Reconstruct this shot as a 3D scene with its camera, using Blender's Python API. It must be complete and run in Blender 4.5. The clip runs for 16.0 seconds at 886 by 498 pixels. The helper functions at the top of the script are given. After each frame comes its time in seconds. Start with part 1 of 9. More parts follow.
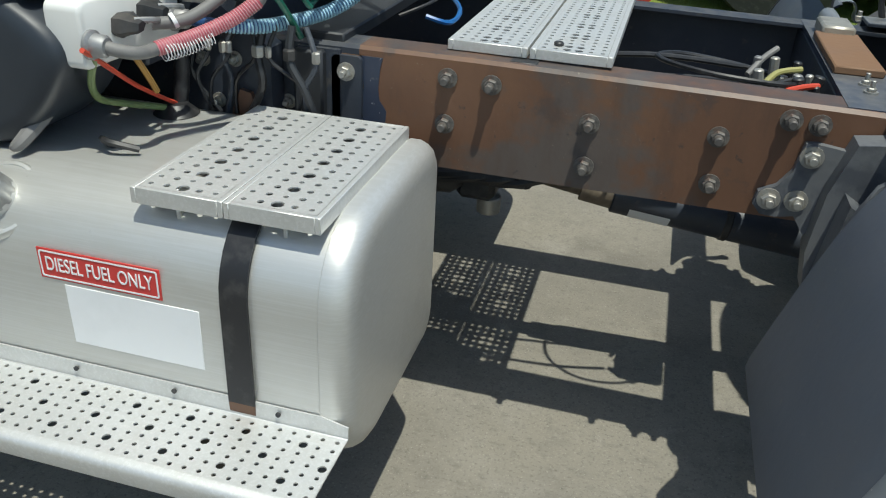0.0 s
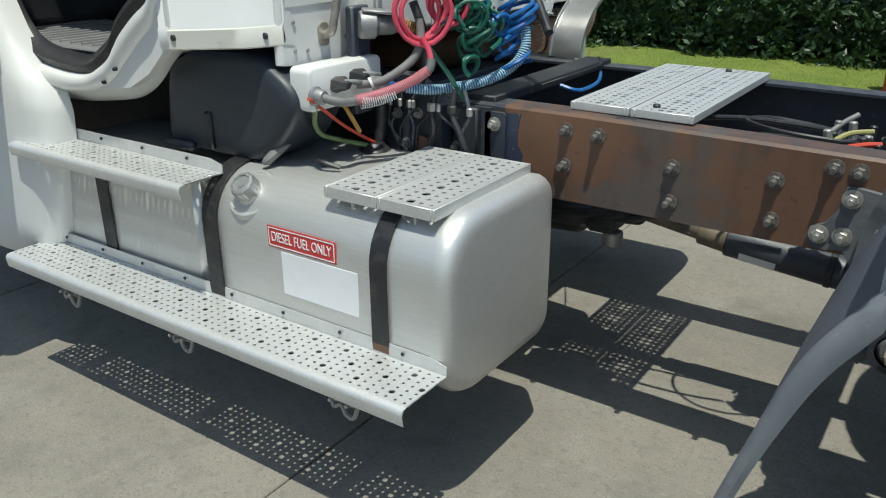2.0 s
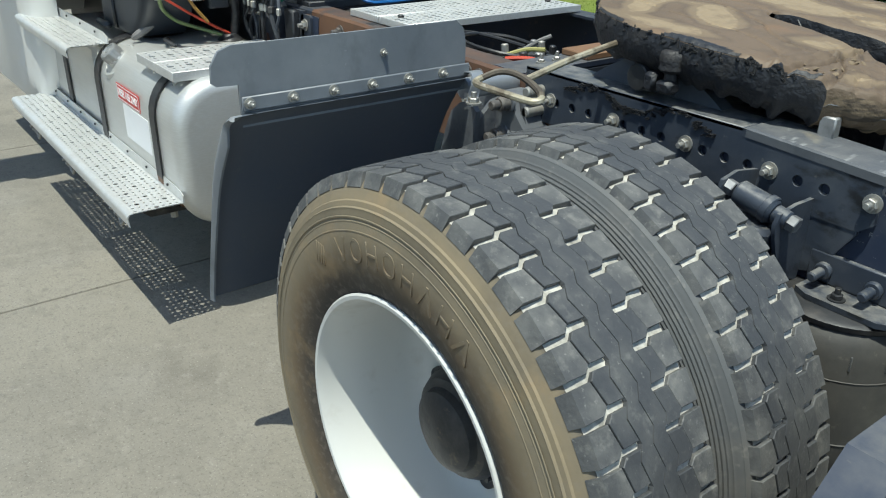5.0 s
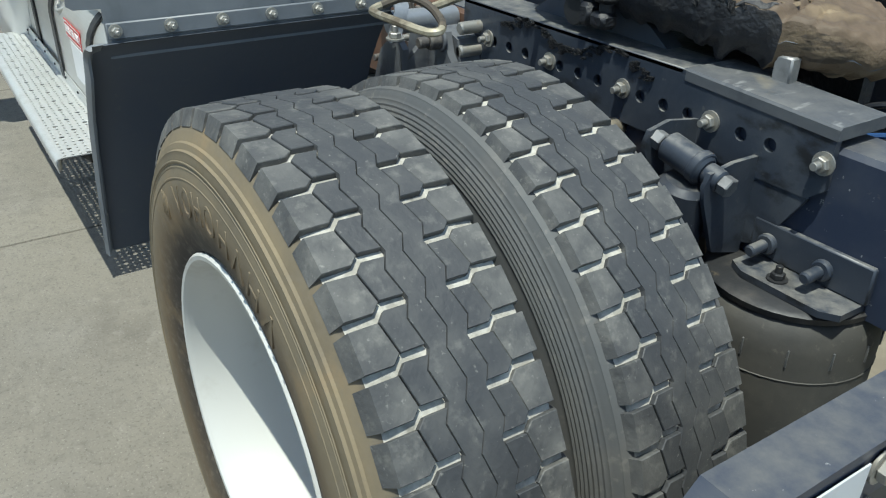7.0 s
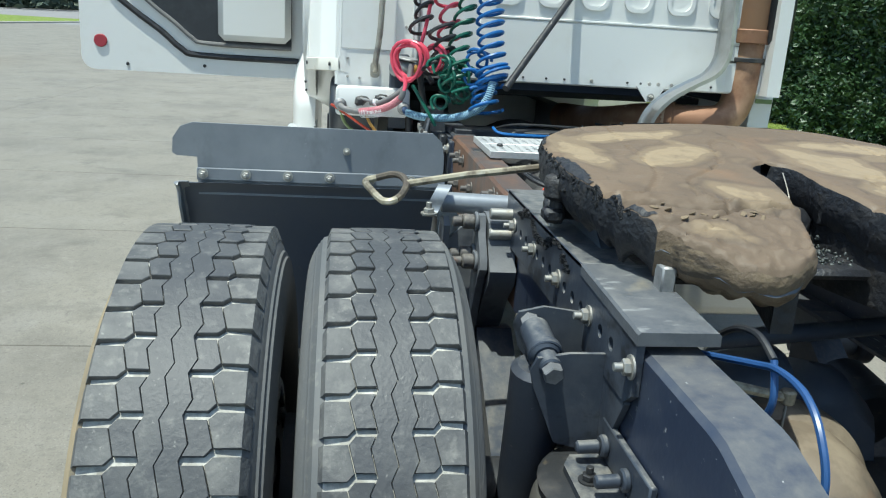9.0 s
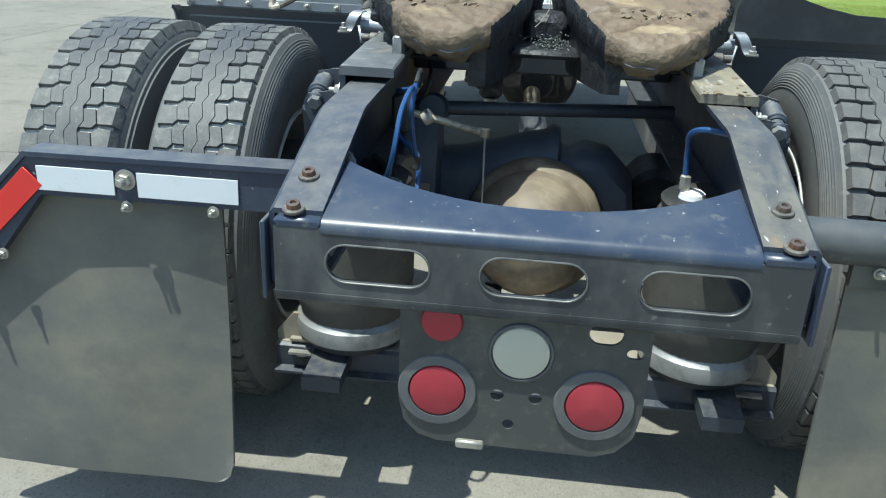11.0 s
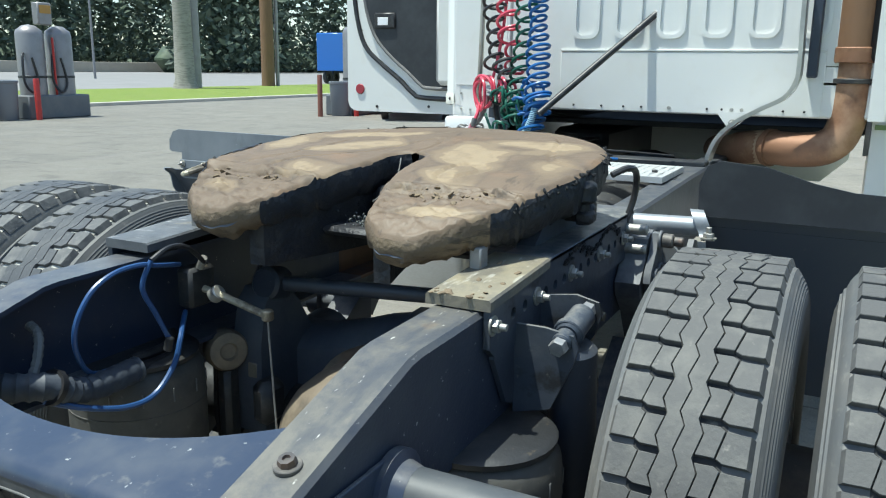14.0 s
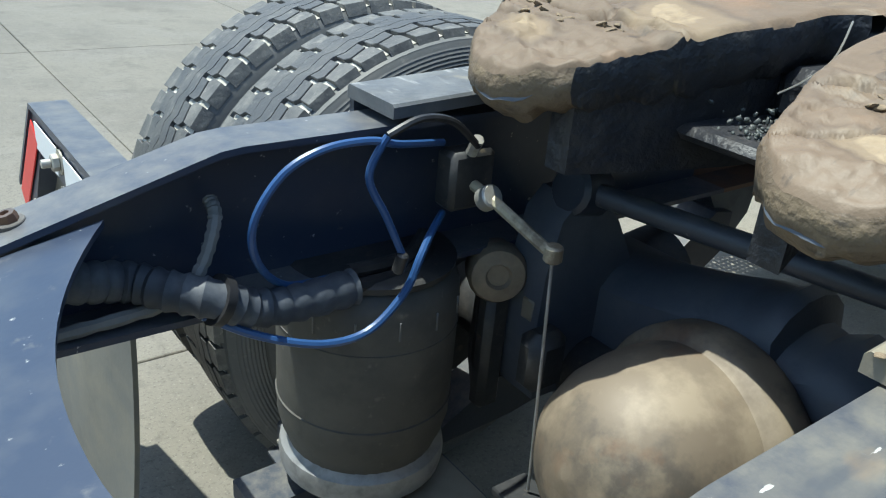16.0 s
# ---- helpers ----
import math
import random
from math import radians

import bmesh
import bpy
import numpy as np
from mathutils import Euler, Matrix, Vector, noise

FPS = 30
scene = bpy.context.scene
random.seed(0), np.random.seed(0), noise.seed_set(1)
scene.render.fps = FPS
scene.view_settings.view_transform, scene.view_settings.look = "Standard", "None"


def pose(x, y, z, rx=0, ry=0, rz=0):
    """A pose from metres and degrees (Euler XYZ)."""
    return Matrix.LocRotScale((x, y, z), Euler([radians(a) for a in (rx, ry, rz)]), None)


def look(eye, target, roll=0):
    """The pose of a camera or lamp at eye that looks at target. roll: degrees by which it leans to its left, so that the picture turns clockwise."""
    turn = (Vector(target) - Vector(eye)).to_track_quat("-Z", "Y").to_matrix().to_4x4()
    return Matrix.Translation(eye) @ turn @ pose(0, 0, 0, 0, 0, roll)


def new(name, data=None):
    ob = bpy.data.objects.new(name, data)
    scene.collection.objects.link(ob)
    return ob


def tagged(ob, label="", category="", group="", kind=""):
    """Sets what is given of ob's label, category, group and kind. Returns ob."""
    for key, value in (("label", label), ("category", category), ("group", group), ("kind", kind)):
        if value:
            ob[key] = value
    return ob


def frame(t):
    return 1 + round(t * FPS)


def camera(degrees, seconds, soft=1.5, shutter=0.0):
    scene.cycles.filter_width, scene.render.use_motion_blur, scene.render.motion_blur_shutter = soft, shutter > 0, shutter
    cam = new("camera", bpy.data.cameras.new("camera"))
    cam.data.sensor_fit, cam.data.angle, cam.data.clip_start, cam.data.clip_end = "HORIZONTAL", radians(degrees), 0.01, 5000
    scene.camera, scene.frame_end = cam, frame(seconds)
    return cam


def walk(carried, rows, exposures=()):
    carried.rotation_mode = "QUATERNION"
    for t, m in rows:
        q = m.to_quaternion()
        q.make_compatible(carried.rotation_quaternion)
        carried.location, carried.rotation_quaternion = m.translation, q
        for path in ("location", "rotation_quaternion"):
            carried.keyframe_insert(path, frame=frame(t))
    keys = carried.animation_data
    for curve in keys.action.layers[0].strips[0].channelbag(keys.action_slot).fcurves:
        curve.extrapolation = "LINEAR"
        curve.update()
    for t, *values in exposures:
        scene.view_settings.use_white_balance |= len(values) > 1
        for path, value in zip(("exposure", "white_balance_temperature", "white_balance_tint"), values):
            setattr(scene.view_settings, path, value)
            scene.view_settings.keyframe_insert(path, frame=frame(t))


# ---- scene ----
cam = camera(57.5, 16.0, 1.15)

PATH = [
    (0, (-2.033, -2.082, 1.465), (-2.462, -0.374, 0.516), 3.1),
    (0.5, (-1.925, -2.213, 1.48), (-2.677, -0.608, 0.552), 1.5),
    (1, (-1.804, -2.315, 1.492), (-2.739, -0.758, 0.654), 0.8),
    (1.5, (-1.657, -2.424, 1.491), (-2.687, -0.898, 0.711), 0.6),
    (2, (-1.475, -2.465, 1.517), (-2.53, -0.943, 0.76), -0.4),
    (2.5, (-1.166, -2.438, 1.521), (-2.256, -0.945, 0.757), -1.8),
    (3, (-0.906, -2.331, 1.514), (-2.01, -0.839, 0.77), -2.2),
    (3.5, (-0.637, -2.164, 1.537), (-1.758, -0.671, 0.82), -2.1),
    (4, (-0.319, -2.059, 1.537), (-1.596, -0.708, 0.799), -2.7),
    (4.5, (-0.082, -1.941, 1.521), (-1.465, -0.705, 0.773), -0.2),
    (4.7, (-0.022, -1.903, 1.513), (-1.44, -0.742, 0.713), 0.8),
    (6.8, (0.065, -1.56, 1.397), (-1.381, -0.579, 0.423), 1.5),
    (7, (0.013, -1.496, 1.402), (-1.449, -0.524, 0.445), 1.2),
    (7.5, (-0.045, -1.318, 1.414), (-1.617, -0.469, 0.516), 2.6),
    (8, (0.001, -1.156, 1.449), (-1.77, -0.54, 0.752), 3.3),
    (8.2, (0.07, -1.103, 1.451), (-1.751, -0.529, 0.856), 3.5),
    (10.3, (0.992, -0.384, 1.327), (-0.871, -0.525, 0.614), 3.3),
    (10.5, (1.057, -0.304, 1.332), (-0.802, -0.458, 0.611), 2.9),
    (11, (1.17, -0.03, 1.332), (-0.671, -0.211, 0.571), 2.6),
    (11.5, (1.202, 0.199, 1.335), (-0.628, -0.03, 0.562), 0.2),
    (12, (1.109, 0.386, 1.355), (-0.764, 0.143, 0.699), -0.4),
    (12.5, (1.051, 0.588, 1.371), (-0.84, 0.273, 0.801), -0.2),
    (13, (1.018, 0.806, 1.372), (-0.846, 0.287, 0.867), -0.3),
    (13.5, (0.834, 0.9, 1.373), (-0.995, 0.221, 0.934), 0.2),
    (14, (0.594, 0.956, 1.384), (-1.143, 0.066, 0.945), 0.7),
    (14.5, (0.438, 0.953, 1.37), (-1.086, -0.228, 0.837), 2.6),
    (15, (0.274, 0.743, 1.339), (-1.121, -0.536, 0.694), 4.4),
    (15.5, (0.167, 0.547, 1.301), (-1.117, -0.77, 0.515), 5.5),
    (16, (0.005, 0.542, 1.311), (-1.11, -0.882, 0.458), 5.1),
]
EXPOSURES = [(0.0, 0.0, 6500, 0), (2.0, -0.04, 6450, 0), (3.5, 0.08, 6350, 0), (4.7, 0.22, 6350, -2), (7.0, 0.13, 6320, -2), (8.2, 0.38, 6200, -3), (10.5, 0.54, 6100, -4), (11.0, 0.66, 6080, -4), (11.5, 0.76, 6030, -5), (12.0, 0.92, 5950, -5), (13.0, 0.86, 6000, -4), (14.0, 0.64, 6150, -3), (15.0, 0.66, 6300, -2), (16.0, 0.84, 6200, -2)]
walk(cam, [(t, look(eye, target, roll)) for t, eye, target, roll in PATH], EXPOSURES)

# ---- world and sun ----
SUN = Vector((0.19, -0.235, 1.0)).normalized()
world = bpy.data.worlds.new("sky")
scene.world = world
world.use_nodes = True
wn, wl = world.node_tree.nodes, world.node_tree.links
wn.clear()
sky = wn.new("ShaderNodeTexSky")
sky.sky_type, sky.sun_disc = "NISHITA", False
sky.sun_elevation = math.asin(SUN.z)
sky.sun_rotation = math.atan2(SUN.x, SUN.y)
bg, wo = wn.new("ShaderNodeBackground"), wn.new("ShaderNodeOutputWorld")
bg.inputs["Strength"].default_value = 0.14
wl.new(sky.outputs[0], bg.inputs["Color"])
wl.new(bg.outputs[0], wo.inputs["Surface"])
sun_data = bpy.data.lights.new("sun", "SUN")
sun_data.energy, sun_data.angle, sun_data.color = 4.5, radians(0.55), (1.0, 0.96, 0.9)
sun_ob = new("sun", sun_data)
sun_ob.matrix_world = look(SUN * 30, (0, 0, 0))


# ---- materials ----
def mat(name, base, rough=0.6, metal=0.0, layers=(), bump=(), rough_var=0.0, spec=0.5, coat=0.0, random=0.0, trans=0.0, place=False, turned=(), worn=(), over=()):
    """layers: (colour, scale, low, high, strength[, stretch]) noise masks laid over base; bump: (scale, strength, distance);
    turned: (radius, colour) steps round the axle; worn: (colour, scale, low, high, strength) on upward faces; over: layers laid on those faces last."""
    m = bpy.data.materials.new(name)
    m.use_nodes = True
    nt = m.node_tree
    n, l = nt.nodes, nt.links
    b = n["Principled BSDF"]
    b.inputs["Roughness"].default_value = rough
    b.inputs["Metallic"].default_value = metal
    b.inputs["Specular IOR Level"].default_value = spec
    b.inputs["Coat Weight"].default_value = coat
    b.inputs["Transmission Weight"].default_value = trans
    tc = n.new("ShaderNodeTexCoord")
    spot = n.new("ShaderNodeNewGeometry").outputs["Position"] if place else tc.outputs["Object"]
    col = None
    rgb = n.new("ShaderNodeRGB")
    rgb.outputs[0].default_value = (*base, 1)
    col = rgb.outputs[0]
    if random:
        oi = n.new("ShaderNodeObjectInfo")
        hsv = n.new("ShaderNodeHueSaturation")
        mr = n.new("ShaderNodeMapRange")
        mr.inputs[3].default_value, mr.inputs[4].default_value = 1 - random, 1 + random
        l.new(oi.outputs["Random"], mr.inputs[0])
        l.new(mr.outputs[0], hsv.inputs["Value"])
        l.new(col, hsv.inputs["Color"])
        col = hsv.outputs[0]
    if turned:
        off = n.new("ShaderNodeVectorMath")
        off.operation = "SUBTRACT"
        off.inputs[1].default_value = (AX, 0, AZ)
        l.new(spot, off.inputs[0])
        flat = n.new("ShaderNodeVectorMath")
        flat.operation = "MULTIPLY"
        flat.inputs[1].default_value = (1, 0, 1)
        l.new(off.outputs[0], flat.inputs[0])
        size = n.new("ShaderNodeVectorMath")
        size.operation = "LENGTH"
        l.new(flat.outputs[0], size.inputs[0])
        rp = n.new("ShaderNodeValToRGB")
        el = rp.color_ramp.elements
        while len(el) < len(turned):
            el.new(0.5)
        for e, (r, c) in zip(el, turned):
            e.position, e.color = r, (*c, 1)
        l.new(size.outputs["Value"], rp.inputs[0])
        col = rp.outputs[0]
    mask0 = None
    for k, (c, sc, lo, hi, st, *stretch) in enumerate(layers):
        mp = n.new("ShaderNodeMapping")
        if stretch:
            mp.inputs["Scale"].default_value = stretch[0]
        mp.inputs["Location"].default_value = (3.1 * k, 1.7 * k, 0.9 * k)
        l.new(spot, mp.inputs["Vector"])
        no = n.new("ShaderNodeTexNoise")
        no.inputs["Scale"].default_value, no.inputs["Detail"].default_value = sc, 6
        no.inputs["Roughness"].default_value = 0.62
        l.new(mp.outputs[0], no.inputs["Vector"])
        ra = n.new("ShaderNodeMapRange")
        ra.inputs[1].default_value, ra.inputs[2].default_value = lo, hi
        ra.inputs[3].default_value, ra.inputs[4].default_value = 0.0, st
        l.new(no.outputs["Fac"], ra.inputs[0])
        mix = n.new("ShaderNodeMix")
        mix.data_type = "RGBA"
        l.new(ra.outputs[0], mix.inputs[0])
        l.new(col, mix.inputs[6])
        mix.inputs[7].default_value = (*c, 1)
        col = mix.outputs[2]
        mask0 = mask0 or ra.outputs[0]
    if worn:
        c, sc, lo, hi, st = worn
        no = n.new("ShaderNodeTexNoise")
        no.inputs["Scale"].default_value, no.inputs["Detail"].default_value = sc, 7
        no.inputs["Roughness"].default_value = 0.68
        l.new(spot, no.inputs["Vector"])
        ra = n.new("ShaderNodeMapRange")
        ra.inputs[1].default_value, ra.inputs[2].default_value, ra.inputs[4].default_value = lo, hi, st
        l.new(no.outputs["Fac"], ra.inputs[0])
        sep = n.new("ShaderNodeSeparateXYZ")
        l.new(n.new("ShaderNodeNewGeometry").outputs["Normal"], sep.inputs[0])
        up = n.new("ShaderNodeMapRange")
        up.inputs[1].default_value, up.inputs[2].default_value = 0.6, 0.9
        l.new(sep.outputs["Z"], up.inputs[0])
        mu = n.new("ShaderNodeMath")
        mu.operation = "MULTIPLY"
        l.new(ra.outputs[0], mu.inputs[0])
        l.new(up.outputs[0], mu.inputs[1])
        mix = n.new("ShaderNodeMix")
        mix.data_type = "RGBA"
        l.new(mu.outputs[0], mix.inputs[0])
        l.new(col, mix.inputs[6])
        mix.inputs[7].default_value = (*c, 1)
        col = mix.outputs[2]
        for k, (c, sc, lo, hi, st, stretch) in enumerate(over):
            mp = n.new("ShaderNodeMapping")
            mp.inputs["Scale"].default_value = stretch
            mp.inputs["Location"].default_value = (2.3 * k, 5.1 * k, 0)
            l.new(spot, mp.inputs["Vector"])
            no = n.new("ShaderNodeTexNoise")
            no.inputs["Scale"].default_value, no.inputs["Detail"].default_value = sc, 6
            l.new(mp.outputs[0], no.inputs["Vector"])
            ra = n.new("ShaderNodeMapRange")
            ra.inputs[1].default_value, ra.inputs[2].default_value, ra.inputs[4].default_value = lo, hi, st
            l.new(no.outputs["Fac"], ra.inputs[0])
            mu = n.new("ShaderNodeMath")
            mu.operation = "MULTIPLY"
            l.new(ra.outputs[0], mu.inputs[0])
            l.new(up.outputs[0], mu.inputs[1])
            mix = n.new("ShaderNodeMix")
            mix.data_type = "RGBA"
            l.new(mu.outputs[0], mix.inputs[0])
            l.new(col, mix.inputs[6])
            mix.inputs[7].default_value = (*c, 1)
            col = mix.outputs[2]
    l.new(col, b.inputs["Base Color"])
    if rough_var and mask0 is not None:
        mr = n.new("ShaderNodeMapRange")
        mr.inputs[3].default_value, mr.inputs[4].default_value = rough, min(1.0, max(0.05, rough + rough_var))
        l.new(mask0, mr.inputs[0])
        l.new(mr.outputs[0], b.inputs["Roughness"])
    last = None
    for sc, st, dist in bump:
        no = n.new("ShaderNodeTexNoise")
        no.inputs["Scale"].default_value, no.inputs["Detail"].default_value = sc, 4
        l.new(spot, no.inputs["Vector"])
        bu = n.new("ShaderNodeBump")
        bu.inputs["Strength"].default_value, bu.inputs["Distance"].default_value = st, dist
        l.new(no.outputs["Fac"], bu.inputs["Height"])
        if last is not None:
            l.new(last, bu.inputs["Normal"])
        last = bu.outputs[0]
    if last is not None:
        l.new(last, b.inputs["Normal"])
    return m


AX, AZ = -0.962, 0.524
M = {}
M["alu_step"] = mat("stamped_aluminium", (0.66, 0.66, 0.64), 0.42, 0.55, [((0.5, 0.49, 0.46), 9, 0.45, 0.7, 0.5), ((0.8, 0.8, 0.8), 140, 0.5, 0.6, 0.3)], [(160, 0.15, 0.002)], 0.2)
M["alu_tank"] = mat("brushed_aluminium", (0.62, 0.615, 0.585), 0.42, 0.6, [((0.52, 0.515, 0.485), 6, 0.45, 0.7, 0.35), ((0.4, 0.385, 0.35), 2.4, 0.6, 0.76, 0.3), ((0.36, 0.34, 0.31), 45, 0.68, 0.76, 0.4), ((0.7, 0.7, 0.69), 60, 0.45, 0.6, 0.35, (0.1, 1, 5))], [(120, 0.06, 0.002)], 0.1)
M["rail_rust"] = mat("brown_primer_steel", (0.135, 0.068, 0.039), 0.5, 0.0, [((0.19, 0.096, 0.05), 3, 0.44, 0.64, 0.6), ((0.085, 0.082, 0.078), 2.1, 0.56, 0.62, 0.75), ((0.05, 0.045, 0.045), 5.2, 0.58, 0.64, 0.55), ((0.07, 0.042, 0.03), 9, 0.5, 0.68, 0.45, (1.3, 1, 0.35)), ((0.03, 0.03, 0.034), 24, 0.66, 0.71, 0.6), ((0.3, 0.26, 0.2), 140, 0.68, 0.73, 0.55)], [(70, 0.2, 0.002)], 0.15, worn=((0.05, 0.05, 0.052), 9, 0.3, 0.55, 0.75))
M["black_paint"] = mat("black_chassis_paint", (0.032, 0.039, 0.054), 0.45, 0.0, [((0.07, 0.073, 0.078), 9, 0.47, 0.74, 0.45), ((0.14, 0.12, 0.09), 26, 0.62, 0.75, 0.45), ((0.3, 0.29, 0.27), 90, 0.68, 0.74, 0.5)], [(50, 0.25, 0.003)], 0.2, worn=((0.16, 0.148, 0.125), 30, 0.4, 0.7, 0.6))
M["navy_paint"] = mat("worn_navy_paint", (0.03, 0.04, 0.068), 0.36, 0.0, [((0.085, 0.093, 0.108), 9, 0.5, 0.74, 0.4), ((0.28, 0.25, 0.19), 40, 0.66, 0.77, 0.4, (0.6, 1.3, 1)), ((0.5, 0.5, 0.48), 75, 0.68, 0.71, 0.7)], [(45, 0.2, 0.003)], 0.25, worn=((0.2, 0.19, 0.165), 26, 0.2, 0.8, 0.75))
M["crossmember"] = mat("dusty_crossmember_paint", (0.03, 0.042, 0.072), 0.32, 0.0, [((0.13, 0.135, 0.135), 8, 0.44, 0.74, 0.35, (1, 1, 0.6)), ((0.24, 0.23, 0.2), 22, 0.6, 0.74, 0.45), ((0.5, 0.5, 0.48), 65, 0.67, 0.72, 0.7)], [(40, 0.15, 0.002)], 0.25)
M["rubber"] = mat("tread_rubber", (0.056, 0.058, 0.062), 0.55, 0.0, [((0.11, 0.11, 0.107), 14, 0.45, 0.68, 0.6), ((0.19, 0.186, 0.172), 40, 0.56, 0.72, 0.5), ((0.32, 0.31, 0.28), 130, 0.64, 0.72, 0.5)], [(120, 0.35, 0.003)], 0.15)
M["rubber_worn"] = mat("scuffed_shoulder_rubber", (0.075, 0.076, 0.077), 0.6, 0.0, [((0.17, 0.167, 0.156), 14, 0.42, 0.64, 0.65), ((0.27, 0.26, 0.232), 34, 0.54, 0.72, 0.5), ((0.04, 0.041, 0.045), 11, 0.54, 0.68, 0.5), ((0.34, 0.33, 0.3), 120, 0.62, 0.72, 0.5)], [(120, 0.4, 0.003)], 0.15)
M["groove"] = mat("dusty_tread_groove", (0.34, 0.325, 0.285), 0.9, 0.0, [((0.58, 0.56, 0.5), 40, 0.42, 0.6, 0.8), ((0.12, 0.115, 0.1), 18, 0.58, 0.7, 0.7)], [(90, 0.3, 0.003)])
M["sidewall"] = mat("dusty_sidewall_rubber", (0.1, 0.085, 0.065), 0.8, 0.0, [((0.085, 0.075, 0.06), 5, 0.5, 0.75, 0.6), ((0.3, 0.21, 0.11), 9, 0.56, 0.72, 0.5), ((0.2, 0.17, 0.13), 60, 0.5, 0.7, 0.4)], [(80, 0.25, 0.002)], turned=((0.3, (0.035, 0.03, 0.028)), (0.33, (0.06, 0.047, 0.034)), (0.365, (0.14, 0.1, 0.058)), (0.4, (0.19, 0.15, 0.095)), (0.44, (0.205, 0.17, 0.113)), (0.475, (0.235, 0.187, 0.117)), (0.498, (0.18, 0.148, 0.1)), (0.51, (0.08, 0.075, 0.07))))
M["sidewall_dark"] = mat("dark_sidewall_rubber", (0.1, 0.103, 0.104), 0.66, 0.0, [((0.16, 0.15, 0.135), 7, 0.45, 0.68, 0.65), ((0.26, 0.245, 0.215), 50, 0.58, 0.74, 0.45)], [(80, 0.25, 0.002)])
M["bag"] = mat("dusty_air_spring_rubber", (0.062, 0.06, 0.055), 0.7, 0.0, [((0.13, 0.12, 0.1), 6, 0.46, 0.72, 0.5), ((0.035, 0.035, 0.034), 13, 0.52, 0.7, 0.6), ((0.2, 0.185, 0.15), 50, 0.62, 0.74, 0.4)], [(80, 0.25, 0.002)])
M["flap"] = mat("mudflap_rubber", (0.06, 0.06, 0.057), 0.62, 0.0, [((0.17, 0.16, 0.13), 2.6, 0.42, 0.68, 0.75), ((0.03, 0.032, 0.036), 5, 0.54, 0.7, 0.6), ((0.2, 0.19, 0.15), 30, 0.55, 0.75, 0.4), ((0.3, 0.28, 0.24), 90, 0.68, 0.74, 0.5)], [(30, 0.2, 0.004)], 0.15)
M["flap_pale"] = mat("pale_plastic_guard", (0.165, 0.18, 0.198), 0.42, 0.0, [((0.255, 0.268, 0.28), 4, 0.45, 0.7, 0.6), ((0.1, 0.11, 0.12), 11, 0.54, 0.7, 0.5, (1, 1, 0.6)), ((0.4, 0.4, 0.4), 80, 0.67, 0.73, 0.5)], [(30, 0.1, 0.003)], 0.15)
M["white"] = mat("white_cab_paint", (0.7, 0.695, 0.665), 0.32, 0.0, [((0.6, 0.57, 0.5), 6, 0.55, 0.8, 0.4)], [(30, 0.04, 0.002)], 0.15, coat=0.3)
M["quarter_white"] = mat("aged_off_white_paint", (0.64, 0.62, 0.55), 0.45, 0.0, [((0.5, 0.43, 0.32), 8, 0.55, 0.75, 0.5), ((0.25, 0.16, 0.09), 40, 0.68, 0.75, 0.7)], [(40, 0.1, 0.002)], 0.15)
M["rim_white"] = mat("white_wheel_paint", (0.6, 0.595, 0.565), 0.4, 0.0, [((0.4, 0.36, 0.3), 9, 0.55, 0.75, 0.5)], [(40, 0.08, 0.002)], 0.2)
M["grease"] = mat("brown_grease", (0.15, 0.105, 0.067), 0.6, 0.0, [((0.105, 0.075, 0.05), 2.6, 0.48, 0.62, 0.6), ((0.115, 0.08, 0.05), 9, 0.5, 0.66, 0.5, (0.6, 1.2, 1)), ((0.22, 0.13, 0.07), 5, 0.56, 0.7, 0.5), ((0.05, 0.037, 0.027), 16, 0.61, 0.66, 0.6, (0.5, 1.8, 1)), ((0.24, 0.18, 0.115), 70, 0.62, 0.72, 0.3)], [(14, 0.12, 0.005), (55, 0.3, 0.003), (160, 0.45, 0.0015)], 0.15)


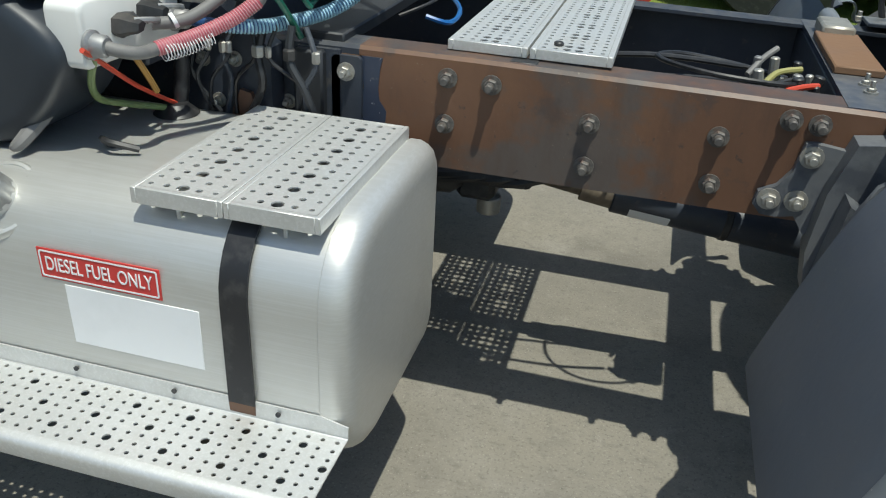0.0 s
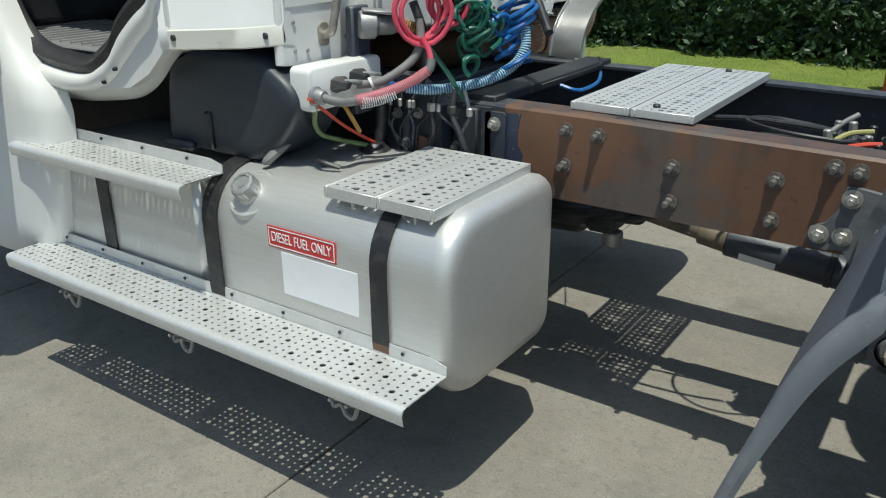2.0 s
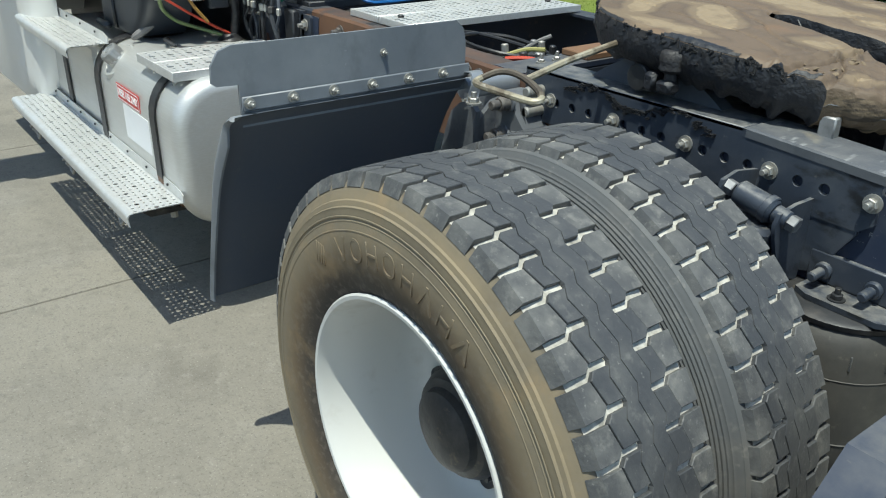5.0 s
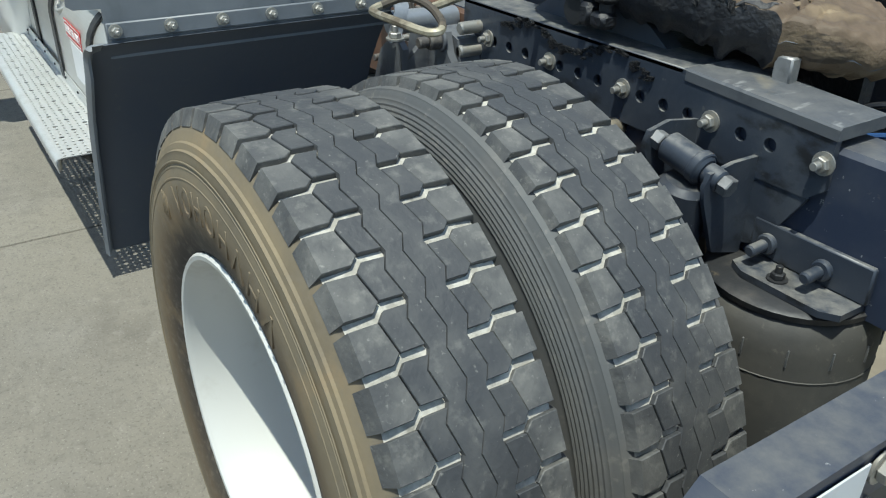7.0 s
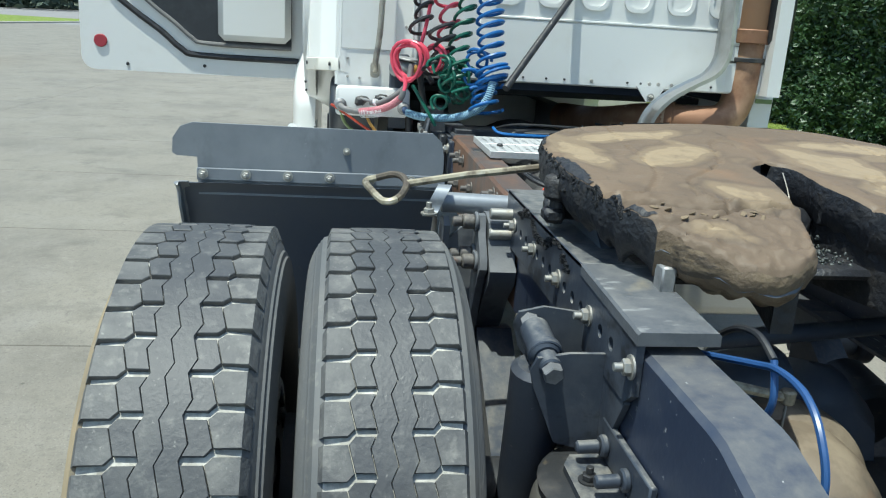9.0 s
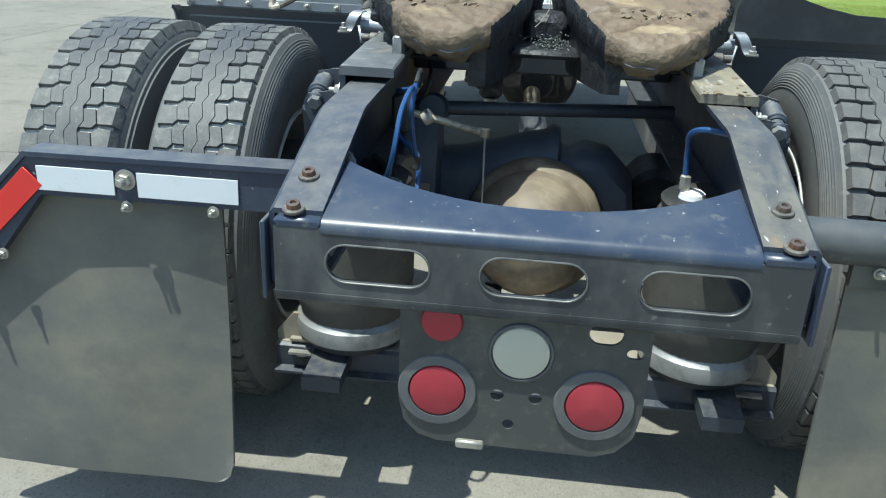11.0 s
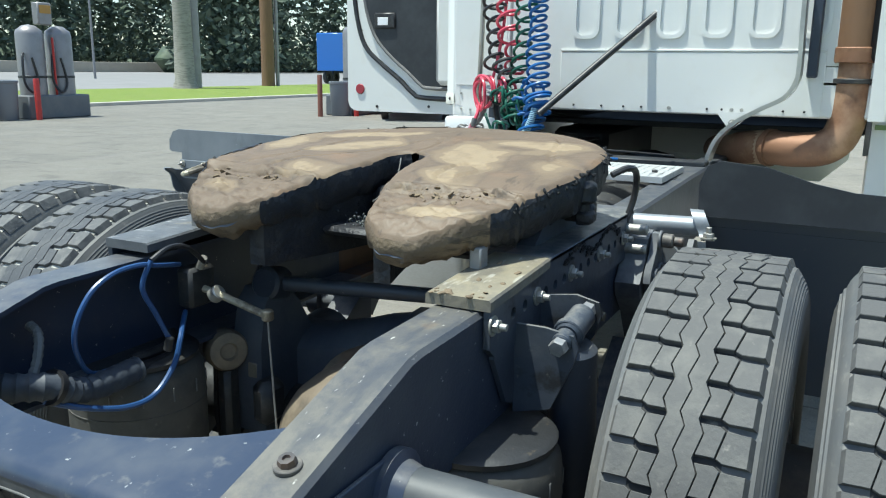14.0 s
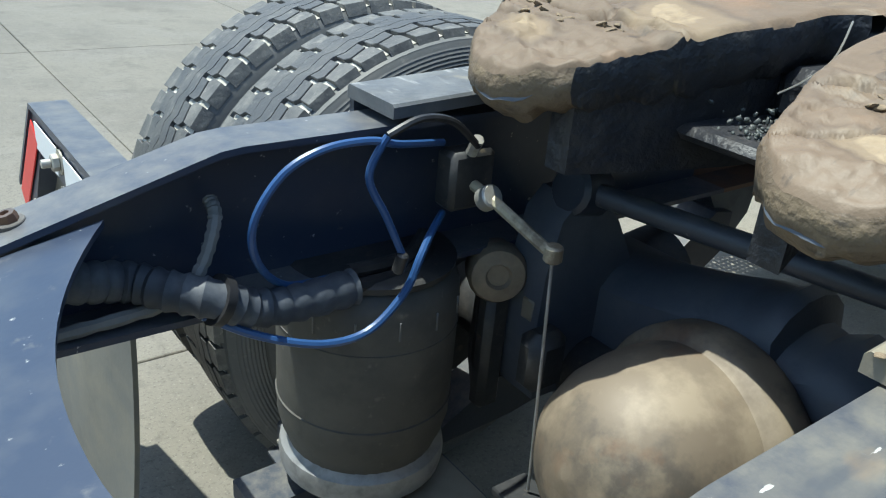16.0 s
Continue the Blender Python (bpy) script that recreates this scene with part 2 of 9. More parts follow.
def smears(m, colour, rim, patches):
    """Scraped patches: (x, y, half length, half width, turn) ellipses with wandering outlines."""
    nt = m.node_tree
    n, l = nt.nodes, nt.links
    b = n["Principled BSDF"]
    old = b.inputs["Base Color"].links[0].from_socket
    tc = n.new("ShaderNodeTexCoord")

    def calc(op, a, c=0.0, d=None):
        q = n.new("ShaderNodeMath")
        q.operation = op
        for k, v in enumerate((a, c, d)):
            if v is None:
                continue
            if isinstance(v, (int, float)):
                q.inputs[k].default_value = v
            else:
                l.new(v, q.inputs[k])
        return q.outputs[0]

    def grain(scale, detail):
        q = n.new("ShaderNodeTexNoise")
        q.inputs["Scale"].default_value, q.inputs["Detail"].default_value = scale, detail
        q.inputs["Distortion"].default_value = 0.6
        l.new(tc.outputs["Object"], q.inputs["Vector"])
        return q.outputs["Fac"]
    wander = calc("ADD", calc("MULTIPLY", grain(5.5, 1.5), 3.2), calc("MULTIPLY", grain(40, 3), 0.3))
    best = None
    for x, y, a, c, turn in patches:
        mp = n.new("ShaderNodeMapping")
        mp.vector_type = "TEXTURE"
        mp.inputs["Location"].default_value = (x, y, 0)
        mp.inputs["Rotation"].default_value = (0, 0, radians(turn))
        mp.inputs["Scale"].default_value = (a, c, 1)
        l.new(tc.outputs["Object"], mp.inputs["Vector"])
        flat = n.new("ShaderNodeVectorMath")
        flat.operation = "MULTIPLY"
        flat.inputs[1].default_value = (1, 1, 0)
        l.new(mp.outputs[0], flat.inputs[0])
        size = n.new("ShaderNodeVectorMath")
        size.operation = "LENGTH"
        l.new(flat.outputs[0], size.inputs[0])
        best = size.outputs["Value"] if best is None else calc("MINIMUM", best, size.outputs["Value"])
    level = calc("ADD", best, wander)

    def band(v, lo, hi, st):
        q = n.new("ShaderNodeMapRange")
        q.inputs[1].default_value, q.inputs[2].default_value = lo, hi
        q.inputs[3].default_value, q.inputs[4].default_value = st, 0.0
        l.new(v, q.inputs[0])
        return q.outputs[0]

    def lay(under, fac, c):
        q = n.new("ShaderNodeMix")
        q.data_type = "RGBA"
        l.new(fac, q.inputs[0])
        l.new(under, q.inputs[6])
        q.inputs[7].default_value = (*c, 1)
        return q.outputs[2]
    col = lay(old, band(level, 2.9, 3.1, 0.35), (0.07, 0.05, 0.035))
    col = lay(col, band(level, 2.62, 2.9, 0.6), colour)
    col = lay(col, calc("MULTIPLY", band(level, 2.34, 2.42, 0.6), band(grain(26, 4), 0.5, 0.75, 1.0)), rim)
    edge = calc("MULTIPLY", band(level, 2.2, 2.24, 1.0), calc("SUBTRACT", 1.0, band(level, 2.1, 2.14, 1.0)))
    col = lay(col, calc("MULTIPLY", edge, 0.4), colour)
    l.new(col, b.inputs["Base Color"])


smears(M["grease"], (0.235, 0.172, 0.102), (0.335, 0.255, 0.155), ((-1.09, -0.38, 0.19, 0.05, 8), (-1.15, -0.17, 0.14, 0.07, -45), (-0.905, -0.19, 0.09, 0.07, 50), (-1.135, 0.15, 0.14, 0.075, 30), (-1.03, 0.37, 0.17, 0.07, 20), (-0.905, 0.18, 0.1, 0.065, 20), (-1.265, 0.25, 0.13, 0.04, 80), (-1.3, -0.24, 0.14, 0.035, 110), (-0.74, -0.27, 0.075, 0.045, 80), (-0.73, 0.25, 0.08, 0.025, 90)))
M["angle_paint"] = mat("dusty_blue_grey_paint", (0.038, 0.047, 0.064), 0.42, 0.0, [((0.12, 0.126, 0.132), 7, 0.46, 0.74, 0.5), ((0.013, 0.013, 0.013), 9, 0.56, 0.66, 0.85, (1, 1, 1.6)), ((0.26, 0.24, 0.2), 45, 0.64, 0.75, 0.45)], [(50, 0.3, 0.003)], 0.2, worn=((0.26, 0.25, 0.225), 26, 0.36, 0.66, 0.75))
M["grease_black"] = mat("black_grease", (0.016, 0.017, 0.021), 0.52, 0.0, [((0.05, 0.043, 0.036), 18, 0.5, 0.7, 0.6)], [(35, 0.8, 0.01), (110, 0.5, 0.004)], 0.25)
# blue-grey base lifted to stand in for the hazy look of deep shade
M["axle_black"] = mat("hazed_dusty_axle_paint", (0.06, 0.07, 0.09), 0.55, 0.0, [((0.12, 0.125, 0.13), 7, 0.45, 0.7, 0.5), ((0.045, 0.052, 0.066), 12, 0.54, 0.68, 0.6)], [(45, 0.3, 0.004)], 0.15)
M["beam_tan"] = mat("mud_dusted_beam_steel", (0.21, 0.185, 0.145), 0.75, 0.0, [((0.3, 0.275, 0.215), 6, 0.45, 0.65, 0.6), ((0.2, 0.16, 0.11), 14, 0.56, 0.7, 0.6)], [(60, 0.3, 0.003)], 0.1)
M["galv_pipe"] = mat("dull_galvanised_pipe", (0.3, 0.32, 0.345), 0.42, 0.5, [((0.17, 0.175, 0.18), 9, 0.48, 0.7, 0.5), ((0.42, 0.43, 0.44), 30, 0.55, 0.7, 0.4)], [(70, 0.15, 0.002)], 0.15)
M["bolt_dust"] = mat("dusty_dark_bolt", (0.1, 0.092, 0.085), 0.55, 0.2, [((0.24, 0.22, 0.19), 60, 0.48, 0.66, 0.6), ((0.16, 0.07, 0.04), 30, 0.58, 0.7, 0.5)], [(90, 0.3, 0.002)], 0.15)
M["galv"] = mat("zinc_bolt", (0.4, 0.39, 0.36), 0.5, 0.7, [((0.3, 0.26, 0.2), 50, 0.5, 0.7, 0.6)], (), 0.2)
M["black_rubber"] = mat("black_rubber_hose", (0.018, 0.018, 0.02), 0.45, 0.0, [((0.09, 0.085, 0.08), 25, 0.5, 0.75, 0.5)])
M["dark_plastic"] = mat("black_moulded_plastic", (0.02, 0.022, 0.026), 0.55, 0.0, [((0.06, 0.065, 0.07), 5, 0.45, 0.75, 0.6)], [(60, 0.15, 0.002)])
M["dark_steel"] = mat("dark_greasy_steel", (0.03, 0.031, 0.033), 0.5, 0.2, [((0.11, 0.1, 0.09), 12, 0.5, 0.72, 0.6), ((0.2, 0.16, 0.1), 35, 0.62, 0.75, 0.5)], [(45, 0.4, 0.004)], 0.2)
M["diff"] = mat("rusty_axle_housing", (0.17, 0.135, 0.098), 0.6, 0.1, [((0.06, 0.055, 0.05), 5, 0.54, 0.64, 0.7), ((0.3, 0.245, 0.175), 9, 0.48, 0.65, 0.7), ((0.18, 0.1, 0.055), 9, 0.57, 0.72, 0.6)], [(40, 0.25, 0.003)])
M["exhaust"] = mat("rusted_exhaust_pipe", (0.25, 0.13, 0.075), 0.6, 0.3, [((0.48, 0.3, 0.19), 5, 0.48, 0.66, 0.7), ((0.12, 0.07, 0.05), 8, 0.52, 0.7, 0.7)], [(50, 0.3, 0.003)])
M["concrete"] = mat("worn_concrete", (0.237, 0.217, 0.179), 0.9, 0.0, [((0.165, 0.152, 0.13), 0.9, 0.44, 0.62, 0.6), ((0.27, 0.252, 0.22), 2.2, 0.5, 0.68, 0.5), ((0.118, 0.107, 0.09), 2.6, 0.56, 0.7, 0.55), ((0.16, 0.146, 0.124), 9, 0.54, 0.7, 0.4), ((0.3, 0.28, 0.243), 17, 0.58, 0.72, 0.4), ((0.145, 0.132, 0.113), 30, 0.53, 0.7, 0.6), ((0.11, 0.1, 0.087), 110, 0.54, 0.7, 0.8), ((0.38, 0.355, 0.31), 150, 0.58, 0.7, 0.7), ((0.06, 0.055, 0.05), 17, 0.71, 0.75, 0.7)], [(60, 0.25, 0.004), (260, 0.35, 0.002)], random=0.04, place=True)
M["kerb"] = mat("kerb_concrete", (0.48, 0.45, 0.39), 0.9, 0.0, [((0.34, 0.31, 0.26), 3, 0.5, 0.75, 0.6)], [(60, 0.3, 0.004)])
M["concrete"].node_tree.nodes["Principled BSDF"].inputs["Diffuse Roughness"].default_value = 1.0
M["joint"] = mat("joint_dirt", (0.12, 0.105, 0.08), 0.95, 0.0, [((0.22, 0.2, 0.16), 6, 0.45, 0.7, 0.6)], ())
M["asphalt"] = mat("grey_asphalt", (0.2, 0.195, 0.19), 0.9, 0.0, [((0.27, 0.26, 0.25), 0.4, 0.4, 0.7, 0.6)], ())
M["red_lens"] = mat("red_lens", (0.31, 0.028, 0.042), 0.45, 0.0, [((0.4, 0.05, 0.06), 20, 0.5, 0.7, 0.4)], [(120, 0.15, 0.001)])
M["white_lens"] = mat("white_lens", (0.5, 0.48, 0.39), 0.6, 0.0, [((0.5, 0.48, 0.4), 20, 0.5, 0.7, 0.4)], [(120, 0.15, 0.001)])
M["red_tape"] = mat("red_reflective_tape", (0.62, 0.035, 0.03), 0.4, 0.0, [((0.45, 0.05, 0.04), 30, 0.55, 0.7, 0.4)], ())
M["white_tape"] = mat("white_reflective_tape", (0.68, 0.7, 0.72), 0.4, 0.0, [((0.5, 0.46, 0.38), 12, 0.55, 0.75, 0.5)], ())
M["orange"] = mat("orange_label", (0.75, 0.13, 0.03), 0.5)
M["ink"] = mat("black_ink", (0.02, 0.02, 0.02), 0.6)
M["label_red"] = mat("red_label_film", (0.55, 0.04, 0.035), 0.45)
M["label_white"] = mat("white_label_film", (0.8, 0.8, 0.8), 0.5, 0.0, [((0.68, 0.68, 0.68), 8, 0.5, 0.75, 0.4)])
M["red_hose"] = mat("red_coiled_hose", (0.6, 0.065, 0.11), 0.36, 0.0, [((0.42, 0.03, 0.05), 15, 0.5, 0.7, 0.5)])
M["green_hose"] = mat("green_coiled_cable", (0.008, 0.095, 0.06), 0.4, 0.0, [((0.004, 0.035, 0.025), 12, 0.5, 0.7, 0.5)])
M["blue_hose"] = mat("blue_coiled_hose", (0.01, 0.1, 0.31), 0.4, 0.0, [((0.05, 0.22, 0.5), 12, 0.5, 0.7, 0.5)])
M["blue_tube"] = mat("blue_nylon_air_line", (0.025, 0.07, 0.19), 0.35, 0.0, [((0.06, 0.14, 0.32), 30, 0.55, 0.75, 0.4)])
M["grey_hose"] = mat("grey_rubber_hose", (0.16, 0.155, 0.15), 0.6, 0.0, [((0.26, 0.25, 0.23), 15, 0.5, 0.7, 0.5)])
M["pink_pale"] = mat("pale_pink_spiral", (0.5, 0.24, 0.26), 0.5)
M["pink_wrap"] = mat("faded_red_spiral_wrap", (0.4, 0.075, 0.1), 0.5, 0.0, [((0.5, 0.22, 0.24), 60, 0.5, 0.7, 0.5)])
M["flap_dusty"] = mat("mud_dusted_flap_rubber", (0.115, 0.114, 0.103), 0.62, 0.0, [((0.225, 0.198, 0.143), 1.5, 0.42, 0.62, 0.8, (1, 1, 1.3)), ((0.07, 0.072, 0.07), 3.2, 0.52, 0.66, 0.55), ((0.18, 0.168, 0.135), 9, 0.52, 0.72, 0.4, (1, 0.6, 1.6)), ((0.3, 0.28, 0.23), 60, 0.7, 0.76, 0.4)], [(18, 0.12, 0.004), (90, 0.2, 0.002)], 0.12)
M["mat_grey"] = mat("worn_grey_rubber_mat", (0.16, 0.16, 0.158), 0.7, 0.0, [((0.26, 0.25, 0.23), 9, 0.46, 0.7, 0.6)], [(60, 0.2, 0.003)])
M["cast_grey"] = mat("dull_cast_zinc", (0.3, 0.3, 0.3), 0.5, 0.5, [((0.14, 0.14, 0.14), 18, 0.48, 0.68, 0.7)], [(70, 0.3, 0.002)], 0.15)
M["bearing"] = mat("mud_tan_steel", (0.17, 0.15, 0.115), 0.6, 0.0, [((0.11, 0.108, 0.105), 7, 0.5, 0.64, 0.7)], [(60, 0.5, 0.005)], 0.2, worn=((0.29, 0.25, 0.165), 9, 0.36, 0.6, 0.85), over=(((0.08, 0.078, 0.075), 9, 0.56, 0.66, 0.65, (1, 1, 1)), ((0.42, 0.4, 0.34), 40, 0.6, 0.68, 0.6, (0.5, 1.5, 1))))
M["bearing_grey"] = mat("scuffed_grey_steel", (0.1, 0.105, 0.113), 0.5, 0.0, [((0.05, 0.056, 0.066), 6, 0.48, 0.62, 0.7)], [(60, 0.3, 0.003)], 0.2, worn=((0.17, 0.17, 0.165), 7, 0.45, 0.62, 0.8), over=(((0.3, 0.26, 0.18), 6, 0.58, 0.66, 0.6, (1, 1, 1)), ((0.36, 0.36, 0.35), 30, 0.58, 0.68, 0.6, (2.2, 0.5, 1))))
M["mud"] = mat("dry_tan_mud", (0.2, 0.15, 0.095), 0.85, 0.0, [((0.12, 0.09, 0.058), 2, 0.45, 0.65, 0.6)], [(3, 0.3, 0.02)], random=0.15)
M["cap"] = mat("dull_filler_cap", (0.36, 0.36, 0.35), 0.4, 0.6, [((0.2, 0.2, 0.19), 22, 0.48, 0.7, 0.6)], [(80, 0.2, 0.002)], 0.2)
M["box_plastic"] = mat("smooth_grey_black_plastic", (0.022, 0.028, 0.037), 0.45, 0.0, [((0.034, 0.041, 0.051), 3, 0.42, 0.7, 0.7), ((0.1, 0.1, 0.1), 40, 0.68, 0.75, 0.35)], [(60, 0.08, 0.002)], 0.12)
M["pale_blue"] = mat("pale_blue_spiral_wrap", (0.3, 0.48, 0.58), 0.5)
M["yellow_green"] = mat("yellow_green_hose", (0.17, 0.23, 0.09), 0.45, 0.0, [((0.09, 0.12, 0.05), 14, 0.5, 0.7, 0.6)])
M["yellow_hose"] = mat("yellow_nylon_line", (0.3, 0.28, 0.1), 0.5)
M["red_cable"] = mat("red_cable", (0.5, 0.06, 0.03), 0.45)
M["crumb"] = mat("grey_green_grease_crumbs", (0.07, 0.078, 0.074), 0.5, 0.0, [((0.05, 0.055, 0.055), 2, 0.45, 0.6, 0.6)], random=0.3)
M["stud_tan"] = mat("dust_caked_stud", (0.2, 0.175, 0.13), 0.65, 0.1, [((0.09, 0.08, 0.066), 40, 0.48, 0.66, 0.7), ((0.33, 0.3, 0.24), 70, 0.58, 0.7, 0.5)], [(90, 0.4, 0.002)])
M["straw"] = mat("dry_straw", (0.33, 0.29, 0.15), 0.7, 0.0, [((0.2, 0.19, 0.08), 9, 0.45, 0.65, 0.7)])
M["ochre"] = mat("ochre_hose", (0.4, 0.22, 0.05), 0.5)
M["polished"] = mat("polished_steel_strip", (0.5, 0.49, 0.47), 0.28, 0.85, [((0.3, 0.28, 0.25), 6, 0.5, 0.7, 0.6), ((0.62, 0.6, 0.55), 30, 0.55, 0.7, 0.5, (1, 1, 0.2))], [(40, 0.08, 0.002)], 0.2)
M["pale_pipe"] = mat("pale_tan_pipe", (0.5, 0.36, 0.24), 0.6, 0.1, [((0.36, 0.22, 0.13), 9, 0.48, 0.7, 0.6)], [(50, 0.3, 0.003)])
M["crossface"] = mat("dusty_black_crossmember_face", (0.04, 0.043, 0.048), 0.45, 0.0, [((0.13, 0.13, 0.125), 8, 0.45, 0.68, 0.6, (1, 1, 0.7)), ((0.02, 0.024, 0.034), 5, 0.55, 0.7, 0.7), ((0.3, 0.29, 0.26), 40, 0.64, 0.73, 0.5)], [(40, 0.2, 0.002)], 0.25)
M["tube_grey"] = mat("dusty_grey_tube", (0.06, 0.066, 0.072), 0.5, 0.0, [((0.12, 0.12, 0.115), 6, 0.48, 0.7, 0.6), ((0.2, 0.18, 0.15), 40, 0.62, 0.74, 0.5)], [(40, 0.15, 0.002)], 0.15)
M["loom"] = mat("dusty_loom_tape", (0.035, 0.042, 0.055), 0.6, 0.0, [((0.13, 0.14, 0.155), 14, 0.46, 0.68, 0.6)], [(60, 0.3, 0.003)])
# pale tone stands for the highlight on the slot rims
M["slot_edge"] = mat("highlit_slot_edge", (0.14, 0.14, 0.138), 0.45, 0.3, [((0.06, 0.065, 0.075), 18, 0.48, 0.62, 0.8)])
M["bezel_rubber"] = mat("grimy_grommet_rubber", (0.1, 0.102, 0.105), 0.6, 0.0, [((0.19, 0.17, 0.14), 14, 0.48, 0.68, 0.6)], [(60, 0.2, 0.002)])
M["flap_navy"] = mat("blue_black_flap_rubber", (0.076, 0.091, 0.118), 0.5, 0.0, [((0.1, 0.11, 0.128), 4, 0.44, 0.68, 0.7), ((0.14, 0.14, 0.135), 40, 0.62, 0.74, 0.4)], [(30, 0.2, 0.004)], 0.15)
M["navy_worn"] = mat("scraped_navy_paint", (0.03, 0.038, 0.06), 0.4, 0.0, [((0.085, 0.09, 0.1), 9, 0.5, 0.74, 0.4), ((0.2, 0.175, 0.12), 34, 0.64, 0.74, 0.45, (0.6, 1.3, 1)), ((0.5, 0.5, 0.48), 75, 0.68, 0.71, 0.7)], [(45, 0.25, 0.003), (160, 0.2, 0.002)], 0.25, worn=((0.165, 0.152, 0.123), 16, 0.25, 0.58, 0.85), over=(((0.06, 0.064, 0.072), 8, 0.49, 0.56, 0.8, (0.45, 1.6, 1)), ((0.3, 0.2, 0.1), 9, 0.6, 0.7, 0.5, (0.7, 1.2, 1)), ((0.11, 0.105, 0.095), 40, 0.52, 0.66, 0.6, (0.4, 1.6, 1)), ((0.6, 0.58, 0.53), 70, 0.665, 0.7, 0.75, (0.45, 1.4, 1))))
M["grease_side"] = mat("stringy_brown_grease", (0.125, 0.09, 0.058), 0.55, 0.0, [((0.2, 0.15, 0.092), 10, 0.5, 0.64, 0.6, (1, 1, 4)), ((0.035, 0.027, 0.02), 14, 0.54, 0.64, 0.8, (1, 1, 5))], [(40, 0.7, 0.008), (130, 0.5, 0.003)], 0.15)
M["rubber_tan"] = mat("dry_tread_rubber", (0.085, 0.084, 0.082), 0.7, 0.0, [((0.15, 0.145, 0.13), 18, 0.48, 0.68, 0.6), ((0.26, 0.245, 0.21), 50, 0.62, 0.74, 0.5)], [(120, 0.35, 0.003)])
# near-black floor puts the shade between the far lugs into the colour; some dust
M["groove_shade"] = mat("shaded_tread_groove", (0.035, 0.035, 0.036), 0.9, 0.0, [((0.2, 0.19, 0.165), 40, 0.58, 0.7, 0.6)], [(90, 0.3, 0.003)])
M["hanger_paint"] = mat("dusty_grey_casting", (0.12, 0.126, 0.135), 0.55, 0.0, [((0.17, 0.172, 0.172), 9, 0.45, 0.7, 0.6), ((0.05, 0.056, 0.07), 7, 0.52, 0.62, 0.7)], [(45, 0.35, 0.004)], 0.2)
M["tube_rust"] = mat("rusty_hanger_tube", (0.2, 0.105, 0.052), 0.7, 0.0, [((0.085, 0.07, 0.058), 9, 0.48, 0.62, 0.75), ((0.3, 0.19, 0.1), 24, 0.52, 0.68, 0.6), ((0.05, 0.045, 0.042), 60, 0.64, 0.72, 0.6)], [(50, 0.3, 0.003)])
M["orange_rust"] = mat("orange_rusted_steel", (0.19, 0.105, 0.055), 0.7, 0.0, [((0.16, 0.1, 0.07), 8, 0.5, 0.7, 0.7)], [(50, 0.3, 0.003)])
M["bare_steel"] = mat("bare_scuffed_steel", (0.42, 0.4, 0.35), 0.45, 0.6, [((0.16, 0.15, 0.14), 14, 0.48, 0.66, 0.7), ((0.3, 0.25, 0.18), 5, 0.5, 0.7, 0.5)], [(50, 0.25, 0.003)], 0.2)
M["rod_brown"] = mat("greasy_brown_rod", (0.09, 0.073, 0.055), 0.55, 0.1, [((0.2, 0.165, 0.11), 22, 0.5, 0.66, 0.6), ((0.03, 0.026, 0.022), 30, 0.55, 0.68, 0.6)], [(90, 0.4, 0.002)])
M["cream_rod"] = mat("worn_cream_rod", (0.36, 0.32, 0.23), 0.5, 0.2, [((0.1, 0.075, 0.05), 14, 0.48, 0.6, 0.85), ((0.6, 0.57, 0.48), 25, 0.6, 0.72, 0.6)])
M["glass"] = mat("dark_glass", (0.02, 0.025, 0.03), 0.05, 0.0)


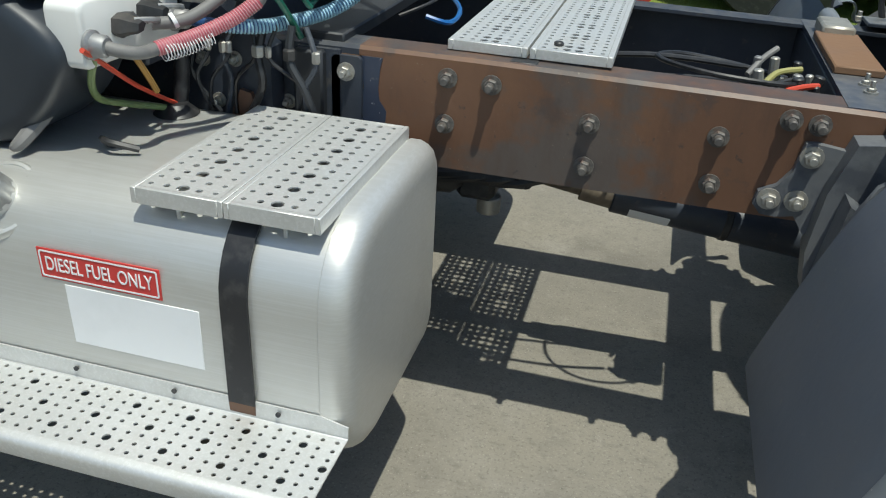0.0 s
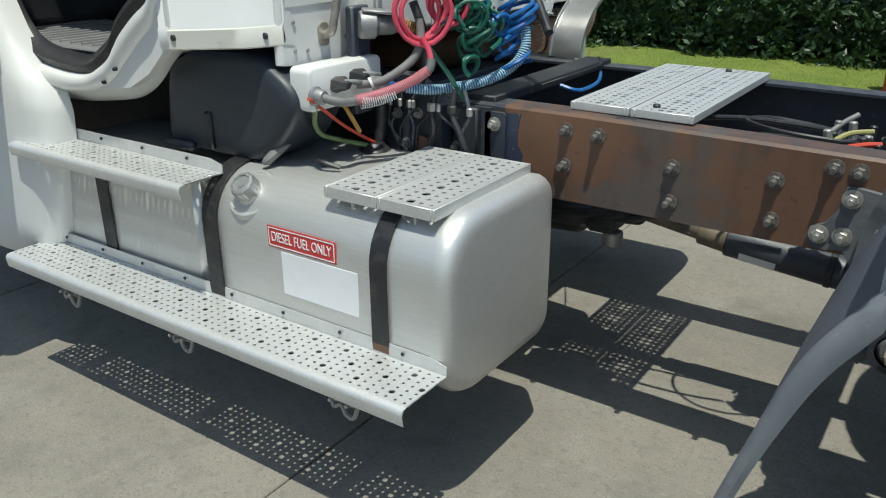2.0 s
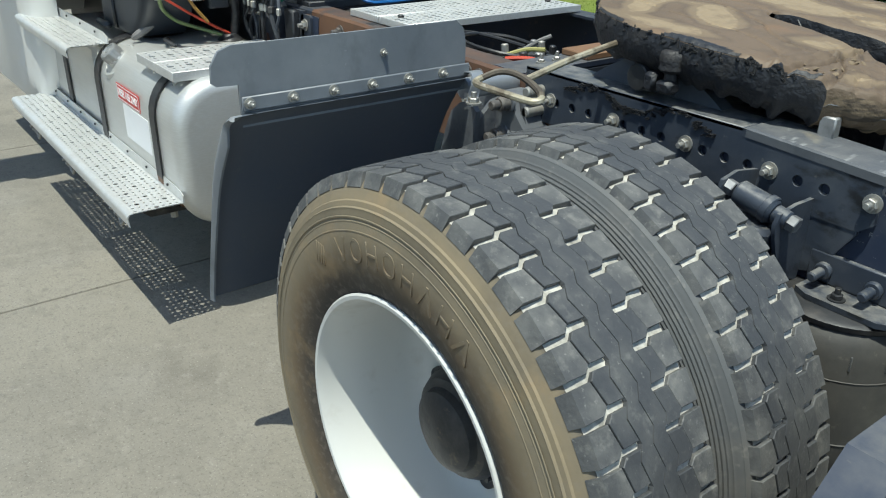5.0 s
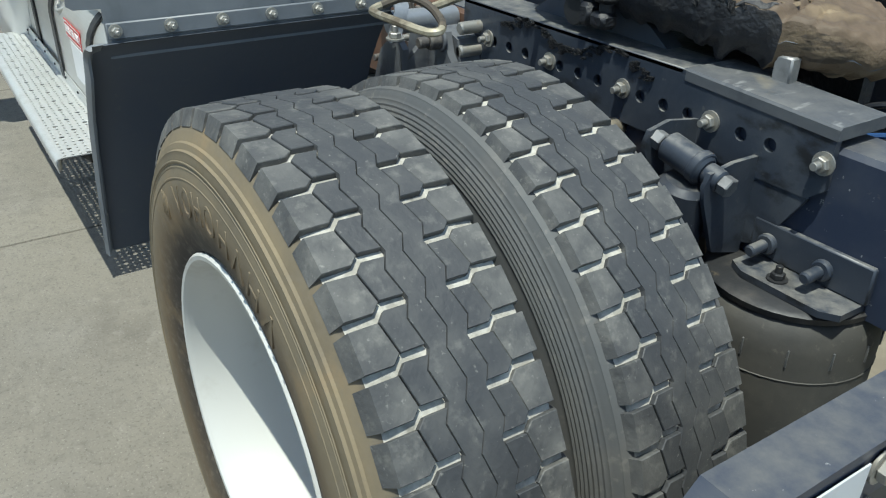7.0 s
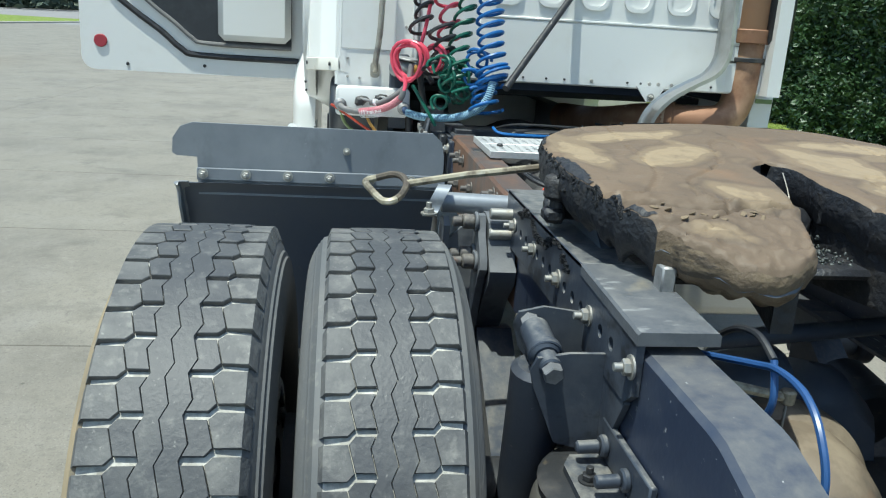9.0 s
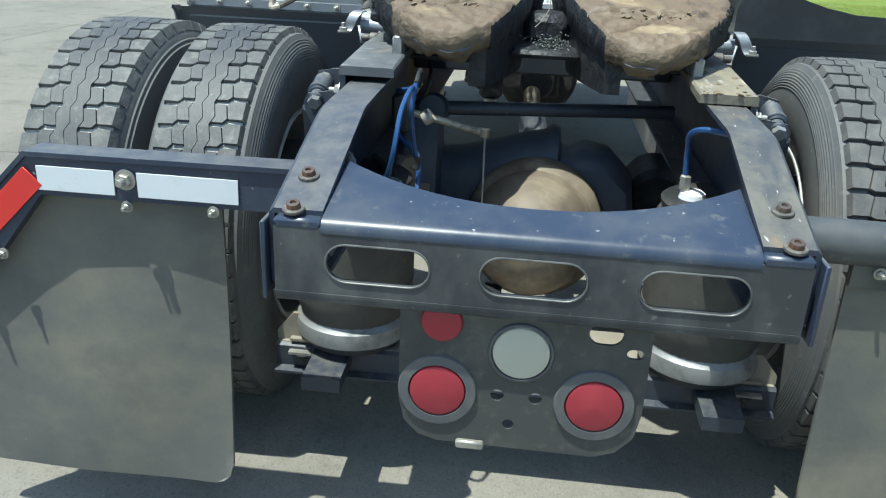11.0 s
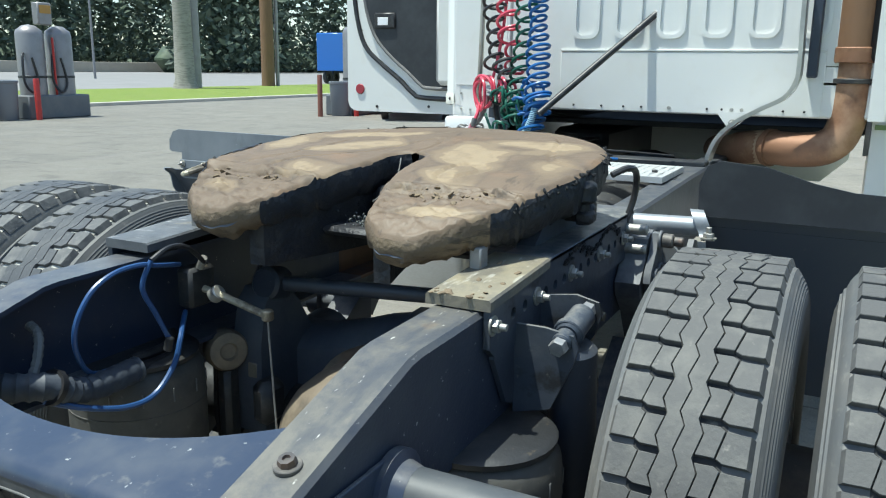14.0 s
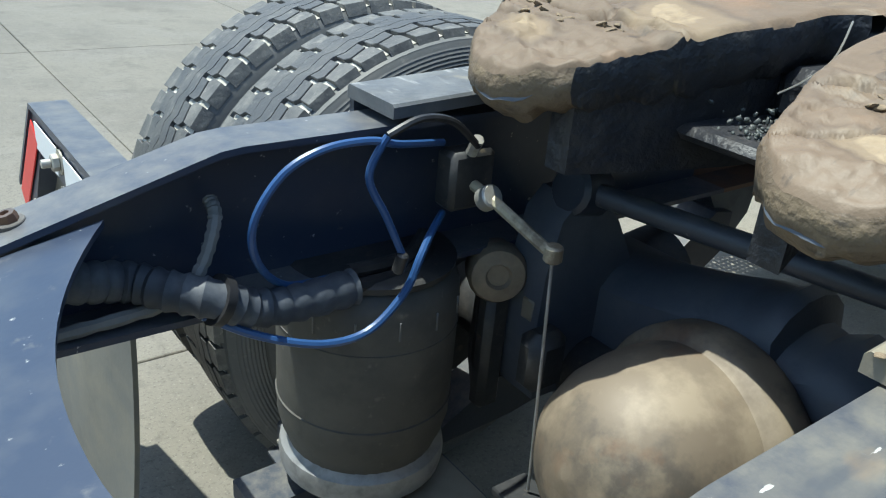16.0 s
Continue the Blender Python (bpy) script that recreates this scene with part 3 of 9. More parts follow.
# ---- building blocks ----
class Geo:
    """A growing list of points and faces."""

    def __init__(self):
        self.v, self.f = [], []

    def add(self, v, f):
        o = len(self.v)
        self.v += [tuple(p) for p in v]
        self.f += [tuple(i + o for i in q) for q in f]
        return self

    def box(self, x0, x1, y0, y1, z0, z1, c=0.004, m=None):
        """A box with its edges chamfered by c."""
        c = min(c, 0.49 * min(x1 - x0, y1 - y0, z1 - z0))
        lo, hi = (x0, y0, z0), (x1, y1, z1)
        v, idx = [], {}
        for sx in (0, 1):
            for sy in (0, 1):
                for sz in (0, 1):
                    s = (sx, sy, sz)
                    for a in range(3):
                        p = [(hi if s[k] else lo)[k] + (0 if k == a else (-c if s[k] else c)) for k in range(3)]
                        idx[s, a] = len(v)
                        v.append(p)
        f = []
        for a in range(3):
            b, d = [(1, 2), (2, 0), (0, 1)][a]
            for s in (0, 1):
                q = []
                for u, w in ((0, 0), (1, 0), (1, 1), (0, 1)):
                    k = [0, 0, 0]
                    k[a], k[b], k[d] = s, u, w
                    q.append(idx[tuple(k), a])
                f.append(q if s else q[::-1])
        for a in range(3):
            b, d = [(1, 2), (2, 0), (0, 1)][a]
            for u in (0, 1):
                for w in (0, 1):
                    k0, k1 = [0, 0, 0], [0, 0, 0]
                    k0[b], k0[d], k1[b], k1[d] = u, w, u, w
                    k1[a] = 1
                    k0, k1 = tuple(k0), tuple(k1)
                    q = [idx[k0, b], idx[k1, b], idx[k1, d], idx[k0, d]]
                    f.append(q if u ^ w else q[::-1])
        for s in [(i, j, k) for i in (0, 1) for j in (0, 1) for k in (0, 1)]:
            q = [idx[s, 0], idx[s, 1], idx[s, 2]]
            f.append(q if sum(s) % 2 else q[::-1])
        if m is not None:
            v = [m @ Vector(p) for p in v]
        return self.add(v, f)

    def rings(self, rings, closed=True, cap=True):
        """Joins rings of equal length into a skin."""
        n = len(rings[0])
        v = [p for r in rings for p in r]
        f = []
        for k in range(len(rings) - 1):
            for i in range(n if closed else n - 1):
                j = (i + 1) % n
                f.append((k * n + i, k * n + j, (k + 1) * n + j, (k + 1) * n + i))
        if cap:
            f.append(tuple(range(n))[::-1])
            f.append(tuple(range((len(rings) - 1) * n, len(rings) * n)))
        return self.add(v, f)

    def lathe(self, profile, origin, axis, seg=32, a0=0.0, a1=360.0):
        """profile: (radius, along) pairs, turned round the axis through origin."""
        d = Vector(axis).normalized()
        u = d.orthogonal().normalized()
        w = d.cross(u)
        o = Vector(origin)
        whole = a1 - a0 > 359.9
        n = seg if whole else seg + 1
        rings = []
        for r, h in profile:
            rings.append([o + d * h + (u * math.cos(radians(a0 + (a1 - a0) * i / seg)) + w * math.sin(radians(a0 + (a1 - a0) * i / seg))) * max(r, 1e-4) for i in range(n)])
        return self.rings(rings, whole, False)

    def cyl(self, p0, p1, r0, r1=None, seg=14, c=0.0):
        p0, p1 = Vector(p0), Vector(p1)
        r1 = r0 if r1 is None else r1
        h = (p1 - p0).length
        c = min(c, 0.4 * h, 0.4 * min(r0, r1))
        prof = [(0, 0), (r0 - c, 0)] + ([(r0, c), (r1, h - c)] if c else [(r1, h)]) + ([(r1 - c, h)] if c else []) + [(0, h)]
        return self.lathe(prof, p0, p1 - p0, seg)

    def tube(self, pts, r, seg=8, smooth=0):
        pts = [Vector(p) for p in pts]
        if smooth:
            out = []
            for i in range(len(pts) - 1):
                a, b, c, d = pts[max(i - 1, 0)], pts[i], pts[i + 1], pts[min(i + 2, len(pts) - 1)]
                for k in range(smooth):
                    t = k / smooth
                    out.append(0.5 * ((2 * b) + (c - a) * t + (2 * a - 5 * b + 4 * c - d) * t * t + (3 * b - a - 3 * c + d) * t ** 3))
            pts = out + [pts[-1]]
        rings, u = [], None
        for i, p in enumerate(pts):
            t = (pts[min(i + 1, len(pts) - 1)] - pts[max(i - 1, 0)]).normalized()
            u = (t.orthogonal() if u is None else u - t * u.dot(t)).normalized()
            w = t.cross(u)
            rr = r(i / max(1, len(pts) - 1)) if callable(r) else r
            rings.append([p + (u * math.cos(6.28318 * k / seg) + w * math.sin(6.28318 * k / seg)) * rr for k in range(seg)])
        return self.rings(rings)

    def prism(self, poly, axis, a0, a1, holes=()):
        """A flat outline with holes, pushed along an axis. Outline in the other two axes (x: y z, y: x z, z: x y)."""
        put = {"x": lambda u, v, a: (a, u, v), "y": lambda u, v, a: (u, a, v), "z": lambda u, v, a: (u, v, a)}[axis]
        loops = [list(poly)] + [list(h) for h in holes]
        bm = bmesh.new()
        edges, marks = [], []
        for lp in loops:
            vs = [bm.verts.new((u, v, 0)) for u, v in lp]
            marks.append(vs)
            edges += [bm.edges.new((vs[i], vs[(i + 1) % len(vs)])) for i in range(len(vs))]
        bmesh.ops.triangle_fill(bm, use_beauty=True, use_dissolve=False, edges=edges)
        bm.verts.index_update()
        flat = [(w.co.x, w.co.y) for w in bm.verts]
        tris = [[w.index for w in q.verts] for q in bm.faces]
        ids = [[w.index for w in vs] for vs in marks]
        bm.free()
        n = len(flat)
        v = [put(u, w, a0) for u, w in flat] + [put(u, w, a1) for u, w in flat]
        f = [q for q in tris] + [[i + n for i in q][::-1] for q in tris]
        for lp in ids:
            for i in range(len(lp)):
                a, b = lp[i], lp[(i + 1) % len(lp)]
                f.append((a, b, b + n, a + n))
        return self.add(v, f)

    def perforated(self, origin, du, dv, nu, nv, thick, radius, seg=8):
        """A plate of nu x nv cells of du by dv, each with a hole; radius(i, j) gives its size."""
        o, du, dv = Vector(origin), Vector(du), Vector(dv)
        nn = du.cross(dv).normalized()
        lu, lv = du.length, dv.length
        eu, ev = du / lu, dv / lv
        for i in range(nu):
            for j in range(nv):
                c = o + du * (i + 0.5) + dv * (j + 0.5)
                r = radius(i, j)
                rim, out = [], []
                for k in range(8):
                    a = math.pi / 4 * k
                    ca, sa = math.cos(a), math.sin(a)
                    rim.append(c + (eu * ca + ev * sa) * r)
                    sq = max(abs(ca), abs(sa))
                    out.append(c + eu * (ca / sq * lu / 2) + ev * (sa / sq * lv / 2))
                low = [p - nn * thick for p in rim]
                base = [p - nn * thick for p in out]
                f = []
                for k in range(8):
                    m = (k + 1) % 8
                    f += [(k, 8 + k, 8 + m, m), (16 + m, 24 + m, 24 + k, 16 + k), (k, m, 16 + m, 16 + k)]
                self.add(rim + out + low + base, f)
        return self


def link(name, geo, material, sharp=40):
    me = bpy.data.meshes.new(name)
    me.from_pydata([tuple(p) for p in geo.v], [], geo.f)
    bm = bmesh.new()
    bm.from_mesh(me)
    bmesh.ops.remove_doubles(bm, verts=bm.verts, dist=1e-5)
    bmesh.ops.recalc_face_normals(bm, faces=bm.faces)
    bm.to_mesh(me)
    bm.free()
    me.polygons.foreach_set("use_smooth", [True] * len(me.polygons))
    me.set_sharp_from_angle(angle=radians(sharp))
    me.materials.append(M[material])
    return new(name, me)


def part(name, geo, material, parent, label="", sharp=40):
    ob = link(name, geo, material, sharp)
    ob.parent = parent
    if label:
        ob["label"] = label
    return ob


def share(name, mesh, parent, m):
    """One more piece on a mesh that is already there."""
    ob = new(name, mesh)
    ob.parent = parent
    ob.matrix_basis = m
    return ob


def oval(cu, cv, hu, hv, n=6):
    """A slot with round ends."""
    r = min(hu, hv)
    out = []
    for k, (su, sv) in enumerate(((1, 1), (-1, 1), (-1, -1), (1, -1))):
        for i in range(n + 1):
            a = math.pi / 2 * (k + i / n)
            out.append((cu + su * (hu - r) + r * math.cos(a), cv + sv * (hv - r) + r * math.sin(a)))
    return [p for i, p in enumerate(out) if math.dist(p, out[i - 1]) > 1e-6]


def rounded(u0, u1, v0, v1, r, n=5):
    return oval((u0 + u1) / 2, (v0 + v1) / 2, (u1 - u0) / 2, (v1 - v0) / 2, n) if r is None else [
        (cu + r * math.cos(math.pi / 2 * (k + i / n)), cv + r * math.sin(math.pi / 2 * (k + i / n)))
        for k, (cu, cv) in enumerate(((u1 - r, v1 - r), (u0 + r, v1 - r), (u0 + r, v0 + r), (u1 - r, v0 + r))) for i in range(n + 1)]


# ---- setting: yard, kerbs, grass, road ----
ground = tagged(link("ground", Geo().box(-420, 300, -420, 300, -0.6, -0.012, 0.0), "joint"), "dusty ground under the yard paving, reaching the horizon", "ground", kind="structure")

# ---- the truck ----
truck = tagged(new("semi_truck"), "white day-cab semi tractor with brown and black frame, parked on concrete", "truck")


def rail_top(x):
    return 1.012 if x < -2.4 else (1.012 - 0.026 * (x + 2.4) / 2.05 if x < -0.35 else 0.986 - 0.104 * (x + 0.35) / 0.35)


def frame_rail(s):
    """A C-channel rail with a tapered tail; s = -1 driver's side."""
    xs = [-5.6, -3.4, -2.4, -1.4, -0.6, -0.37, -0.34, -0.3, -0.15, -0.02]
    for name, span, m in (("frame_rail", [-2.66, -2.4, -1.4], "rail_rust"), ("frame_rail", xs[3:], "navy_paint"), ("frame_rail", [-5.6, -3.4, -2.66], "black_paint")):
        rings = []
        for x in span:
            t, b = rail_top(x), 0.757
            prof = [(0.432, b), (0.432, t - 0.008), (0.424, t), (0.343, t), (0.343, t - 0.009), (0.423, t - 0.009), (0.423, b + 0.009), (0.343, b + 0.009), (0.343, b), (0.424, b - 0.0)]
            rings.append([(x, s * y, z) for y, z in prof])
        part(name, Geo().rings(rings), m if s < 0 else {"rail_rust": "black_paint", "navy_paint": "navy_worn"}.get(m, m), truck, {"rail_rust": "brown primer-painted steel channel rail", "navy_paint": "worn navy-painted tapered rail tail", "black_paint": "black-painted front rail"}[m])


for s in (-1, 1):
    frame_rail(s)


def bolt_mesh(r=0.016, h=0.022):
    g = Geo()
    g.cyl((0, 0, 0), (0, 0, 0.004), r * 1.45, seg=16)
    g.cyl((0, 0, 0.004), (0, 0, 0.004 + h * 0.62), r, seg=6, c=0.002)
    g.cyl((0, 0, 0.004 + h * 0.62), (0, 0, h + 0.012), r * 0.52, seg=10, c=0.001)
    ob = link("bolt", g, "galv")
    me = ob.data
    bpy.data.objects.remove(ob)
    return me


BOLT = bolt_mesh()
BOLT_SMALL = bolt_mesh(0.009, 0.012)
DUSTY_BOLT = BOLT.copy()
DUSTY_BOLT.materials[0] = M["bolt_dust"]
DARK_BOLT = BOLT.copy()
DARK_BOLT.materials[0] = M["dark_steel"]


def bolt(p, d, parent, mesh=None, name="bolt", k=1.0):
    q = Vector(d).to_track_quat("Z", "Y")
    return share(name, mesh or BOLT, parent, Matrix.LocRotScale(Vector(p), q, (k, k, k)))


rail_l = bpy.data.objects["frame_rail"]
for x, z in ((-2.457, 0.965), (-2.36, 0.962), (-2.459, 0.862), (-2.145, 0.906), (-2.145, 0.81), (-1.885, 0.915), (-1.883, 0.812), (-1.757, 0.968), (-1.703, 0.965)):
    bolt((x, -0.433, z), (0, -1, 0), rail_l, DUSTY_BOLT, k=0.95)
    g = Geo().cyl((x, -0.433, z), (x, -0.47, z), 0.0095, seg=10, c=0.002)
    part("stud", g, "bolt_dust", rail_l)

# crossmember at the tail, with a hollowed top flange and three slots
cm = part("rear_crossmember", Geo().prism(rounded(-0.42, 0.42, 0.738, 0.866, 0.004), "x", -0.012, 0.0, [oval(y, 0.808, 0.085, 0.033) for y in (-0.25, 0.0, 0.25)]), "crossface", truck, "dusty navy steel crossmember with three slots")
rings = []
for k in range(25):
    y = -0.342 + 0.684 * k / 24
    depth = 0.085 + 0.115 * (abs(y) / 0.342) ** 2.2
    z = lambda x: 0.878 - 0.22 * x
    rings.append([(0.0012, y, 0.858), (0.0012, y, 0.864), (-0.0005, y, 0.8695), (-0.005, y, 0.8755), (-0.011, y, 0.8795), (-0.02, y, 0.8825), (-depth, y, z(-depth)), (-depth, y, z(-depth) - 0.009), (-0.01, y, 0.866)])
part("top_flange", Geo().rings(rings), "crossmember", cm, "navy flange with a hollowed front edge", 50)
# thin pale tubes paint the highlight along each slot rim
for y in (-0.25, 0.0, 0.25):
    part("slot_lip", Geo().tube([(0.0005, a, b) for a, b in oval(y, 0.808, 0.085, 0.033) + oval(y, 0.808, 0.085, 0.033)[:1]], 0.0018, 6), "slot_edge", cm, "slot edge with its thin highlight painted pale")
rings = [[(0.0015, y, 0.752), (0.0015, y, 0.745), (-0.001, y, 0.738), (-0.006, y, 0.733), (-0.014, y, 0.731), (-0.09, y, 0.731), (-0.09, y, 0.739), (-0.013, y, 0.739), (-0.013, y, 0.752)] for y in (-0.42, 0.0, 0.42)]
part("bottom_flange", Geo().rings(rings), "crossface", cm, "", 50)
for s in (-1, 1):
    part("corner_cap", Geo().box(-0.03, 0.0008, min(s * 0.3415, s * 0.42), max(s * 0.3415, s * 0.42), 0.861, 0.8795, 0.005), "crossmember", cm)
    part("rail_end_plate", Geo().box(-0.3, 0.004, s * 0.437 - 0.004, s * 0.437 + 0.004, 0.735, 0.872, 0.002), "navy_paint", cm)
    for x, z in ((-0.111, 0.916), (-0.018, 0.889)):
        part("flange_bolt", Geo().lathe([(0.0, 0.007), (0.0045, 0.007), (0.0055, 0.011), (0.0108, 0.0105), (0.0122, 0.006), (0.0122, 0.0)], (x, s * 0.39, z + 0.002), (0.3, 0, 1), 8), "rail_rust", cm, "rusty hex bolt head")
        part("washer", Geo().cyl((x, s * 0.39, z - 0.003), (x + 0.0009, s * 0.39, z + 0.003), 0.0185, seg=18, c=0.001), "bolt_dust", cm)

# tail-light panel
holes = [oval(0.129, 0.708, 0.028, 0.02), oval(-0.043, 0.572, 0.0115, 0.0115), oval(0.023, 0.572, 0.0115, 0.0115), oval(-0.02, 0.515, 0.01, 0.01), oval(0.18, 0.675, 0.014, 0.009), oval(-0.008, 0.66, 0.05, 0.05)]
outline = [(-0.215, 0.735), (-0.215, 0.55), (-0.205, 0.505), (-0.18, 0.478), (-0.145, 0.467), (0.13, 0.465), (0.168, 0.478), (0.196, 0.51), (0.205, 0.56), (0.205, 0.735)]
panel = part("light_panel", Geo().prism(outline, "x", -0.036, -0.03, holes), "flap", truck, "black tail-light panel hung under the crossmember")
for y, z, r, m, nm in ((-0.147, 0.572, 0.05, "red_lens", "tail_light"), (0.123, 0.57, 0.05, "red_lens", "tail_light"), (-0.008, 0.66, 0.05, "white_lens", "reverse_light"), (-0.144, 0.705, 0.036, "red_lens", "marker_light")):
    g = Geo().lathe([(0.0, 0.008), (r * 0.7, 0.0065), (r * 0.94, 0.004), (r, -0.002), (r, -0.03)], (-0.028, y, z), (1, 0, 0), 32)
    lamp = part(nm, g, m, panel, "round red lens" if m == "red_lens" else "round milky white lens")
    if nm != "marker_light":
        ring = r * 1.38 if nm == "tail_light" else r * 1.12
        part("bezel", Geo().lathe([(r, 0.001), (r * 1.02, 0.004), (ring * 0.97, 0.003), (ring, 0.0), (ring, -0.004)], (-0.028, y, z), (1, 0, 0), 36), "bezel_rubber", lamp, "grey rubber grommet ring")
part("latch", Geo().box(-0.03, -0.018, -0.11, -0.06, 0.462, 0.478, 0.003), "bare_steel", panel)


# wheels
def wheel(x, yc, zc, s, inner):
    """One tyre on its rim; s = side the outer face looks to."""
    w = new("wheel_inner" if inner else "wheel_outer")
    w.name = "wheel"
    w.parent = truck
    R = 0.521
    half = 0.106 if s < 0 and not inner else (0.098 if s < 0 else 0.1)
    kw = half / 0.106
    prof = [(0.296, 0.095), (0.30, 0.118), (0.318, 0.128), (0.36, 0.138), (0.40, 0.141), (0.43, 0.138), (0.455, 0.131), (0.461, 0.132), (0.463, 0.128), (0.472, 0.126), (0.474, 0.122), (0.488, 0.117), (0.498, 0.111), (0.506, 0.104)]
    if inner:
        prof = prof[:6] + [(0.436 + 0.0034 * k, 0.1375 - 0.0000725 * k * k + (0.0008 if k % 2 else -0.0008)) for k in range(20)] + [(0.505, half)]
    ring = prof + [(0.5085, 0.07), (0.5095, 0.0)]
    side = "sidewall" if not inner and s < 0 else "sidewall_dark"
    part("tyre", Geo().lathe(ring, (x, yc, zc), (0, s, 0), 96), side, w, "dusty brown-grey truck tyre sidewall")
    part("inner_sidewall", Geo().lathe(ring, (x, yc, zc), (0, -s, 0), 96), "sidewall_dark", w, "dark ribbed inner sidewall")

    def at(u, v, r):
        a = u / R
        return (x + r * math.sin(a), yc + v, zc + r * math.cos(a))

    # a lug: low ring in the groove, upright flanks, a narrow bevel; flanks on the rim side run down over the shoulder
    def lump(g, poly, r0, r1):
        n = len(poly)
        cu, cv = sum(p[0] for p in poly) / n, sum(p[1] for p in poly) / n
        low = [at(u, math.copysign(half + 0.0095, v), 0.494) if abs(v) > half - 0.001 else at(u, v, r0) for u, v in poly]
        mid = [at(u, v, r1 - 0.0012) for u, v in poly]
        top = []
        for u, v in poly:
            d = math.hypot(u - cu, v - cv)
            top.append(at(u - (u - cu) / d * 0.0011, v - (v - cv) / d * 0.0011, r1))
        g.rings([low, mid, top])
    near = s < 0
    N = 54
    p = 2 * math.pi * R / N
    wg, dg, c = (0.0056, 0.0105, 0.0006) if near else (0.0058, 0.0055, 0.0009)
    zi, zo, bi, bo = (m * kw for m in (0.0255, 0.0355, 0.058, 0.0685))
    hand, shift = (1, -dg + (0.4 * p if inner else 0.0)) if near else (-1, dg)
    tread, shoulder = Geo(), {-1: Geo(), 1: Geo()}
    rnd = random.Random(int(100 * yc) + 7)

    def saw(u, lo, hi, start=0.0):
        f = ((u / p) - start) % 1.0
        return lo + (hi - lo) * (f / 0.36 if f < 0.36 else (1 - f) / 0.64)
    edge = lambda u: saw(u, zi, zo)
    for i in range(N):
        for sd in (-1, 1):
            j = lambda: rnd.uniform(-0.0008, 0.0008)
            place = lambda poly: [(shift + hand * (u if sd < 0 else -u), sd * m) for u, m in poly]
            u0, u1 = i * p, (i + 1) * p
            # shoulder lug and inner lug, parted by a slanting cut; the inner lug ends on a zigzag
            lump(shoulder[sd], place([(u0 + dg + wg + j(), half), (u0 + dg + wg, bo + c), (u1 - wg, bi + c), (u1 + dg - wg, bo + c), (u1 + dg - wg + j(), half)]), 0.503, R - 0.002)
            lump(tread, place([(u0 + wg, edge(u0 + wg) + c), (u0 + 0.36 * p, zo + c), (u1 - wg, edge(u1 - wg) + c), (u1 - wg + j(), bi - c), (u0 + dg + wg, bo - c), (u0 + wg + j(), bi)]), 0.503, R)
    # two ribs in the middle, parted by a zigzag cut
    stops = [i * p + f * p for i in range(N) for f in (0.0, 0.1, 0.36, 0.64, 0.74)] + [N * p]
    mid_cut = lambda u: -saw(u, -0.005, 0.005, -0.26)
    for lo, hi in ((lambda u: -edge(u), mid_cut), (mid_cut, lambda u: edge(-u))):
        rings = []
        for u in stops:
            a, b = lo(u) + c, hi(u) - c
            uu = shift + hand * u
            rings.append([at(uu, a, 0.503), at(uu, a, R - 0.0004), at(uu, a + 0.0004, R + 0.0005), at(uu, b - 0.0004, R + 0.0005), at(uu, b, R - 0.0004), at(uu, b, 0.503)])
        tread.rings(rings, True, False)
    dn = 0.0 if near else 0.003
    for sd in (-1, 1):
        part("tread_shoulder", shoulder[sd], "rubber_worn" if near else "rubber_tan", w, "scuffed dusty shoulder lugs", 25)
    part("tread", tread, "rubber" if near else "rubber_tan", w, "worn black tread blocks with dusty edges", 25)
    # near tyres: pale packed dust; far tyres: groove shade as a dark colour
    part("tread_groove", Geo().lathe([(0.5075 - dn, half - 0.0015), (0.5122 - dn, 0.06), (0.5127 - dn, 0.0), (0.5122 - dn, -0.06), (0.5075 - dn, 0.0015 - half)], (x, yc, zc), (0, 1, 0), 96), "groove" if near else "groove_shade", w, "dusty floor of the tread grooves, shade painted in on the far tyres")
    if not inner:
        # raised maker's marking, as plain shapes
        loop = lambda hu, hv, r, wd: Geo().prism(rounded(-hu, hu, -hv, hv, r), "y", -0.002, 0.002, [rounded(wd - hu, hu - wd, wd - hv, hv - wd, max(0.002, r - wd))])
        wedge = lambda f: Geo().prism([(-0.02, -0.022 * f), (-0.014, -0.022 * f), (0.0, 0.014 * f), (0.014, -0.022 * f), (0.02, -0.022 * f), (0.003, 0.022 * f), (-0.003, 0.022 * f)], "y", -0.002, 0.002)
        bars = lambda: Geo().box(-0.017, -0.012, -0.002, 0.002, -0.022, 0.022, 0.001).box(0.012, 0.017, -0.002, 0.002, -0.022, 0.022, 0.001).box(-0.012, 0.012, -0.002, 0.002, -0.003, 0.003, 0.001)
        kinds = (wedge(-1), loop(0.019, 0.022, 0.018, 0.005), bars(), loop(0.019, 0.022, 0.018, 0.005), bars(), wedge(1), bars(), wedge(1))
        for k, g in enumerate(kinds):
            a = radians((-22.5 + 7.6 * k) * -s)
            m = Matrix.Translation((x, yc + s * 0.1395, zc)) @ Matrix.Rotation(a, 4, "Y") @ Matrix.Translation((0, 0, 0.388))
            g.v = [tuple(m @ Vector(q)) for q in g.v]
            part("moulded_marking", g, side, w)
        for k in range(4):
            m = Matrix.Translation((x, yc + s * 0.1395, zc)) @ Matrix.Rotation(radians(-35 * -s), 4, "Y") @ Matrix.Translation((0, 0, 0.392)) @ Matrix.Rotation(0.6, 4, "Y")
            part("moulded_marking", Geo().box(-0.017 + 0.009 * k, -0.012 + 0.009 * k, -0.002, 0.002, -0.02, 0.02, 0.001, m), side, w)
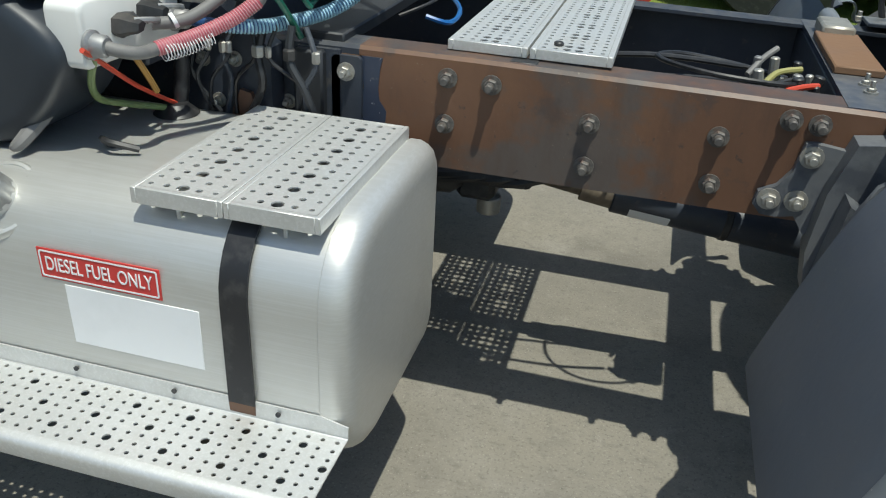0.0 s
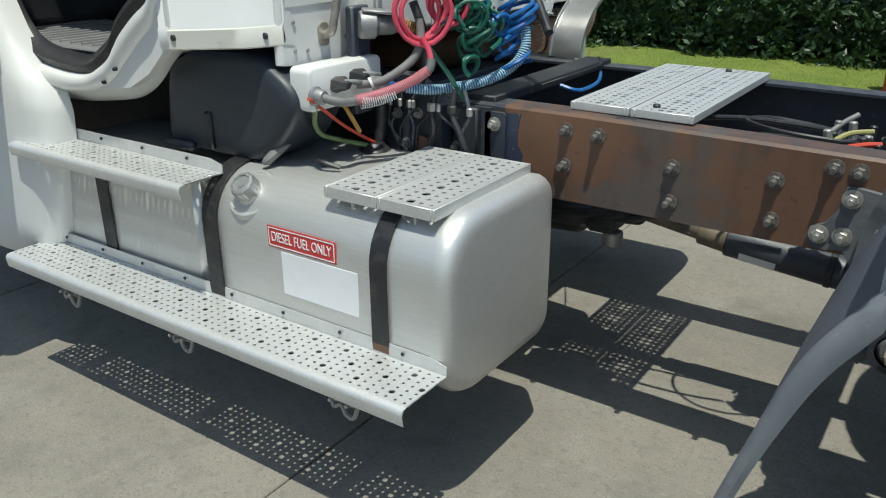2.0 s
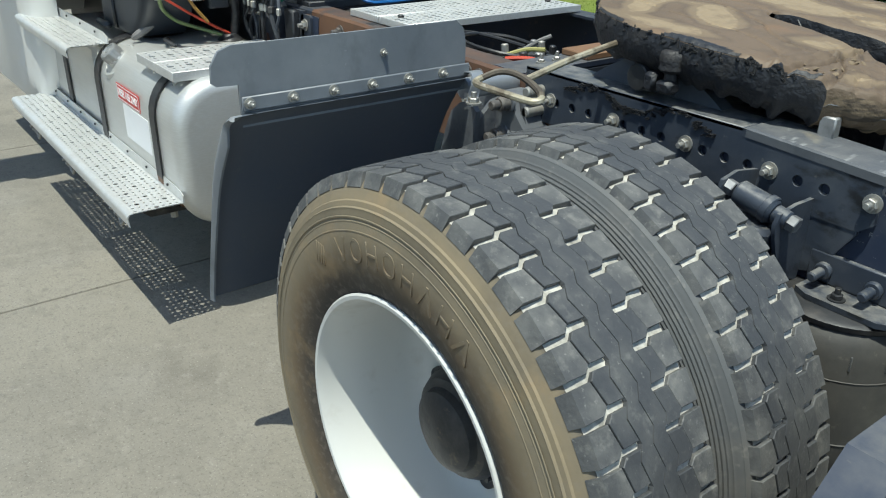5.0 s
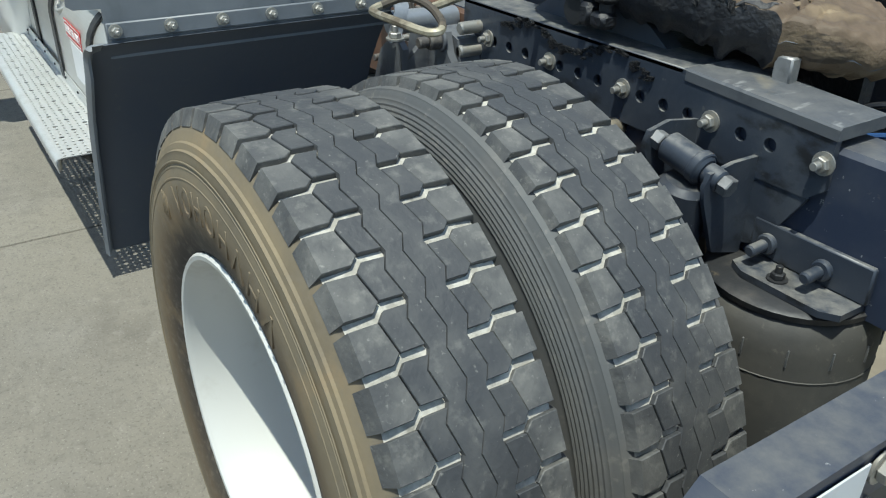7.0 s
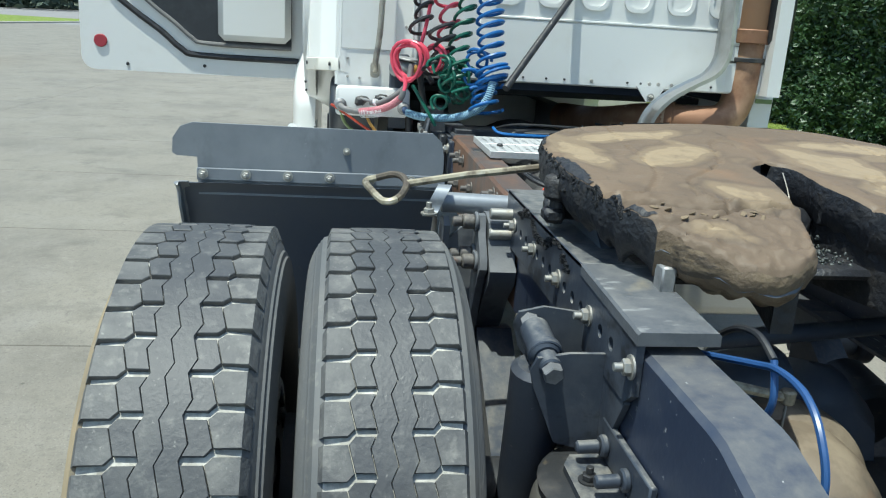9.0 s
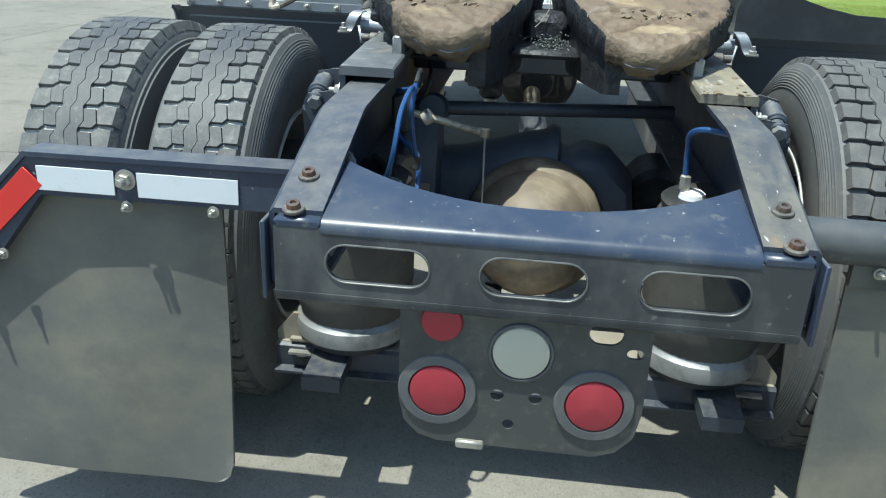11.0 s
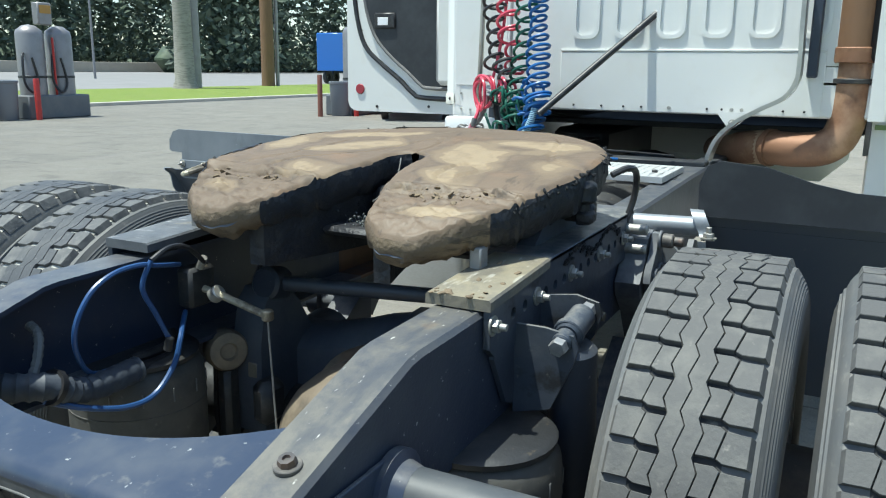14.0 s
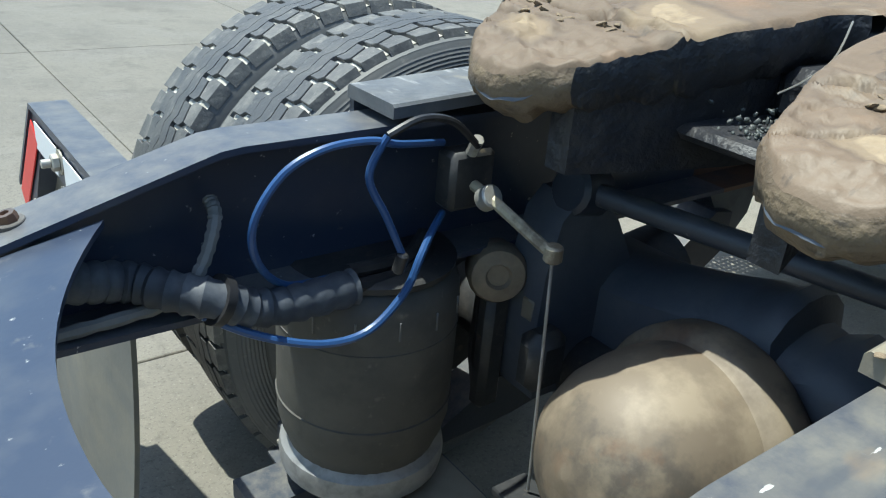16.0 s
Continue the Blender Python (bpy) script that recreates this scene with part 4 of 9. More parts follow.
        for rr in (0.422, 0.43, 0.438, 0.446):
            part("sidewall_rib", Geo().lathe([(rr - 0.002, 0.0), (rr - 0.001, 0.0011), (rr + 0.001, 0.0011), (rr + 0.002, 0.0)], (x, yc + s * (0.1385 if rr < 0.43 else 0.1355), zc), (0, s, 0), 96), side, w)
    # rim: deep white dish
    if inner:
        rp = [(0.296, 0.128), (0.302, 0.128), (0.302, 0.118), (0.285, 0.112), (0.28, 0.06), (0.27, 0.0), (0.28, -0.06), (0.285, -0.112), (0.302, -0.118), (0.302, -0.128), (0.296, -0.128)]
    else:
        rp = [(0.302, 0.118), (0.304, 0.124), (0.3, 0.128), (0.293, 0.127), (0.286, 0.118), (0.282, 0.09), (0.272, 0.06), (0.268, 0.0), (0.266, -0.07), (0.252, -0.105), (0.225, -0.122), (0.19, -0.122), (0.17, -0.112), (0.155, -0.108), (0.14, -0.108), (0.11, -0.108)]
    g = Geo().lathe(rp, (x, yc, zc), (0, s, 0), 64)
    rim = part("rim", g, "rim_white", w, "white-painted steel rim with hand holes" if not inner else "white-painted steel rim")
    if not inner:
        for k in range(10):
            a = 2 * math.pi * k / 10 + 0.2
            p = Vector((x + 0.196 * math.cos(a), yc - s * 0.121, zc + 0.196 * math.sin(a)))
            n = Vector((-math.cos(a) * 0.2, s, -math.sin(a) * 0.2)).normalized()
            # black disc on the dish stands for the shaded opening
            part("hand_hole", Geo().cyl(p - n * 0.004, p + n * 0.006, 0.026, seg=20), "black_rubber", w, "hand hole drawn as a black disc")
            b = Vector((x + 0.142 * math.cos(a + 0.31), yc - s * 0.106, zc + 0.142 * math.sin(a + 0.31)))
            bolt(b, (0, s, 0), w, DARK_BOLT, name="wheel_nut", k=1.1)
        part("hub", Geo().lathe([(0.112, -0.12), (0.112, -0.02), (0.1, 0.0), (0.085, 0.005), (0.08, 0.02), (0.06, 0.03), (0.0, 0.033)], (x, yc, zc), (0, s, 0), 32), "dark_steel", w, "greasy black axle hub")
    return w


for s in (-1, 1):
    wheel(AX, s * 1.085, AZ, s, False)
    wheel(AX, -0.775 if s < 0 else 0.764, AZ, s, True)
    part("brake_drum", Geo().lathe([(0.05, -0.42), (0.075, -0.3), (0.075, -0.16), (0.19, -0.15), (0.21, -0.14), (0.21, 0.02), (0.16, 0.03), (0.16, 0.2)], (AX, s * 0.75, AZ), (0, s, 0), 40), "dark_steel", truck, "dark cast brake drum")

# rear axle with its bowl-shaped cover
axle = part("rear_axle", Geo().cyl((AX, -0.7, AZ), (AX, 0.7, AZ), 0.068, seg=20), "dark_steel", truck, "dark steel drive axle housing")
BOWL, BAX = Vector((-0.875, 0.007, 0.561)), Vector((1, -0.1, 0.118)).normalized()
bowl = [(0.0, 0.212), (0.045, 0.207), (0.088, 0.19), (0.122, 0.16), (0.146, 0.115), (0.159, 0.065), (0.164, 0.02), (0.165, 0.004), (0.171, -0.002), (0.182, -0.008), (0.189, -0.022), (0.191, -0.06), (0.186, -0.075), (0.178, -0.082), (0.17, -0.18), (0.12, -0.25)]
cover = part("differential_cover", Geo().lathe(bowl, BOWL, BAX, 56), "diff", axle, "rusty tan bowl-shaped differential cover with a raised rim")
for a, b in ((0.115, 0.10), (0.118, 0.083)):
    q = BOWL + BAX * a + Vector((0, -0.04, b * 1.32)) - BAX * 0.045
    part("vent_plug", Geo().cyl(q, q + Vector((0.004, -0.002, 0.012)), 0.006, seg=8, c=0.001), "dark_steel", cover)

# mudflap hangers and rear flaps
for s in (-1, 1):
    if s < 0:
        outline = [(-0.445, 0.876), (-0.995, 0.872), (-1.215, 0.655), (-1.22, 0.572), (-1.15, 0.572), (-0.975, 0.79), (-0.445, 0.79)]
        hang = part("mudflap_hanger", Geo().prism(outline, "x", -0.29, -0.252), "navy_paint", truck, "navy angled hanger bar with reflective tape")
        top = Geo().prism([(-0.445, 0.882), (-0.997, 0.878), (-1.222, 0.655), (-1.219, 0.645), (-0.994, 0.868), (-0.445, 0.872)], "x", -0.31, -0.246)
        part("hanger_lip", top, "navy_paint", hang)
        for y0, y1 in ((-0.975, -0.817), (-0.77, -0.568)):
            part("reflective_tape", Geo().box(-0.25, -0.2475, y0, y1, 0.801, 0.851, 0.0005), "white_tape", hang, "scuffed white reflective tape")
        part("reflective_tape", Geo().box(-0.0015, 0.0015, -0.02, 0.275, -0.03, 0.02, 0.0005, Matrix.Translation((-0.2485, -1.002, 0.818)) @ pose(0, 0, 0, 0, 0, 180) @ pose(0, 0, 0, -44.5, 0, 0)), "red_tape", hang, "red reflective tape")
        for y, z in ((-0.793, 0.835), (-0.795, 0.78), (-1.075, 0.655), (-1.155, 0.585), (-0.62, 0.783)):
            bolt((-0.25, y, z), (1, 0, 0), hang, BOLT_SMALL if z != 0.835 else BOLT, k=0.9)
    else:
        hang = part("mudflap_hanger", Geo().tube([(-0.275, 0.432, 0.815), (-0.275, 0.9, 0.813), (-0.275, 0.945, 0.805)], 0.042, 18), "tube_grey", truck, "round dark grey hanger tube")
        part("hanger_elbow", Geo().tube([(-0.275, 0.93, 0.808), (-0.275, 0.955, 0.8), (-0.275, 1.16, 0.605)], 0.041, 18), "tube_rust", hang, "rust-brown bent end of the hanger tube")
        part("hanger_plate", Geo().prism([(0.58, 0.81), (0.96, 0.81), (1.18, 0.6), (1.18, 0.555), (1.12, 0.555), (0.95, 0.725), (0.58, 0.735)], "x", -0.262, -0.254), "flap", hang)
        part("gusset", Geo().prism([(0.94, 0.72), (1.02, 0.72), (1.1, 0.62), (1.1, 0.575), (1.065, 0.56), (1.03, 0.58)], "x", -0.2535, -0.25), "orange_rust", hang)
        part("flange_collar", Geo().lathe([(0.042, -0.02), (0.062, -0.02), (0.062, -0.005), (0.048, 0.0), (0.042, 0.02)], (-0.275, 0.455, 0.815), (0, 1, 0), 28), "navy_paint", hang)
        for y, z in ((0.627, 0.767), (0.804, 0.76), (0.94, 0.742), (1.065, 0.6)):
            bolt((-0.252, y, z), (1, 0, 0), hang, BOLT_SMALL, k=0.9)
    y0, y1 = (-1.215, -0.617) if s < 0 else (0.582, 1.2)
    rings = []
    for i in range(17):
        f = i / 16
        z = 0.79 - 0.66 * f
        bulge = 0.02 * math.sin(f * 3.1) * (1 if s < 0 else 0.6)
        row, back = [], []
        for h in (0, 0.012, 0.035, 0.07, 0.12, 0.2, 0.3, 0.4, 0.5, 0.6, 0.7, 0.8, 0.88, 0.93, 0.965, 0.988, 1):
            y = y0 + (y1 - y0) * h
            near = max(0.0, 1 - min(y - y0, y1 - y) / 0.05)
            x = (-0.2855 if s < 0 else -0.27) + bulge * f * math.sin(h * 3.1) + 0.003 * math.sin(9 * h + 4 * f) + 0.035 * f * f
            zz = max(z, 0.13 + 0.05 * (1 - math.sqrt(1 - near * near)))
            if s < 0:
                zz = min(zz, 0.80 if y > -0.985 else 0.80 + (y + 0.985) * 0.98)
            else:
                zz = min(zz, 0.78 if y < 0.95 else 0.78 - (y - 0.95) * 0.95)
            row.append((x, y, zz))
            back.append((x - 0.009, y, zz))
        rings.append(row + back[::-1])
    part("rear_mudflap", Geo().rings(rings), "flap_dusty", truck, "dusty black rubber rear mudflap", 50)

# perforated deck plate on the rails
def deck(x0, x1, y0, y1, z):
    d = new("deck_plate")
    d.parent = truck
    d["label"] = "bright stamped-aluminium deck plate with rows of holes"
    for a, b in ((x0, (x0 + x1) / 2 - 0.003), ((x0 + x1) / 2 + 0.003, x1)):
        nu = 6
        nv = 26
        g = Geo().perforated((a + 0.012, y0 + 0.01, z), ((b - a - 0.024) / nu, 0, 0), (0, (y1 - y0 - 0.02) / nv, 0), nu, nv, 0.003, lambda i, j: 0.0095 if (i in (2, 3) and (j // 2) % 2 == 0) else 0.0055)
        g.box(a, a + 0.012, y0, y1, z - 0.022, z, 0.001).box(b - 0.012, b, y0, y1, z - 0.022, z, 0.001)
        g.box(a + 0.012, b - 0.012, y0, y0 + 0.01, z - 0.022, z, 0.001).box(a + 0.012, b - 0.012, y1 - 0.01, y1, z - 0.022, z, 0.001)
        part("plank", g, "alu_step", d)
    return d


deck(-2.474, -2.118, -0.383, 0.383, 1.036)


# ---- fuel tank ----
def tank_section(inset=0.0, n=8):
    """Rounded cross-section in y and z."""
    y0, y1, z0, z1 = -1.045 + inset, -0.50 - inset, 0.368 + inset, 0.862 - inset
    out = []
    for (cy, cz, r, a0) in ((y1, z1, 0.07, 0), (y0, z1, 0.15, 90), (y0, z0, 0.14, 180), (y1, z0, 0.07, 270)):
        r = max(0.02, r - inset * 0.6)
        cy += -r if cy == y1 else r
        cz += -r if cz == z1 else r
        for i in range(n + 1):
            a = radians(a0 + 90 * i / n)
            out.append((cy + r * math.cos(a), cz + r * math.sin(a)))
    return out


def tank_rings(x0, x1):
    rings = []
    for d, inset in ((0.0, 0.06), (0.004, 0.035), (0.012, 0.018), (0.025, 0.006), (0.042, 0.0)):
        rings.append([(x0 + d, y, z) for y, z in tank_section(inset)])
    rings.append([(x1 - 0.06, y, z) for y, z in tank_section(0.0)])
    rings.append([(x1 - 0.058, y, z) for y, z in tank_section(-0.003)])
    for d, inset in ((0.038, -0.003), (0.024, 0.002), (0.012, 0.01), (0.004, 0.023), (0.0, 0.042)):
        rings.append([(x1 - d, y, z) for y, z in tank_section(inset)])
    return rings


TX0, TX1 = -3.31, -2.443
tank = part("fuel_tank", Geo().rings(tank_rings(TX0, TX1)), "alu_tank", truck, "brushed-aluminium rectangular diesel tank with rounded edges", 50)


def strap(x, w, m, span=(0, 1)):
    ring = tank_section(-0.004)
    out = tank_section(-0.009)
    n = len(ring)
    k0, k1 = int(span[0] * n), int(span[1] * n)
    g = Geo()
    rings = [[(x - w, *ring[i]), (x + w, *ring[i]), (x + w, *out[i]), (x - w, *out[i])] for i in range(k0, k1)]
    g.rings(rings)
    return part("tank_strap", g, m, tank, "black rubber-lined tank strap" if m != "rail_rust" else "rust-brown lower end of the tank strap")


strap(-2.652, 0.026, "black_rubber", (0.0, 0.55))
strap(-2.652, 0.026, "rail_rust", (0.52, 1.0))
strap(-3.272, 0.03, "black_rubber")
part("fuel_tank", Geo().rings([[(x, -y, z) for x, y, z in r] for r in tank_rings(TX0, TX1)]), "alu_tank", truck, "brushed-aluminium diesel tank on the far side", 50)

# filler neck and cap
d = Vector((0, -0.68, 0.73)).normalized()
p = Vector((-3.145, -0.995, 0.808))
part("filler_neck", Geo().lathe([(0.082, -0.03), (0.078, 0.006), (0.074, 0.011), (0.068, 0.012), (0.064, 0.007), (0.048, 0.009), (0.041, 0.014), (0.037, 0.03)], p - d * 0.01, d, 32), "alu_tank", tank)
cap = Geo()
rr = []
for k in range(40):
    a = 2 * math.pi * k / 40
    rr.append(0.0365 + (0.0025 if k % 4 < 2 else 0.0))
u = d.orthogonal().normalized()
w = d.cross(u)
cap.rings([[p + d * h + (u * math.cos(2 * math.pi * k / 40) + w * math.sin(2 * math.pi * k / 40)) * rr[k] * f for k in range(40)] for h, f in ((0.015, 1.0), (0.045, 1.0), (0.052, 0.93), (0.054, 0.72), (0.05, 0.68), (0.05, 0.35), (0.053, 0.3))])
part("filler_cap", cap, "cap", tank, "ribbed metal filler cap")


def text(body, size, parent, material, m, name="lettering"):
    cu = bpy.data.curves.new(name, "FONT")
    cu.body, cu.size, cu.extrude = body, size, 0.0006
    cu.align_x, cu.align_y = "CENTER", "CENTER"
    cu.materials.append(M[material])
    ob = new(name, cu)
    ob.parent = parent
    ob.matrix_basis = m
    return ob


FACE = Matrix(((1, 0, 0, 0), (0, 0, -1, 0), (0, 1, 0, 0), (0, 0, 0, 1)))
# decal on the flat of the tank
dec = part("warning_label", Geo().box(-3.041, -2.794, -1.0465, -1.044, 0.69, 0.752, 0.0004), "label_red", tank, "red label reading DIESEL FUEL ONLY")
part("label_border", Geo().prism(rounded(-3.037, -2.798, 0.694, 0.748, 0.004, 2), "y", -1.0475, -1.0468, [rounded(-3.034, -2.801, 0.697, 0.745, 0.003, 2)]), "label_white", dec)
t = text("DIESEL FUEL ONLY", 0.05, dec, "label_white", Matrix.Translation((-2.9175, -1.0475, 0.721)) @ FACE @ Matrix.Diagonal((0.52, 0.8, 1, 1)))
part("paper_label", Geo().box(-2.995, -2.725, -1.0463, -1.044, 0.557, 0.682, 0.0004), "label_white", tank, "blank white rectangular label")


# ---- perforated steps ----
def step(x0, x1, y0, y1, z, lip=0.045, up=0.035):
    """A pressed step: perforated tread, turned-down outer lip, upstand at the back."""
    s = new("step")
    s.parent = truck
    s["label"] = "bright perforated aluminium cab step with a turned-down lip"
    nu, nv = round((x1 - x0) / 0.0275), 7
    dv = (y1 - y0 - 0.02) / nv

    def size(i, j):
        return 0.0085 if (i + (2 if j in (1, 5) else 0)) % 4 == 0 and j in (1, 3, 5) else 0.0045
    g = Geo().perforated((x0, y0 + 0.02, z), ((x1 - x0) / nu, 0, 0), (0, dv, 0), nu, nv, 0.003, size)
    prof = [(y0 + 0.02, z), (y0 + 0.008, z - 0.002), (y0 + 0.002, z - 0.008), (y0, z - 0.016), (y0 + 0.004, z - lip)]
    inn = [(y + 0.003, zz - 0.0025) for y, zz in prof]
    g.rings([[(x, y, zz) for y, zz in prof + inn[::-1]] for x in (x0, x1)])
    part("tread_plate", g, "alu_step", s)
    b = Geo()
    prof = [(y1, z - 0.003), (y1 + 0.004, z), (y1 + 0.006, z + up), (y1 + 0.009, z + up), (y1 + 0.009, z - 0.003)]
    n = max(8, round((x1 - x0) / 0.05))
    b.rings([[(x0 + (x1 - x0) * k / n, y, zz - (0.012 if k in (0, n) and zz > z + 0.01 else 0)) for y, zz in prof] for k in range(n + 1)])
    part("upstand", b, "alu_step", s)
    k = 0
    x = x0 + 0.08
    while x < x1 - 0.03:
        part("rivet", Geo().cyl((x, y1 + 0.004, z + up * 0.6), (x, y1 - 0.001, z + up * 0.6), 0.005, seg=10, c=0.001), "dark_steel", s)
        x += 0.21
    return s


lower = step(-4.13, -2.447, -1.235, -1.056, 0.478)
upper = step(-4.12, -3.262, -1.152, -1.0, 0.848, 0.04)
for x in (-3.95, -3.35, -2.72):
    part("step_bracket", Geo().prism([(-1.2, 0.46), (-1.05, 0.46), (-1.05, 0.36), (-0.95, 0.36), (-0.95, 0.345), (-1.09, 0.345), (-1.2, 0.44)], "x", x - 0.02, x + 0.02), "dark_steel", lower)
    part("bracket_bolt", Geo().cyl((x, -1.0, 0.35), (x, -1.0, 0.32), 0.014, seg=8), "galv", lower)

# pad on top of the tank
pad = new("tank_step_pad")
pad.parent = truck
pad["label"] = "perforated aluminium platform bolted over the tank"
px0, px1, py0, py1, pz = -2.852, -2.505, -1.015, -0.548, 0.887
for a, b in ((px0, (px0 + px1) / 2 - 0.0006), ((px0 + px1) / 2 + 0.0006, px1)):
    g = Geo().perforated((a + 0.01, py0 + 0.01, pz), ((b - a - 0.02) / 5, 0, 0), (0, (py1 - py0 - 0.02) / 14, 0), 5, 14, 0.003, lambda i, j: 0.012 if (i == 2 and j % 2 == 0) else (0.0065 if i in (1, 3) else 0.005))
    g.box(a, a + 0.01, py0, py1, pz - 0.03, pz, 0.001).box(b - 0.01, b, py0, py1, pz - 0.03, pz, 0.001)
    g.box(a + 0.01, b - 0.01, py0, py0 + 0.01, pz - 0.03, pz, 0.001).box(a + 0.01, b - 0.01, py1 - 0.01, py1, pz - 0.03, pz, 0.001)
    part("plank", g, "alu_step", pad)
for x in (-2.78, -2.58):
    for y in (-0.96, -0.62):
        part("pad_foot", Geo().box(x - 0.004, x + 0.004, y - 0.03, y + 0.03, 0.80 if y < -0.9 else 0.862, pz - 0.004, 0.001), "alu_step", pad)
        part("foot_flange", Geo().box(x - 0.03, x + 0.03, y - 0.03, y + 0.03, pz - 0.036, pz - 0.03, 0.001), "alu_step", pad)

# side box ahead of the tank, behind the steps
box = part("battery_box", Geo().box(-4.12, -3.34, -1.035, -0.55, 0.40, 0.83, 0.02), "alu_tank", truck, "dull aluminium side box behind the cab steps")
for x in (-3.8,):
    part("box_strap", Geo().box(x - 0.03, x + 0.03, -1.044, -1.036, 0.42, 0.815, 0.002), "black_rubber", box)

# ---- fifth wheel ----
fifth = new("fifth_wheel")
fifth.parent = truck
fifth["label"] = "greasy brown fifth-wheel coupling plate with a tapered throat"


def fw_outer(x):
    if x < -1.15:
        return 0.45 * max(0.0, 1 - ((-1.15 - x) / 0.3) ** 2.4) ** 0.4167
    if x < -0.86:
        return 0.45 if x < -1.0 else 0.45 - 0.03 * (x + 1.0) / 0.14
    return 0.42 - 0.125 * (x + 0.86) / 0.22


def fw_inner(x):
    if x < -1.12:
        return 0.0
    return 0.048 * (1 - (1 - min(1.0, (x + 1.12) / 0.06)) ** 2) ** 0.5 + 0.1 * max(0.0, (x + 1.0) / 0.36) ** 1.3


def fw_z(x, y):
    z = 1.176 - 0.128 * (min(x, -0.84) + 1.06)
    if x > -0.9:
        z -= 0.13 * (min(x, -0.84) + 0.9)
    if x > -0.84:
        z -= 0.275 * (x + 0.84)
    if x > -0.7:
        z -= 3.0 * (x + 0.7) ** 2
    # the plate hangs a little less steeply on the driver's side
    z += 0.045 * (x + 1.15) * (0.35 + 0.65 * min(1.0, max(0.0, -y / 0.25)))
    r = noise.noise((x * 6, y * 6, 1.3)) * 0.003 + noise.noise((x * 24, y * 12, 4.1)) * (0.0012 if x < -0.86 else 0.003)
    ridge = noise.noise((x * 3.1, y * 3.4, 8.0))
    crust = max(0.0, 1 - abs(noise.noise((x * 9, y * 2.4, 3.7))) * 9)
    r += 0.0015 * max(0.0, 1 - abs(ridge) * 10) + (0.005 * crust if x > -0.86 else 0.0008 * crust)
    bank = abs(x + 0.835 + 0.03 * noise.noise((y * 5, 2.0, 1.7)))
    lump = max(0.0, noise.noise((x * 26, y * 26, 5.0)) + 0.25)
    r += max(0.0, 1 - bank / 0.022) * 0.014 * (0.4 + lump) - max(0.0, 1 - abs(bank - 0.03) / 0.006) * 0.006 * lump
    if x > -0.84:
        r += 0.005 * noise.noise((x * 48, y * 40, 9.0)) + 0.004 * max(0.0, noise.noise((x * 90, y * 70, 3.0)))
    # cracks: one where the ramp begins, others wandering over the ramp
    r -= 0.011 * max(0.0, 1 - abs(x + 0.826 + 0.022 * noise.noise((y * 6, 4.0, 1.0)) + 0.006 * noise.noise((y * 30, 2.0, 1.0))) / 0.0055)
    if x > -0.85:
        r -= 0.009 * max(0.0, 1 - abs(noise.noise((x * 5 + 2, y * 4.2, 6.1))) * 26)
        r -= 0.006 * max(0.0, 1 - abs(noise.noise((x * 14, y * 7, 2.6))) * 16) * (noise.noise((x * 5, y * 5, 7.2)) > 0)
    elif abs(noise.noise((x * 2.2, y * 5.5, 9.4))) < 0.02:
        r -= 0.004
    return z + r


